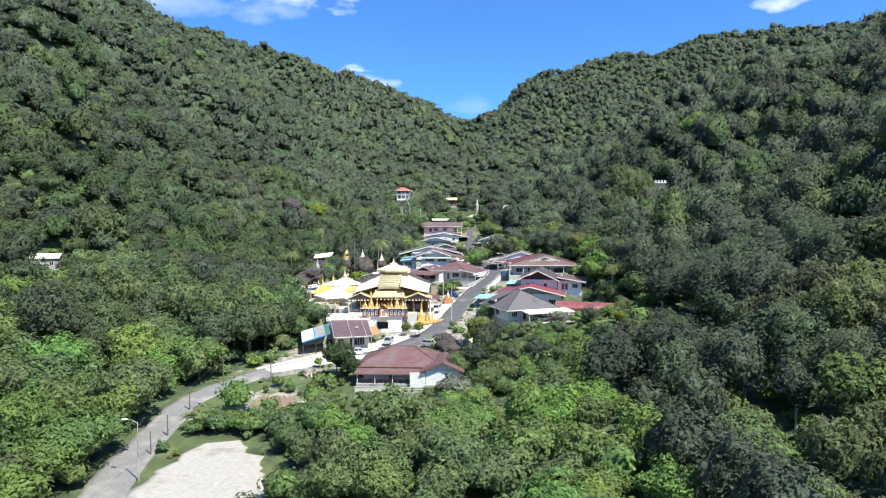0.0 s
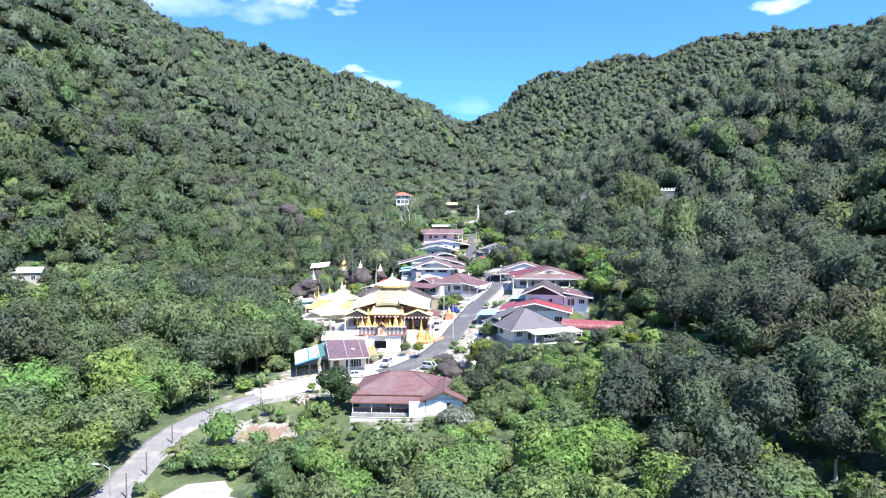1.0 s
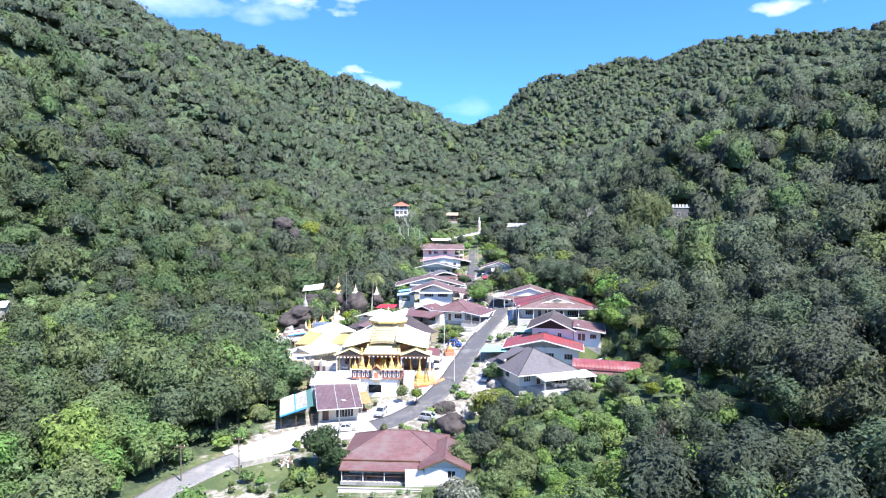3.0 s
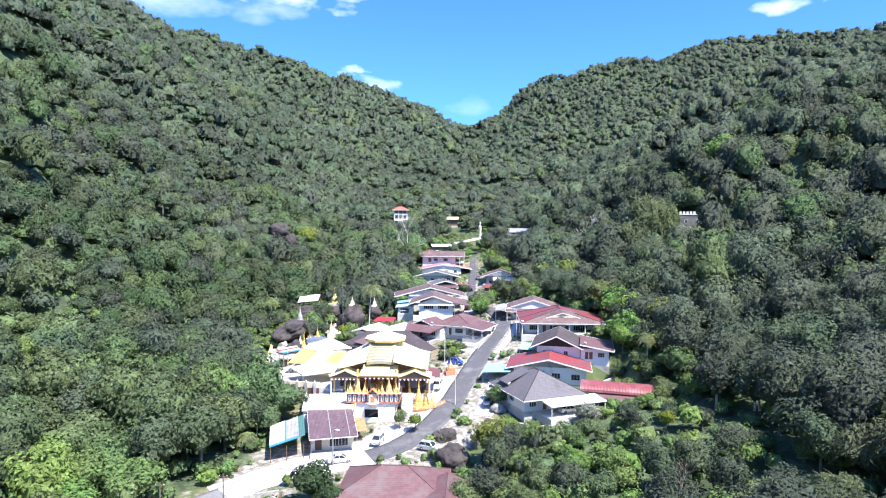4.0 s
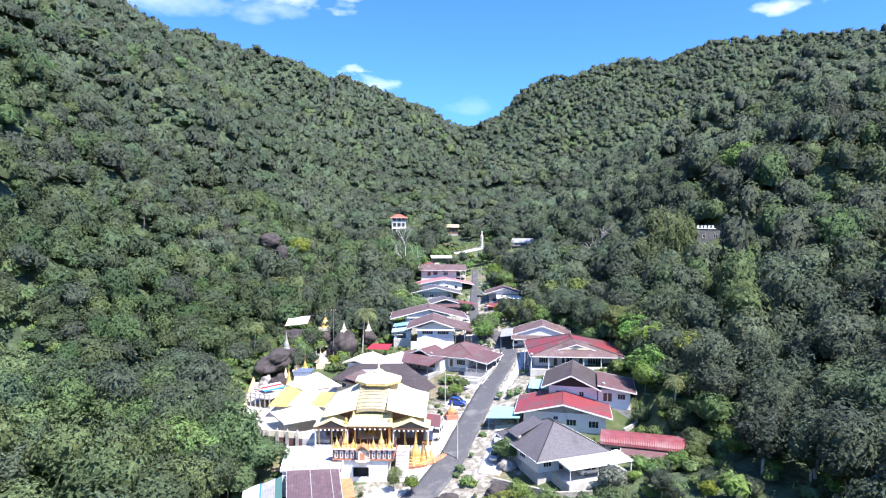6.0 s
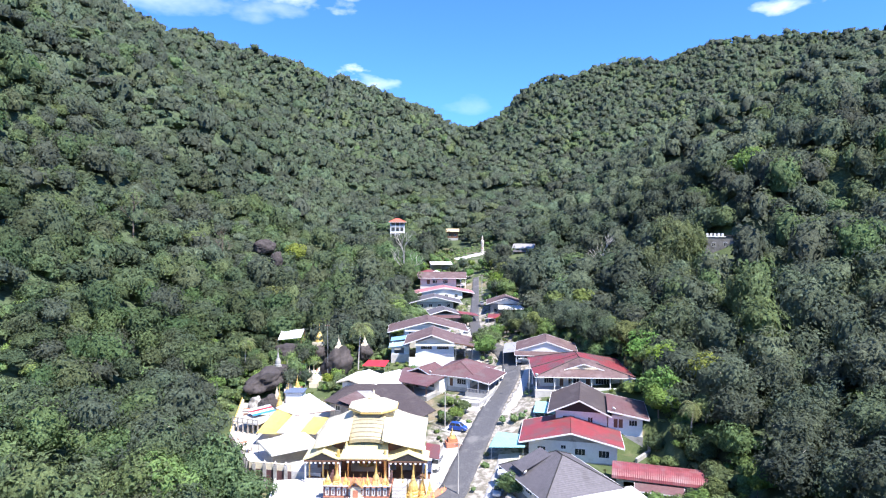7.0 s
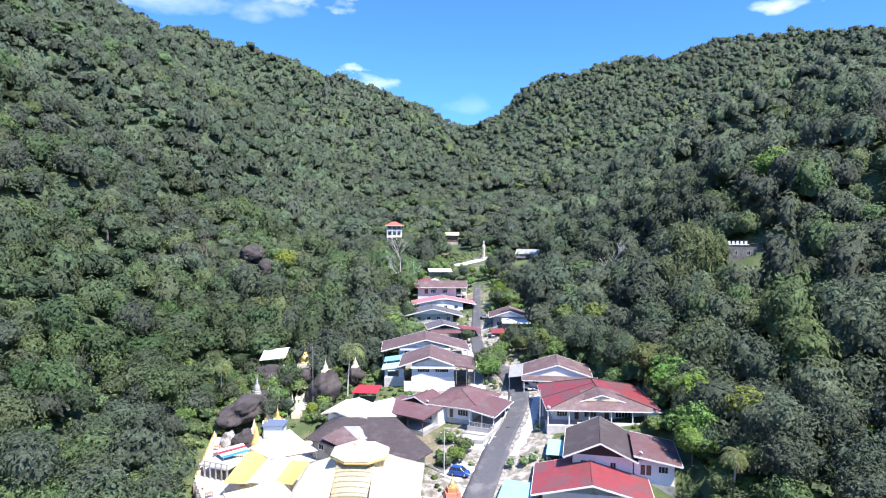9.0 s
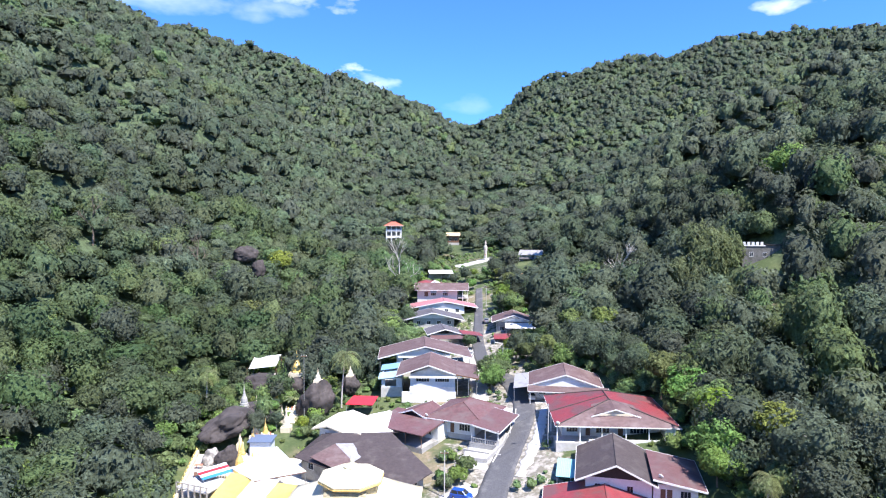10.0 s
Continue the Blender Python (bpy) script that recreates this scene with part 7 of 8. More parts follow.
def boulder(label, x, y, z, rx, ry, rz, seed, material=ROCK, lean=0.0):
    """A rounded, cracked boulder set into the ground."""
    v, q = round_cube(14)
    _, first, same = np.unique(np.round(v, 4), axis=0, return_index=True, return_inverse=True)
    v, q = v[first], same.ravel()[q]
    turn = Matrix.Rotation(radians(lean), 3, "Y") @ Matrix.Rotation(seed * 1.3, 3, "Z")
    pts = []
    for p in v:
        n1 = noise.noise(Vector(p) * 1.3 + Vector((seed * 7.1, 0, 0)))
        n2 = noise.noise(Vector(p) * 4.0 + Vector((0, seed * 3.3, 0)))
        n3 = noise.noise(Vector(p) * 9.0 + Vector((seed, 0, 0)))
        s = 1 + 0.3 * n1 + 0.12 * n2 + 0.05 * n3 - 0.1 * max(0, 1 - abs(n2) * 9)
        pts.append(turn @ Vector((p[0] * rx * s, p[1] * ry * s, p[2] * rz * s)))
    ob = new("boulder", mesh_of("boulder", np.array([tuple(p) for p in pts]), q, material, smooth=True))
    ob.location = (x, y, z)
    return tagged(ob, label, "boulder")


boulder("huge dark overhanging boulder beside the temple terrace", -44.2, 213.0, 10.6, 7.0, 4.4, 2.7, 1, lean=-14)
boulder("large dark boulder above the terrace", -42.0, 222.0, 9.8, 5.2, 4.0, 2.6, 2)
boulder("tall split dark boulder with a pole beside it", -28.6, 224.0, 11.6, 3.6, 3.0, 5.2, 3, lean=14)
boulder("rounded dark boulder under a golden stupa", -35.8, 238.0, 11.6, 4.2, 3.4, 3.2, 4)
boulder("dark boulder under the hillside pavilion", -45.0, 240.0, 11.4, 5.0, 4.0, 3.0, 5)
boulder("leaning boulder on the temple terrace", -41.0, 201.6, 7.6, 2.2, 1.8, 2.4, 6, lean=30)
boulder("pale boulder on the temple terrace", -44.2, 202.0, 7.4, 1.6, 1.4, 2.0, 7, ROCK_LIGHT, 24)
boulder("dark boulder among palms", -22.8, 238.0, 12.2, 2.4, 2.0, 2.4, 8)
boulder("big round dark boulder beside the parked car", 1.6, 137.4, 1.4, 2.9, 2.6, 2.4, 9)
boulder("flat-topped dark boulder below the lane", 0.4, 148.4, 1.4, 2.4, 2.0, 1.8, 10)
boulder("weathered boulder in the bank below the lane", 5.6, 146.0, 1.4, 2.0, 1.8, 1.5, 11, ROCK_LIGHT)
boulder("dark boulder under the retaining wall", 9.2, 149.8, 2.2, 2.2, 2.0, 2.2, 12)
boulder("dark boulder by the grassy bank", 9.0, 136.5, 0.6, 2.4, 2.2, 3.0, 13)
boulder("boulder at the roadside under a tree", 11.4, 158.6, 4.0, 1.6, 1.3, 1.1, 14, ROCK_LIGHT)
boulder("bald grey rock face high in the forest", -84.0, 352.0, at(-84, 352) + 9, 5.0, 3.0, 3.4, 15)
boulder("dark rock outcrop in the forest", -76.0, 344.0, at(-76, 344) + 7, 3.4, 2.6, 4.2, 16)
for i, (x, y, z, r, hgt, mt, lb) in enumerate(((-36.0, 238.0, 15.0, 1.5, 5.4, GOLD, "golden stupa standing on a boulder"), (-28.4, 226.0, 16.0, 0.8, 3.0, CREAM, "small cream stupa on a boulder"), (-22.8, 238.2, 14.2, 0.8, 3.0, CREAM, "cream stupa on a boulder among palms"), (-39.0, 231.0, 10.4, 0.8, 4.6, GOLD, "golden spire between the boulders"), (-43.4, 220.0, 11.6, 1.0, 5.6, GREY_WALL, "grey tiered pagoda spire on a boulder"), (-37.2, 197.2, 6.4, 1.1, 6.4, GOLD, "tall golden stupa on the terrace"), (-33.2, 216.0, 8.6, 0.9, 4.6, CREAM, "cream shrine spire on stepped ground"))):
    s = thing("stupa", lb, "stupa", x, y, z)
    spire("bell_and_needle", s, 0, 0, 0.5, r, hgt, mt, 12)
    part("plinth", made(box, -r * 1.15, r * 1.15, -r * 1.15, r * 1.15, -1.2, 0.52), CREAM if mt is not GREY_WALL else GREY_WALL, s)
for i, (x, y, r, hgt, mt) in enumerate(((-39.6, 206.4, 0.6, 3.2, GOLD), (-38.0, 208.6, 0.7, 4.0, GOLD), (-41.0, 209.4, 0.5, 2.6, CREAM), (-36.6, 212.2, 0.55, 3.0, GOLD), (-39.0, 213.6, 0.6, 3.4, CREAM), (-35.4, 221.0, 0.5, 2.8, CREAM), (-31.6, 229.0, 0.6, 3.2, GOLD), (-42.6, 226.4, 0.6, 3.0, CREAM), (-45.8, 224.8, 0.5, 2.6, CREAM))):
    s = thing("stupa", "small gold-painted stupa on a stepped plinth among the boulders" if mt is GOLD else "small cream stupa on a stepped plinth among the boulders", "stupa", x, y, at(x, y) + 0.9)
    spire("bell_and_needle", s, 0, 0, 0.5, r, hgt, mt, 10)
    part("plinth", made(box, -r * 1.2, r * 1.2, -r * 1.2, r * 1.2, -1.6, 0.3), CREAM, s)
    part("step", made(box, -r * 1.05, r * 1.05, -r * 1.05, r * 1.05, 0.3, 0.52), mt, s)
for x, y, w, d in ((-38.6, 206.0, 5.6, 2.2), (-37.2, 211.4, 4.6, 2.0), (-33.6, 226.6, 4.4, 2.4)):
    s = thing("shrine_ledge", "cream stone ledge crowded with offerings between the boulders", "ledge", x, y, at(x, y), 14)
    part("ledge_base", made(box, -w / 2, w / 2, -d / 2, d / 2, -1.0, 0.7), CREAM, s)
    part("ledge_top", made(box, -w / 2 - 0.15, w / 2 + 0.15, -d / 2 - 0.15, d / 2 + 0.15, 0.7, 0.9), PINK, s)
    for k in range(5):
        part("offering", made(lathe, [(0.16, 0.9), (0.22, 1.1), (0.12, 1.4), (0.15, 1.55), (0.03, 1.8)], 8, -w / 2 + w * (k + 0.5) / 5, -d * 0.2), (GOLD, TERRACOTTA, WHITE)[k % 3], s)
f = thing("golden_fence", "low gold-painted fence round the terrace stupa", "fence", -37.2, 195.0, 6.4)
for i in range(16):
    part("post", made(lathe, [(0.16, 0), (0.16, 0.9), (0.22, 1.0), (0.03, 1.3)], 6, -3.6 + i * 0.48, -1.6), GOLD, f)
part("rail", made(box, -3.7, 3.7, -1.66, -1.54, 0.6, 0.75), GOLD, f)
h = thing("hillside_pavilion", "open pavilion with a white sheet roof above the boulders", "pavilion", -46.4, 247.0, 11.4, 12)
part("roof", made(slab, [(-3.8, -3.6, 3.6), (3.0, -4.0, 4.2), (4.0, 4.0, 5.4), (-3.0, 4.2, 4.8)], 0.1), ROOF_WHITE, h)
for x, y, zt in ((-4.2, -3.6, 4.0), (3.0, -4.0, 3.6), (4.0, 4.0, 4.9), (-3.2, 4.2, 5.1)):
    part("post", made(tube, (x, y, -3.5), (x, y, zt - 0.1), 0.1, 0.1, 6), WOOD, h)
part("floor", made(box, -4.0, 3.6, -3.8, 4.2, -3.5, 0.4), GREY_WALL, h)
steps_ = thing("temple_steps", "cream stone steps winding between the boulders", "stairs", -33.5, 214.0, 6.0, 0)
for i in range(14):
    part("step", made(box, -1.8 + 0.1 * i, 1.8 + 0.05 * i, i * 0.9, i * 0.9 + 1.1, -1.5, i * 0.34), CREAM, steps_)
# standing statue at the valley's head
S = bmesh.new()
lathe(S, [(1.7, -1.0), (1.7, 1.0), (1.3, 1.1), (1.3, 2.0), (0.95, 2.2), (1.15, 3.2), (1.0, 5.0), (1.25, 6.6), (1.3, 8.2), (0.75, 9.0), (0.5, 9.3), (0.68, 9.9), (0.62, 10.6), (0.3, 11.1), (0.08, 11.6)], 14)
me = bpy.data.meshes.new("statue")
S.to_mesh(me)
S.free()
me.materials.append(surface("weathered_white_stone", (0.62, 0.57, 0.5), 0.8, vary=0.15, stain=(0.45, 0.25, 0.18), stain_at=(0.5, 0.7), stain_scale=0.6))
statue = new("statue", me)
statue.location = (22.0, 405.0, 31.4)
statue.scale = (0.72, 0.72, 0.96)
tagged(statue, "tall pale standing statue on a round plinth", "statue")

# ---------------------------------------------------------------- paving, sand and bare earth
def lane(points, left, right, step=1.0):
    return [(x, y, left, right) for x, y in spline(points, step)]


ribbon("forecourt", "sun-bleached concrete forecourt along the shop and lane", "pavement", lane([(-37, 128.5), (-31, 134.5), (-25, 139.0), (-17.5, 143.5), (-10.5, 148.2), (-6.8, 154.0)], 4.2, 2.6), 0.07, PALE_CONCRETE, 9, 0.12)
ribbon("temple_forecourt", "pale concrete parking apron beside the temple", "pavement", lane([(-6.6, 154.5), (-3.4, 161.5), (-0.6, 168.5), (1.6, 176.5), (3.6, 183.0)], 2.4, 2.2), 0.08, PALE_CONCRETE, 7, 0.08)
ribbon("parking_bay", "concrete parking bay with a grassy edge", "pavement", lane([(0.4, 184.5), (3.2, 187.6), (6.4, 190.5)], 2.2, 2.2), 0.09, CONCRETE, 7, 0.08)
ribbon("verge_paving", "pale concrete drive and verge along the lane", "pavement", lane([(6.0, 194.5), (8.6, 201.5), (11.6, 209.0), (14.4, 216.5), (15.6, 224.0)], 4.4, 1.6), 0.09, PALE_CONCRETE, 9, 0.4)
ribbon("far_verge_paving", "pale concrete verge on the uphill side of the lane", "pavement", lane([(13.2, 190.5), (16.0, 197.5), (18.8, 206.0), (21.2, 214.5), (22.4, 222.0)], 0.8, 1.0), 0.08, PALE_CONCRETE, 7, 0.25)
ribbon("car_bay", "pale concrete bay with parked cars above the bank", "pavement", lane([(7.2, 156.5), (9.4, 163.5), (11.4, 170.5), (12.6, 176.0)], 1.6, 2.6), 0.08, PALE_CONCRETE, 7, 0.15)
LOT = [(-30.4, 60, 9.4, 8.6), (-31.0, 72, 9.4, 8.8), (-31.2, 82, 9.2, 8.8), (-32.4, 89, 7.6, 6.6), (-33.8, 94, 4.6, 4.2), (-34.4, 97, 2.8, 3.0)]
ribbon("sand_lot", "bright white sand lot beside the lower lane", "ground patch", [tuple(float(np.interp(y, [r[1] for r in LOT], [r[k] for r in LOT])) if k != 1 else y for k in range(4)) for y in np.arange(60, 97.5, 1.0)], 0.06, SAND, 15, 0.45)
ribbon("clearing_earth", "bare reddish earth in the grassy clearing", "ground patch", lane([(-34.5, 114.6), (-30.5, 113.4), (-26.0, 112.6)], 2.6, 2.4, 0.6), 0.05, DIRT, 11, 0.55)
ribbon("gravel_path", "pale gravel path into the clearing", "path", lane([(-44.2, 107.5), (-41.6, 106.4), (-39.4, 106.0)], 1.2, 1.2), 0.06, SAND, 5, 0.2)
ribbon("gravel_patch", "pale gravel at the edge of the bare earth", "ground patch", lane([(-34.0, 106.6), (-29.0, 106.4), (-23.5, 107.6)], 1.0, 1.1), 0.07, SAND, 5, 0.25)
ribbon("hilltop_plaza", "pale paved plaza round the statue", "pavement", lane([(6, 396.5), (13, 401), (20, 404.5), (27, 406)], 4.0, 4.5), 0.1, CONCRETE, 7, 0.4)
ribbon("yard_paving", "concrete yard in front of the lane houses", "pavement", lane([(8.6, 228), (9.4, 238), (8.2, 250), (7.4, 262), (7.6, 276)], 1.8, 2.0), 0.08, CONCRETE, 5, 0.15)
# kerb with a drain between lane and forecourt
for pts, nm in (([(-12.6, 146.0), (-6.4, 152.6), (-3.0, 160.0), (0.4, 169.0), (3.0, 178.0)], "lower"), ([(9.0, 196.5), (12.4, 206.0), (15.4, 215.0), (16.6, 223.0)], "upper")):
    line = spline(pts, 1.0)
    bm = bmesh.new()
    for (xa, ya), (xb, yb) in zip(line, line[1:]):
        za, zb = at(xa, ya), at(xb, yb)
        board(bm, (xa, ya, za + 0.3), (xb, yb, zb + 0.3), 0.6, 0.24)
    me = bpy.data.meshes.new("kerb")
    bm.to_mesh(me)
    bm.free()
    me.materials.append(CONCRETE)
    tagged(new("kerb", me), "raised pale concrete kerb along the lane", "kerb", kind="structure")


def retaining(label, pts, top, material, thick=0.5, deep=3.5):
    """A wall that holds the bank, following the ground."""
    w = thing("retaining_wall", label, "wall", 0, 0, 0, kind="structure")
    for (xa, ya), (xb, yb) in zip(pts, pts[1:]):
        za, zb = at(xa, ya), at(xb, yb)
        part("wall_run", made(board, (xa, ya, za + top), (xb, yb, zb + top), top + deep, thick), material, w)
    return w


retaining("rough stone retaining wall under the grey-roofed house", [(8.6, 154.6), (13.0, 151.6), (18.0, 147.6), (24.0, 146.4)], 0.9, ROCK_LIGHT)
retaining("low stained concrete wall beside the white houses", [(36.5, 172.5), (40.5, 177.0), (42.0, 184.0)], 0.8, GREY_WALL)
retaining("stained concrete wall at the corner house", [(3.6, 199.0), (8.0, 197.6), (11.8, 204.0), (13.0, 208.0)], 0.9, GREY_WALL)
retaining("low rubble wall by the bend of the lower lane", [(-34.0, 126.6), (-30.5, 128.4), (-26.5, 129.4)], 0.9, ROCK_LIGHT)


# ---------------------------------------------------------------- cars
def car_paint(name, color):
    return surface(name, color, 0.3, 0.15, vary=0.04, bump=0.0, coat=0.6)


PAINT = {"white": car_paint("white_car_paint", (0.75, 0.75, 0.74)), "silver": car_paint("silver_car_paint", (0.42, 0.44, 0.47)), "blue": car_paint("blue_car_paint", (0.02, 0.08, 0.38)), "grey": car_paint("grey_car_paint", (0.26, 0.28, 0.31)), "black": car_paint("black_car_paint", (0.03, 0.03, 0.035))}
LAMP_GLASS = surface("headlamp_glass", (0.7, 0.7, 0.68), 0.15, vary=0.03, bump=0.0)
TAIL = surface("tail_lamp", (0.45, 0.02, 0.02), 0.3, vary=0.05, bump=0.0)


def loft(bm, rings):
    rows_ = [[bm.verts.new(p) for p in r] for r in rings]
    n = len(rows_[0])
    for a, b in zip(rows_, rows_[1:]):
        for i in range(n):
            j = (i + 1) % n
            bm.faces.new((a[i], a[j], b[j], b[i]))
    bm.faces.new(rows_[0][::-1])
    bm.faces.new(rows_[-1])


def car(label, color, x, y, turn, length=4.1, width=1.68, height=1.5, style="hatch", lift=0.16, z=None):
    """A parked car, its nose towards +x before the turn."""
    tilt = 0
    c = thing("car", label, "car", x, y, (at(x, y) if z is None else z) + lift, turn, "cars parked in the village")
    L, Wd, H = length / 2, width / 2, height

    def ring(u, w, lo, hi, r=0.12):
        return [(u, -w, lo), (u, -w, hi - r), (u, -w + r, hi), (u, w - r, hi), (u, w, hi - r), (u, w, lo)]

    hood = 0.62 * H if style != "van" else 0.68 * H
    boot = {"sedan": 0.64 * H, "hatch": 0.66 * H, "van": 0.7 * H}[style]
    belt = 0.64 * H
    bm = bmesh.new()
    loft(bm, [ring(-L, Wd * 0.82, 0.3, boot - 0.1), ring(-L + 0.12, Wd * 0.96, 0.22, boot), ring(-L * 0.5, Wd, 0.2, belt), ring(L * 0.3, Wd, 0.2, belt), ring(L - 0.5, Wd * 0.97, 0.2, hood - 0.06), ring(L - 0.1, Wd * 0.9, 0.24, hood - 0.18), ring(L, Wd * 0.76, 0.32, hood - 0.3)])
    body = part("body", bm, color, c, smooth=False)
    b0, b1 = {"sedan": (-L * 0.62, -L * 0.36), "hatch": (-L * 0.94, -L * 0.78), "van": (-L * 0.96, -L * 0.9)}[style]
    f1, f0 = {"sedan": (L * 0.16, L * 0.5), "hatch": (L * 0.2, L * 0.58), "van": (L * 0.42, L * 0.74)}[style]
    bm = bmesh.new()
    v = [(b0, Wd * 0.9, belt - 0.03), (f0, Wd * 0.9, belt - 0.03), (f1, Wd * 0.76, H - 0.05), (b1, Wd * 0.76, H - 0.05)]
    pts = [bm.verts.new((a, s * b, d)) for s in (-1, 1) for a, b, d in v]
    for f in ((0, 1, 2, 3), (7, 6, 5, 4), (0, 4, 5, 1), (1, 5, 6, 2), (2, 6, 7, 3), (3, 7, 4, 0)):
        bm.faces.new([pts[i] for i in f])
    part("glasshouse", bm, GLASS, c, "dark glazing")
    bm = bmesh.new()
    slab(bm, [(b1 - 0.03, -Wd * 0.76, H), (f1 + 0.03, -Wd * 0.76, H), (f1 + 0.03, Wd * 0.76, H), (b1 - 0.03, Wd * 0.76, H)], 0.07)
    part("roof_panel", bm, color, c)
    for s in (-1, 1):
        for (xa, ya, za), (xb, yb, zb) in (((b0, Wd * 0.91, belt - 0.03), (b1, Wd * 0.77, H - 0.03)), ((f0, Wd * 0.91, belt - 0.03), (f1, Wd * 0.77, H - 0.03)), (((b0 + f0) / 2, Wd * 0.91, belt - 0.03), ((b1 + f1) / 2, Wd * 0.77, H - 0.03))):
            part("pillar", made(tube, (xa, s * ya, za), (xb, s * yb, zb), 0.05, 0.045, 5), color, c)
    for u in (-L * 0.6, L * 0.62):
        for s in (-1, 1):
            w = part("wheel", made(tube, (u, s * (Wd - 0.2), 0.3), (u, s * (Wd + 0.01), 0.3), 0.3, 0.3, 14), BLACK, c, "black tyre")
            part("rim", made(tube, (u, s * (Wd + 0.005), 0.3), (u, s * (Wd + 0.025), 0.3), 0.18, 0.16, 10), STEEL, w)
    for s in (-1, 1):
        part("headlamp", made(box, L - 0.16, L + 0.01, s * Wd * 0.62 - 0.16, s * Wd * 0.62 + 0.16, hood - 0.42, hood - 0.26), LAMP_GLASS, c)
        part("tail_lamp", made(box, -L - 0.01, -L + 0.1, s * Wd * 0.66 - 0.1, s * Wd * 0.66 + 0.1, boot - 0.4, boot - 0.15), TAIL, c)
        part("door_mirror", made(box, L * 0.36, L * 0.36 + 0.14, s * (Wd + 0.02) - 0.08, s * (Wd + 0.02) + 0.08, belt, belt + 0.14), color, c)
    part("bumper", made(box, L - 0.05, L + 0.04, -Wd * 0.74, Wd * 0.74, 0.25, 0.42), BLACK if style == "van" else color, c)
    part("number_plate", made(box, L + 0.04, L + 0.05, -0.24, 0.24, 0.3, 0.41), WHITE, c, "blank pale plate")
    return c


car("white saloon parked side-on outside the shop", PAINT["white"], -18.4, 140.2, 14, 4.4, 1.68, 1.4, "sedan")
car("silver hatchback nosing out beside the gate block", PAINT["silver"], -12.4, 147.2, -104, 3.9, 1.65, 1.5)
car("light blue-grey hatchback parked by the boulder", PAINT["silver"], -2.6, 143.6, -24, 3.8, 1.62, 1.52)
car("white van parked on the temple apron", PAINT["white"], -1.2, 171.6, -104, 4.2, 1.66, 1.85, "van")
car("silver car parked in the bay above the bank", PAINT["silver"], 9.6, 162.4, -106, 3.9, 1.65, 1.5)
car("white car parked in the bay above the bank", PAINT["white"], 11.0, 168.6, -106, 4.1, 1.68, 1.48, "sedan")
car("bright blue hatchback parked on the grass", PAINT["blue"], 3.2, 185.8, -20, 3.7, 1.64, 1.56)
car("grey saloon in the grassy clearing", PAINT["grey"], -36.0, 109.6, 18, 4.5, 1.7, 1.45, "sedan", 0.1)
car("white car parked at the edge of the lane", PAINT["white"], 20.8, 227.0, -100, 4.2, 1.68, 1.48)
car("black car parked by the yard", PAINT["black"], 8.6, 249.6, 75, 4.1, 1.66, 1.5)
car("white car parked by the yard wall", PAINT["white"], 8.4, 268.5, 80, 4.1, 1.66, 1.5)
car("white saloon under the white carport", PAINT["white"], 24.8, 152.2, 22, 4.3, 1.68, 1.4, "sedan", 0.0, 5.3)
car("dark grey car beside the upper lane", PAINT["grey"], 15.2, 300.0, 88, 4.1, 1.66, 1.5)
car("white car on the upper lane", PAINT["white"], 10.4, 284.0, 84, 4.1, 1.66, 1.5)


# ---------------------------------------------------------------- poles, lamps and wires
def pole(name, label, x, y, high, material=GREY_WALL, arm=None, r=0.13):
    z = at(x, y)
    p = thing(name, label, "street lamp" if arm else "pole", x, y, z)
    part("shaft", made(tube, (0, 0, -0.8), (0, 0, high), r, r * 0.6, 10), material, p)
    if arm:
        ax, ay = arm
        bm = bmesh.new()
        tube(bm, (0, 0, high - 0.25), (ax * 0.5, ay * 0.5, high + 0.2), 0.045, 0.04, 6)
        tube(bm, (ax * 0.5, ay * 0.5, high + 0.2), (ax, ay, high + 0.25), 0.04, 0.04, 6)
        part("arm", bm, STEEL, p)
        bm = bmesh.new()
        d = Vector((ax, ay, 0)).normalized()
        s = Vector((-d.y, d.x, 0)) * 0.16
        e = Vector((ax, ay, high + 0.25))
        loft(bm, [[tuple(e + d * u + s * w * k + Vector((0, 0, h * w))) for k, h in ((-1, 0), (-0.6, 0.1), (0.6, 0.1), (1, 0), (0.7, -0.06), (-0.7, -0.06))] for u, w in ((-0.1, 0.4), (0.1, 1.0), (0.6, 1.1), (0.8, 0.5))])
        part("lamp_head", bm, WHITE, p, "white lamp head")
    elif high > 5.5:
        part("crossarm", made(box, -0.7, 0.7, -0.05, 0.05, high - 0.5, high - 0.38), WOOD, p)
        for x0 in (-0.6, 0.0, 0.6):
            part("insulator", made(lathe, [(0.05, high - 0.38), (0.07, high - 0.3), (0.03, high - 0.22)], 6, x0, 0), WHITE, p)
    return (x, y, z + high - 0.25)


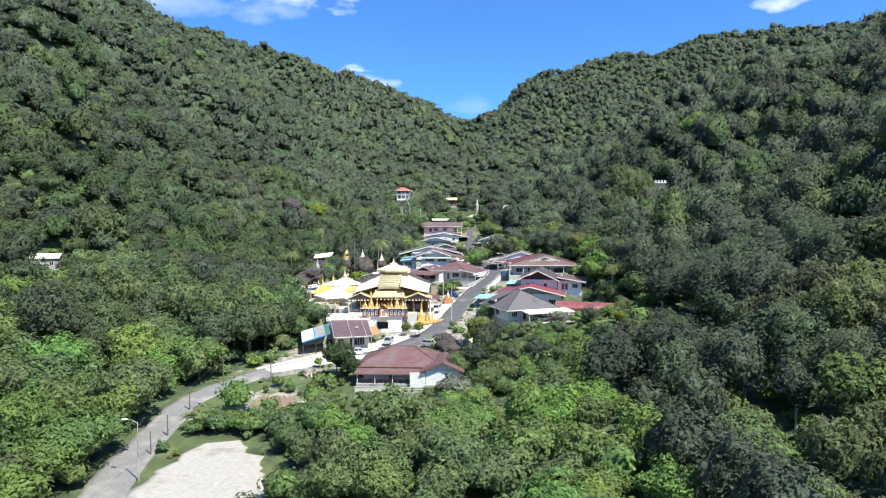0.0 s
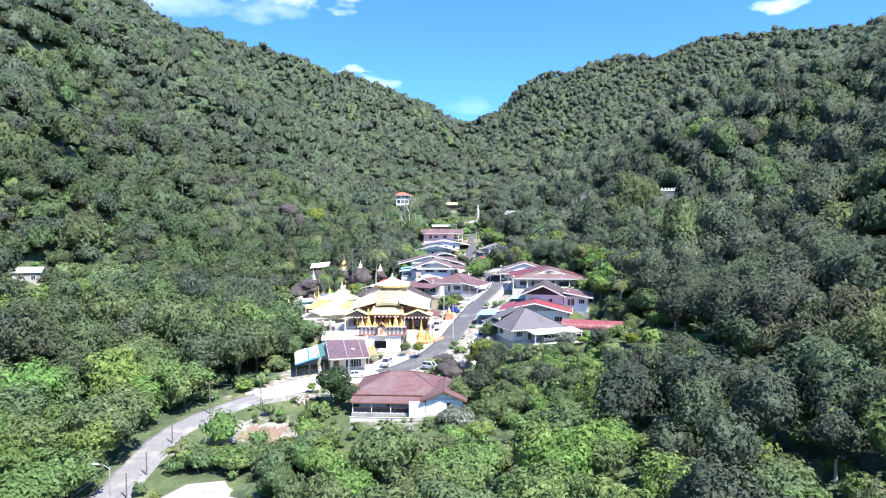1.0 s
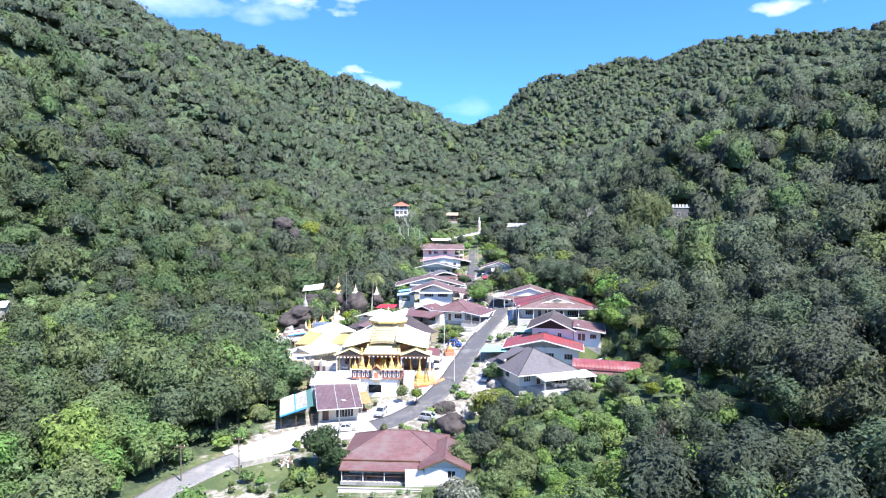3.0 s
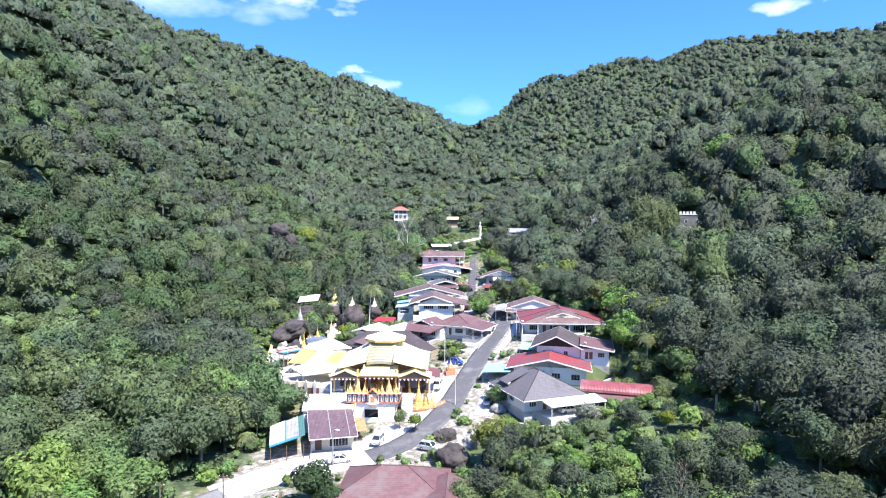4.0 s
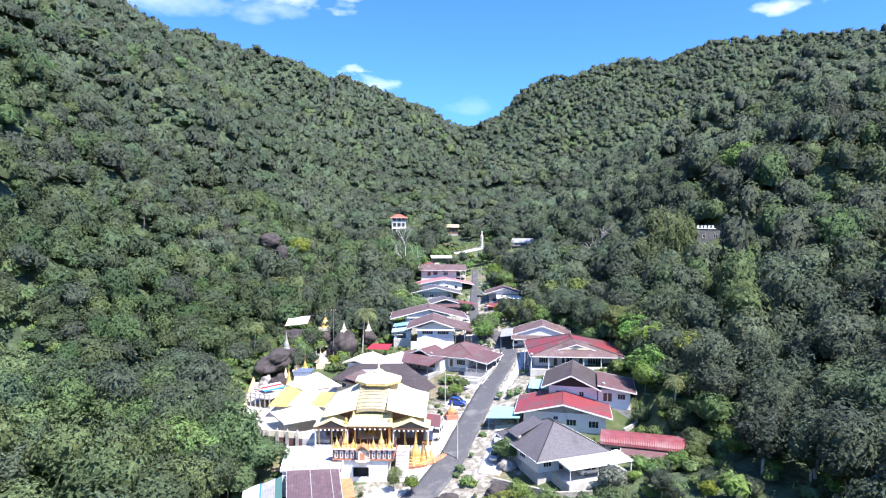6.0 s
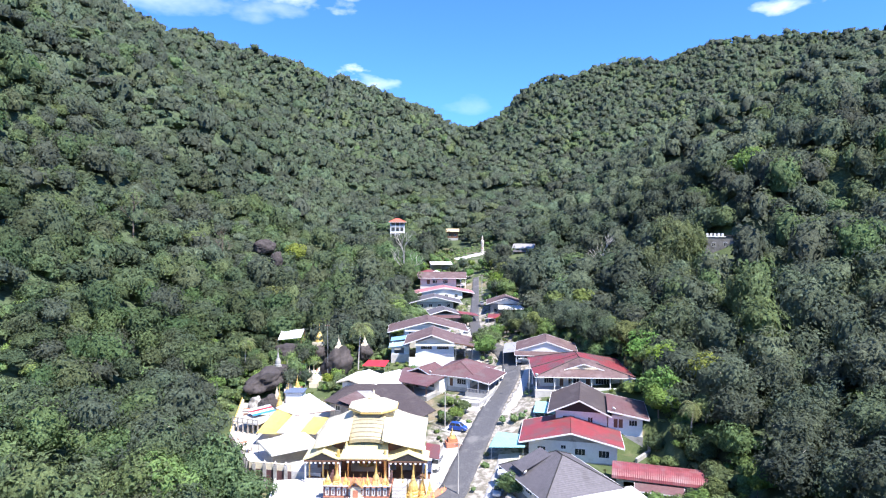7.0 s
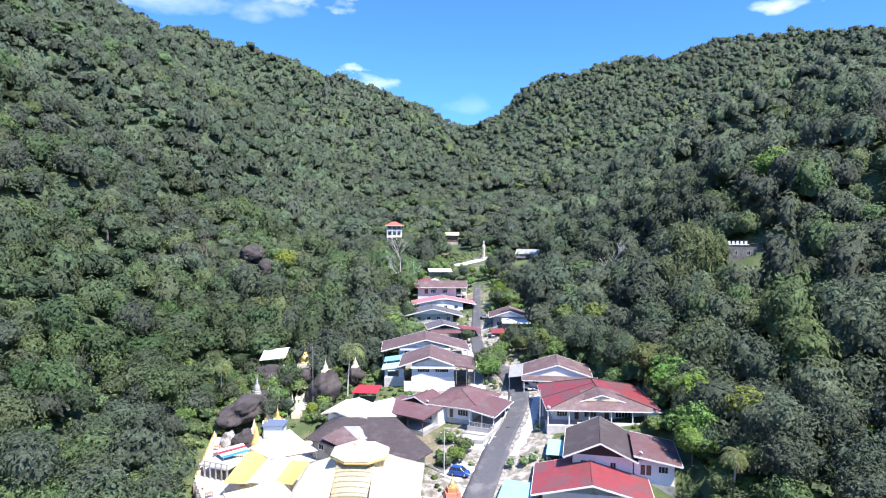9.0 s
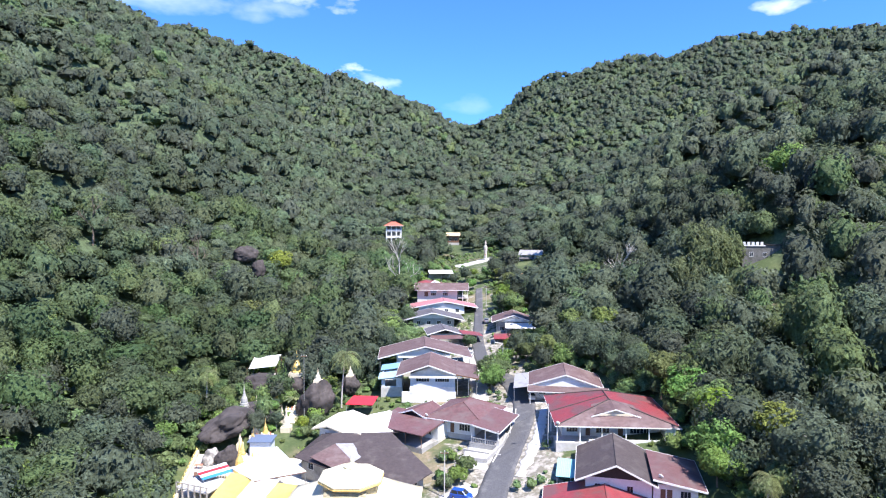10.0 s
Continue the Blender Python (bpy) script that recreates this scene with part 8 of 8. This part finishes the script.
P = [pole("street_lamp", "leaning concrete street lamp beside the lower lane", -40.9, 84.6, 8.2, GREY_WALL, (-1.5, 0.2), 0.1),
     pole("utility_pole", "dark wooden utility pole by the grassy verge", -42.2, 121.6, 6.2, BARK),
     pole("utility_pole", "dark wooden utility pole at the forecourt", -33.6, 124.0, 6.4, BARK),
     pole("street_lamp", "slim street lamp outside the shop", -19.4, 138.8, 6.4, STEEL, (0.5, -0.2)),
     pole("utility_pole", "grey concrete utility pole beside the lane", 2.6, 162.8, 9.2, CONCRETE),
     pole("utility_pole", "grey concrete pole by the parked blue car", 0.4, 186.6, 8.0, CONCRETE),
     pole("street_lamp", "concrete street lamp with an arm over the lane", 20.0, 200.5, 8.4, CONCRETE, (-1.8, -0.2)),
     pole("street_lamp", "street lamp at the upper bend of the lane", 16.2, 250.5, 7.6, STEEL, (-1.4, -0.3)),
     pole("utility_pole", "grey pole near the head of the lane", 16.4, 318.0, 8.0, CONCRETE)]
pole("utility_pole", "short dark post beside the lower lane", -43.9, 109.5, 4.2, BARK)
pole("utility_pole", "short dark post beside the lower lane", -43.2, 99.0, 3.6, BARK)
pole("utility_pole", "short dark post beside the lower lane", -42.9, 92.5, 3.6, BARK)
pole("flag_pole", "tall thin pole among the boulders", -30.6, 221.5, 15.0, STEEL, r=0.08)


def cable(a, b, sag, r=0.022):
    bm = bmesh.new()
    a, b = Vector(a), Vector(b)
    pts = [a.lerp(b, i / 14) - Vector((0, 0, sag * 4 * (i / 14) * (1 - i / 14))) for i in range(15)]
    side = (b - a).cross(Vector((0, 0, 1))).normalized() * r
    up = Vector((0, 0, r))
    rings = [[bm.verts.new(p + o) for o in (side, up, -side, -up)] for p in pts]
    for lo, hi in zip(rings, rings[1:]):
        for k in range(4):
            bm.faces.new((lo[k], lo[(k + 1) % 4], hi[(k + 1) % 4], hi[k]))
    bm.faces.new(rings[0][::-1])
    bm.faces.new(rings[-1])
    me = bpy.data.meshes.new("overhead_cable")
    bm.to_mesh(me)
    bm.free()
    me.materials.append(BLACK)
    tagged(new("overhead_cable", me), "thin black overhead cable slung between poles", "cable")


for i, j in ((0, 1), (1, 2), (2, 3), (3, 4), (4, 5), (5, 6), (6, 7), (7, 8)):
    cable(P[i], P[j], 0.9)
cable(P[0], (-44.0, 40.0, 3.0), 0.8)

# pipe fence in front of the bungalow
f = thing("pipe_fence", "thin weathered pipe fence in front of the bungalow garden", "fence", -9.6, 115.2, at(-9.6, 115.2), -3)
for i in range(8):
    part("post", made(tube, (-6.3 + i * 1.8, 0, -0.6), (-6.3 + i * 1.8, 0, 1.1), 0.035, 0.035, 6), GREY_WALL, f)
for z in (0.5, 1.0):
    part("rail", made(tube, (-6.4, 0, z), (6.4, 0, z), 0.025, 0.025, 6), GREY_WALL, f)
w = thing("garden_wall", "low weathered pinkish wall in front of the bungalow porch", "wall", -9.8, 117.4, at(-9.8, 117.4), -3, kind="structure")
part("wall_run", made(box, -6.4, 6.6, -0.1, 0.1, -0.6, 0.55), PINK, w)
part("coping", made(box, -6.5, 6.7, -0.16, 0.16, 0.55, 0.63), CONCRETE, w)
s = thing("rubble_heap", "heap of pale rubble and broken boards at the bend", "rubble", -26.5, 127.2, at(-26.5, 127.2))
for i in range(16):
    a, d = random.uniform(0, 6.28), random.uniform(0, 1.8)
    bm = bmesh.new()
    box(bm, -random.uniform(0.15, 0.9), random.uniform(0.15, 0.9), -0.12, 0.12, -0.05, random.uniform(0.05, 0.3))
    bmesh.ops.rotate(bm, verts=bm.verts, cent=(0, 0, 0), matrix=Euler((random.uniform(-0.6, 0.6), random.uniform(-0.9, 0.9), a)).to_matrix())
    bmesh.ops.translate(bm, verts=bm.verts, vec=(math.cos(a) * d, math.sin(a) * d, random.uniform(0.0, 0.6)))
    part("chunk", bm, random.choice((ROCK_LIGHT, PALE_CONCRETE, WOOD)), s)
s = thing("garden_shrine", "small gold and orange roadside shrine on a plinth", "shrine", 1.8, 179.6, at(1.8, 179.6), 10)
part("plinth", made(box, -1.3, 1.3, -1.1, 1.1, -0.6, 0.9), TERRACOTTA, s)
part("tier", made(box, -0.9, 0.9, -0.8, 0.8, 0.9, 1.6), ROOF_ORANGE, s)
spire("spire", s, 0, 0, 1.6, 0.7, 2.4)


# ---------------------------------------------------------------- palms, bananas, bare tree
def palm(label, x, y, high, seed, lean=1.2, name="coconut_palm", fronds=18, reach=3.4):
    rng = random.Random(seed)
    p = thing(name, label, "palm tree", x, y, at(x, y), rng.uniform(0, 360))
    bm = bmesh.new()
    pts = [Vector((lean * (i / 6) ** 1.6, 0, -0.5 + (high + 0.5) * i / 6)) for i in range(7)]
    for i, (a, b) in enumerate(zip(pts, pts[1:])):
        tube(bm, a, b, 0.22 - 0.02 * i, 0.2 - 0.02 * i, 8)
    part("trunk", bm, BARK_PALE, p)
    top = pts[-1]
    for k in range(fronds):
        a = 6.2832 * k / fronds + rng.uniform(-0.15, 0.15)
        up = rng.uniform(-0.15, 0.95)
        bm = bmesh.new()
        d = Vector((math.cos(a), math.sin(a), 0))
        s = Vector((-d.y, d.x, 0))
        spine = []
        for i in range(9):
            f = i / 8
            spine.append(top + d * reach * f * (1 - 0.12 * f) + Vector((0, 0, reach * (up * f - (0.55 + 0.45 * up) * f * f * 1.25))))
        for i in range(8):
            m, n = spine[i], spine[i + 1]
            w = reach * 0.2 * math.sin(math.pi * min(1, 0.12 + i / 8.5)) + 0.05
            for sg in (-1, 1):
                for q in (0.0, 0.5):
                    b0 = m.lerp(n, q)
                    b1 = m.lerp(n, q + 0.42)
                    tip = b0.lerp(b1, 0.5) + s * sg * w * 1.5 + (n - m) * 0.7 - Vector((0, 0, w * 0.75))
                    bm.faces.new([bm.verts.new(v) for v in (b0, b1, tip)])
        part("frond", bm, LEAF_PALM, p)
    return p


palm("tall coconut palm with drooping fronds above the boulders", -23.4, 228.0, 13.0, 1, reach=4.4)
palm("coconut palm beside the red shed", 46.0, 171.0, 7.0, 2, 0.6)
palm("coconut palm on the slope beside the houses", 51.5, 177.0, 5.4, 3, -0.8)
palm("short palm between the lane houses", 6.8, 290.5, 3.4, 4, 0.3, reach=2.8)
palm("short palm behind the brown-roofed house", -13.8, 279.0, 4.4, 5, 0.4, reach=2.8)
palm("young palm in the bank beside the shop", -37.0, 146.0, 3.0, 6, 0.4, reach=2.6)
palm("palm at the forest edge", -58.0, 176.0, 8.0, 7, 0.6)
palm("palm above the temple terrace", -54.0, 226.0, 9.0, 8, 0.8)
palm("palm at the head of the lane", 27.0, 340.0, 5.0, 9, 0.4)
palm("young palm beside the golden boat", -8.6, 157.4, 1.6, 10, 0.2, reach=1.8)


def banana(x, y, seed, scale=1.0):
    rng = random.Random(seed)
    p = thing("banana_plant", "banana plant with broad torn pale green leaves", "plant", x, y, at(x, y), rng.uniform(0, 360), "banana plants")
    p.scale = (scale,) * 3
    part("stem", made(tube, (0, 0, -0.4), (0.1, 0, 2.2), 0.16, 0.1, 7), LEAF_PALM, p)
    for k in range(9):
        a, up = k * 2.4 + rng.uniform(-0.3, 0.3), rng.uniform(0.5, 1.3)
        d = Vector((math.cos(a), math.sin(a), 0))
        s = Vector((-d.y, d.x, 0))
        bm = bmesh.new()
        prev = None
        for i in range(7):
            f = i / 6
            c = Vector((0.1, 0, 2.0)) + d * 2.2 * f + Vector((0, 0, 2.2 * (up * f - 0.95 * f * f)))
            w = 0.36 * math.sin(math.pi * (0.08 + 0.9 * f)) + 0.03
            cur = [bm.verts.new(c - s * w - Vector((0, 0, 0.1))), bm.verts.new(c), bm.verts.new(c + s * w - Vector((0, 0, 0.1)))]
            if prev:
                bm.faces.new((prev[0], prev[1], cur[1], cur[0]))
                bm.faces.new((prev[1], prev[2], cur[2], cur[1]))
            prev = cur
        part("leaf", bm, LEAF_PALM, p)


for i, (x, y, s) in enumerate(((-40.5, 160.0, 1.2), (-43.5, 166.0, 1.3), (-46.5, 152.0, 1.4), (-50.0, 141.0, 1.3), (-52.0, 146.0, 1.2), (24.5, 322.0, 1.4), (27.5, 326.0, 1.5), (22.5, 331.0, 1.3), (30.0, 318.0, 1.3), (25.0, 338.0, 1.4), (-34.5, 229.0, 1.1), (34.0, 312.0, 1.4), (-57.0, 162.0, 1.5), (14.0, 118.0, 1.2), (19.0, 95.0, 1.3), (-40.0, 102.0, 1.1))):
    banana(x, y, i, s)


def bare_tree(label, x, y, high, seed, material=BARK_PALE):
    rng = random.Random(seed)
    p = thing("bare_tree", label, "tree", x, y, at(x, y))
    bm, limbs = bmesh.new(), bmesh.new()
    tube(bm, (0, 0, -0.5), (0.2, 0.1, high * 0.45), 0.42, 0.3, 8)
    stack = [(Vector((0.2, 0.1, high * 0.45)), Vector((0, 0, 1)), high * 0.22, 0.3, 0)]
    for k in range(3):
        stack.append((Vector((0.1, 0, high * (0.25 + 0.07 * k))), Vector((math.cos(k * 2.2), math.sin(k * 2.2), 0.9)).normalized(), high * 0.2, 0.2, 1))
    while stack:
        a, d, l, r, level = stack.pop()
        b = a + d * l
        tube(limbs, a, b, r, r * 0.65, 5)
        if level < 4:
            for _ in range(3 if level < 2 else 2):
                e = Vector((rng.uniform(-1, 1), rng.uniform(-1, 1), rng.uniform(0.0, 1.0)))
                stack.append((b, (d * 0.8 + e * 0.75).normalized(), l * rng.uniform(0.6, 0.85), r * 0.6, level + 1))
    part("trunk", bm, material, p)
    part("crown_limb", limbs, material, p)


bare_tree("bare pale dead tree with forked branches", -17.5, 336.0, 23.0, 3)
bare_tree("bare grey tree in the forest edge", 31.5, 112.0, 8.5, 5, BARK)
bare_tree("dead grey trunk standing in the scrub", 36.0, 98.0, 9.0, 7)
bare_tree("leafless pale tree on the slope", -120.0, 300.0, 15.0, 9, BARK)
bare_tree("leafless pale tree on the hillside", -96.0, 330.0, 14.0, 11, BARK)
bare_tree("leafless pale tree on the far slope", 62.0, 300.0, 16.0, 13)

# ---------------------------------------------------------------- garden trees and shrubs
for kind, x, y, sc in (("dark", -20.5, 125.6, 1.15), ("dark", -17.4, 123.6, 0.8), ("bush", -23.5, 121.0, 1.0), ("flower", 1.6, 113.2, 1.1), ("flower", 3.6, 110.4, 1.2), ("broad", 8.5, 113.0, 0.5), ("broad", 12.0, 119.0, 0.55), ("broad", -40.0, 156.5, 0.95), ("broad", -45.0, 163.0, 1.0), ("forest", -44.0, 149.0, 0.8), ("grey", -36.5, 151.0, 0.62), ("yellow", -5.4, 151.2, 0.36), ("yellow", -8.6, 153.0, 0.3), ("broad", 11.6, 160.4, 0.5), ("broad", 13.2, 164.6, 0.42), ("broad", 12.2, 146.8, 0.42), ("broad", 16.4, 143.2, 0.42), ("yellow", 6.2, 143.0, 0.32), ("broad", 22.0, 139.0, 0.5), ("flower", 27.0, 146.6, 1.2), ("bush", 31.0, 148.8, 0.8), ("bush", 36.0, 150.6, 0.7), ("grey", 33.5, 142.0, 0.5), ("grey", -38.4, 213.0, 0.5), ("grey", -35.4, 216.4, 0.4), ("yellow", -29.4, 213.6, 0.4), ("bush", -26.8, 217.0, 1.2), ("broad", -52.0, 228.0, 0.4), ("bush", -53.5, 214.0, 1.6), ("bush", -55.0, 219.0, 1.8), ("bush", -52.0, 221.0, 1.5), ("bush", -56.0, 209.0, 1.7), ("bush", -54.5, 203.0, 1.5), ("bush", -50.0, 192.0, 1.5), ("bush", -51.0, 198.0, 1.6), ("bush", -52.0, 205.0, 1.4), ("bush", -48.8, 186.0, 1.5), ("bush", -47.6, 180.0, 1.4), ("bush", -49.5, 209.0, 1.3), ("bush", -46.0, 175.0, 1.4), ("yellow", -57.0, 225.0, 0.55), ("forest", -38.0, 250.0, 0.6), ("broad", -30.0, 246.0, 0.5), ("broad", -47.0, 232.0, 0.3), ("yellow", -44.0, 229.0, 0.3), ("broad", -55.0, 240.0, 0.34), ("broad", 13.0, 241.0, 0.82), ("broad", 12.0, 236.0, 0.7), ("broad", 14.6, 246.5, 0.66), ("bush", 2.5, 191.0, 1.2), ("bush", 4.2, 194.2, 1.3), ("bush", 0.8, 189.6, 1.0), ("broad", -33.6, 157.5, 0.96), ("broad", -39.5, 160.0, 0.95), ("forest", -44.5, 169.0, 0.9), ("yellow", 15.0, 244.6, 0.42), ("dark", 8.4, 274.5, 0.8), ("yellow", 19.0, 262.0, 0.55), ("yellow", 22.0, 268.0, 0.5), ("broad", 17.6, 256.0, 0.5), ("dark", 30.0, 270.0, 0.8), ("yellow", 38.0, 268.0, 0.95), ("broad", 43.0, 276.0, 1.0), ("yellow", 37.0, 297.0, 0.9), ("broad", 40.0, 258.0, 0.85), ("yellow", 46.0, 262.0, 1.0), ("broad", 44.0, 288.0, 1.0), ("broad", 36.0, 310.0, 0.9), ("broad", 16.5, 354.0, 0.5), ("broad", 12.5, 347.0, 0.45), ("broad", 19.5, 361.0, 0.55), ("yellow", 14.0, 362.0, 0.5), ("forest", 10.0, 360.0, 0.6), ("forest", 5.0, 352.0, 0.6), ("forest", 23.0, 366.0, 0.7), ("forest", 28.0, 374.0, 0.75), ("yellow", 24.0, 350.0, 0.6), ("forest", -12.0, 300.0, 0.7), ("grey", -15.0, 290.0, 0.7), ("forest", -17.0, 272.0, 0.75), ("forest", -8.0, 378.0, 0.8), ("forest", -6.0, 392.0, 0.5), ("broad", 2.0, 384.0, 0.35), ("broad", -37.5, 158.0, 0.8), ("broad", -41.5, 164.0, 0.85), ("broad", -34.5, 151.5, 0.62), ("forest", -46.0, 172.0, 0.8), ("broad", -48.5, 181.0, 0.8), ("broad", -39.0, 150.0, 0.7), ("forest", -22.0, 250.0, 0.8), ("forest", 38.0, 240.0, 0.9), ("forest", 44.0, 226.0, 0.9), ("forest", 47.0, 190.0, 0.8), ("broad", 43.5, 181.0, 0.7), ("broad", 46.0, 186.0, 0.9), ("yellow", 49.0, 193.0, 1.0), ("broad", 50.0, 200.0, 1.0), ("broad", 49.5, 209.0, 0.95), ("yellow", 47.0, 217.0, 1.0), ("broad", 52.0, 172.0, 1.0), ("yellow", 54.0, 183.0, 1.1), ("broad", 46.5, 160.0, 0.62), ("broad", 50.5, 164.0, 0.8), ("yellow", 44.0, 155.5, 0.5), ("broad", 40.0, 152.5, 0.42), ("broad", 41.5, 176.0, 0.4), ("bush", 41.5, 170.0, 0.9), ("bush", 43.0, 151.0, 0.9), ("yellow", -70.5, 357.0, 1.35), ("broad", 121.0, 306.0, 1.5), ("grey", 77.0, 287.0, 1.75), ("grey", 83.0, 282.0, 1.6), ("yellow", 70.0, 292.0, 0.9), ("grey", -84.0, 246.0, 1.3), ("yellow", -66.0, 300.0, 0.9)):
    plant(kind, int(abs(x * 3 + y)), x, y, sc)

plant("broad", 1, -38.0, 158.0, 1.0, tall=1.5)
plant("broad", 2, -43.5, 153.5, 1.05, tall=1.35)
plant("green", 0, -47.0, 160.0, 1.0, tall=1.4)
for i, (x, y, sc) in enumerate(((-30.5, 428.0, 0.9), (-25.0, 427.0, 0.95), (-34.0, 431.0, 1.0), (-27.5, 421.0, 0.9), (-20.5, 430.0, 1.0))):
    plant("green", i, x, y, sc)

# light green thicket between the sand lot and the clearing
for i in range(30):
    y = 100.0 + 5.0 * ((i * 0.618) % 1)
    x = -39.5 + 22.0 * (i / 30)
    plant("bush", i, x, y, 0.9 + 0.5 * ((i * 0.377) % 1))

# footprints of what is built, to keep plants off
built = []
for ob in list(scene.objects):
    if ob.parent is None and ob.type == "EMPTY" and ob.get("category") not in ("tree", "palm tree", "plant", "pole", "street lamp"):
        for ch in ob.children:
            if ch.type == "MESH" and len(ch.data.vertices) < 1500:
                c = np.array([ob.matrix_basis @ v.co for v in ch.data.vertices])
                built.append((c[:, 0].min(), c[:, 0].max(), c[:, 1].min(), c[:, 1].max()))
built = np.array(built)
PAVED = [([(-37, 128.5), (-25, 139.0), (-10.5, 148.2), (-6.8, 154.0)], 4.0), ([(-6.6, 154.5), (1.6, 176.5), (3.6, 183.0)], 3.0), ([(6.0, 194.5), (15.6, 224.0)], 2.6), ([(13.6, 190.5), (22.8, 222.0)], 2.4), ([(7.2, 156.5), (12.6, 176.0)], 2.8), ([(8.6, 228), (7.6, 276)], 2.4), ([(6, 396.5), (27, 406)], 4.5), ([(-31, 60), (-31.5, 84)], 9.0), ([(-32, 88), (-34.2, 96)], 4.0), ([(-34.5, 114.6), (-26, 112.6)], 3.0), ([(-39, 109.6), (-33, 109.6)], 1.8), ([(-34, 106.6), (-23.5, 107.6)], 1.2)]


def free(x, y, margin):
    if ((x > built[:, 0] - margin) & (x < built[:, 1] + margin) & (y > built[:, 2] - margin) & (y < built[:, 3] + margin)).any():
        return False
    for pts, w in PAVED:
        for (xa, ya), (xb, yb) in zip(pts, pts[1:]):
            dx, dy = xb - xa, yb - ya
            f = min(1, max(0, ((x - xa) * dx + (y - ya) * dy) / (dx * dx + dy * dy)))
            if math.hypot(x - xa - f * dx, y - ya - f * dy) < w + margin:
                return False
    return True


rng = np.random.default_rng(12)
count = 0
for _ in range(2600):
    y = rng.uniform(96, 425)
    x = rng.uniform(np.interp(y, VILLAGE_Y, VILLAGE_L) - 3, np.interp(y, VILLAGE_Y, VILLAGE_R) + 3)
    if count < 210 and road_away(np.array([x]), np.array([y]))[0] > 6.8 and free(x, y, 0.7) and min(math.hypot(x - a, y - b) for a, b, _ in placed[-120:]) > 1.7:
        edge_near = min(abs(x - np.interp(y, VILLAGE_Y, VILLAGE_L)), abs(x - np.interp(y, VILLAGE_Y, VILLAGE_R)))
        if edge_near > 8 and rng.random() < 0.75:
            continue
        sc = rng.uniform(0.5, 1.1) * (1.35 if edge_near < 7 else 0.55)
        plant("bush" if rng.random() < 0.95 else "flower", int(rng.integers(3)), x, y, sc * (0.5 if y < 121 else 1.0), "garden and bank shrubs")
        count += 1



def hides(x, y, tall):
    """Whether a plant of that height would stand close in front of a building."""
    return bool(((x > built[:, 0] - 1.5) & (x < built[:, 1] + 1.5) & (y < built[:, 2] + 2) & (y > built[:, 2] - 1.7 * tall)).any())


# trees and saplings that close in on the houses
xs, ys = np.meshgrid(np.arange(-60, 60, 4.8), np.arange(128, 432, 4.8))
xs, ys = (xs + rng.uniform(-1.8, 1.8, xs.shape)).ravel(), (ys + rng.uniform(-1.8, 1.8, ys.shape)).ravel()
for x, y in zip(xs, ys):
    lo, hi = np.interp(y, VILLAGE_Y, VILLAGE_L), np.interp(y, VILLAGE_Y, VILLAGE_R)
    if not (lo - 1 < x < lo + 14 or hi - 17 < x < hi + 1) or road_away(np.array([x]), np.array([y]))[0] < 7:
        continue
    if (x < -16 and 160 < y < 232) or (y > 375 and -12 < x < 34):
        continue
    size = rng.uniform(0.5, 0.85)
    if hides(x, y, 11 * size):
        size = rng.uniform(0.28, 0.4)
    r = rng.random()
    kind = "forest" if r < 0.35 else ("grey" if r < 0.5 else ("broad" if r < 0.8 else "yellow"))
    if free(x, y, 1.2 + 2.2 * size) and not hides(x, y, 9 * size):
        plant(kind, int(rng.integers(3)), x, y, size)

# weeds and undergrowth: too many to count
wx, wy = [], []
for _ in range(5200):
    y = rng.uniform(70, 425)
    x = rng.uniform(-60, 50)
    if y < 112:
        if not (-44 < x < -12 and road_away(np.array([x]), np.array([y]))[0] > 3.2):
            continue
    elif not np.interp(y, VILLAGE_Y, VILLAGE_L) - 5 < x < np.interp(y, VILLAGE_Y, VILLAGE_R) + 5:
        continue
    if free(x, y, 0.15) and road_away(np.array([x]), np.array([y]))[0] > 3.0:
        wx.append(x)
        wy.append(y)
wx, wy = np.array(wx), np.array(wy)
deep = (road_away(wx, wy) > 9) & (wy > 118)
tall_ok = np.array([free(x, y, 1.0) for x, y in zip(wx, wy)]) & deep
bx_, by_ = wx[tall_ok][::2], wy[tall_ok][::2]
gx, gy = [], []
for x0, x1, y0, y1 in ((28, 54, 140, 200), (-62, -26, 212, 256), (24, 50, 200, 250)):
    px, py = np.meshgrid(np.arange(x0, x1, 2.3), np.arange(y0, y1, 2.3))
    for x, y in zip((px + rng.uniform(-0.9, 0.9, px.shape)).ravel(), (py + rng.uniform(-0.9, 0.9, py.shape)).ravel()):
        if is_open(x, y) and free(x, y, 0.9) and road_away(np.array([x]), np.array([y]))[0] > 6 and rng.random() < 0.8:
            gx.append(x)
            gy.append(y)
stand("scrub", "tall leafy scrub in the yards behind the houses", np.array(gx), np.array(gy), "b", LEAF_LIGHT, rng, 0.34, -0.5)
stand("scrub", "leafy waist-high scrub behind the houses", bx_, by_, "d", LEAF_LIGHT, rng, 0.22, -0.4)
half = len(wx) // 2
stand("undergrowth", "low weeds and scrub on open ground", wx[:half], wy[:half], "d", GRASS, rng, 0.13, -1.2)
stand("undergrowth", "low leafy scrub on banks and verges", wx[half:], wy[half:], "d", LEAF_LIGHT, rng, 0.19, -0.8)

for key in list(KINDS):
    src = KINDS[key]
    for o in (*src.children_recursive, src):
        bpy.data.objects.remove(o)
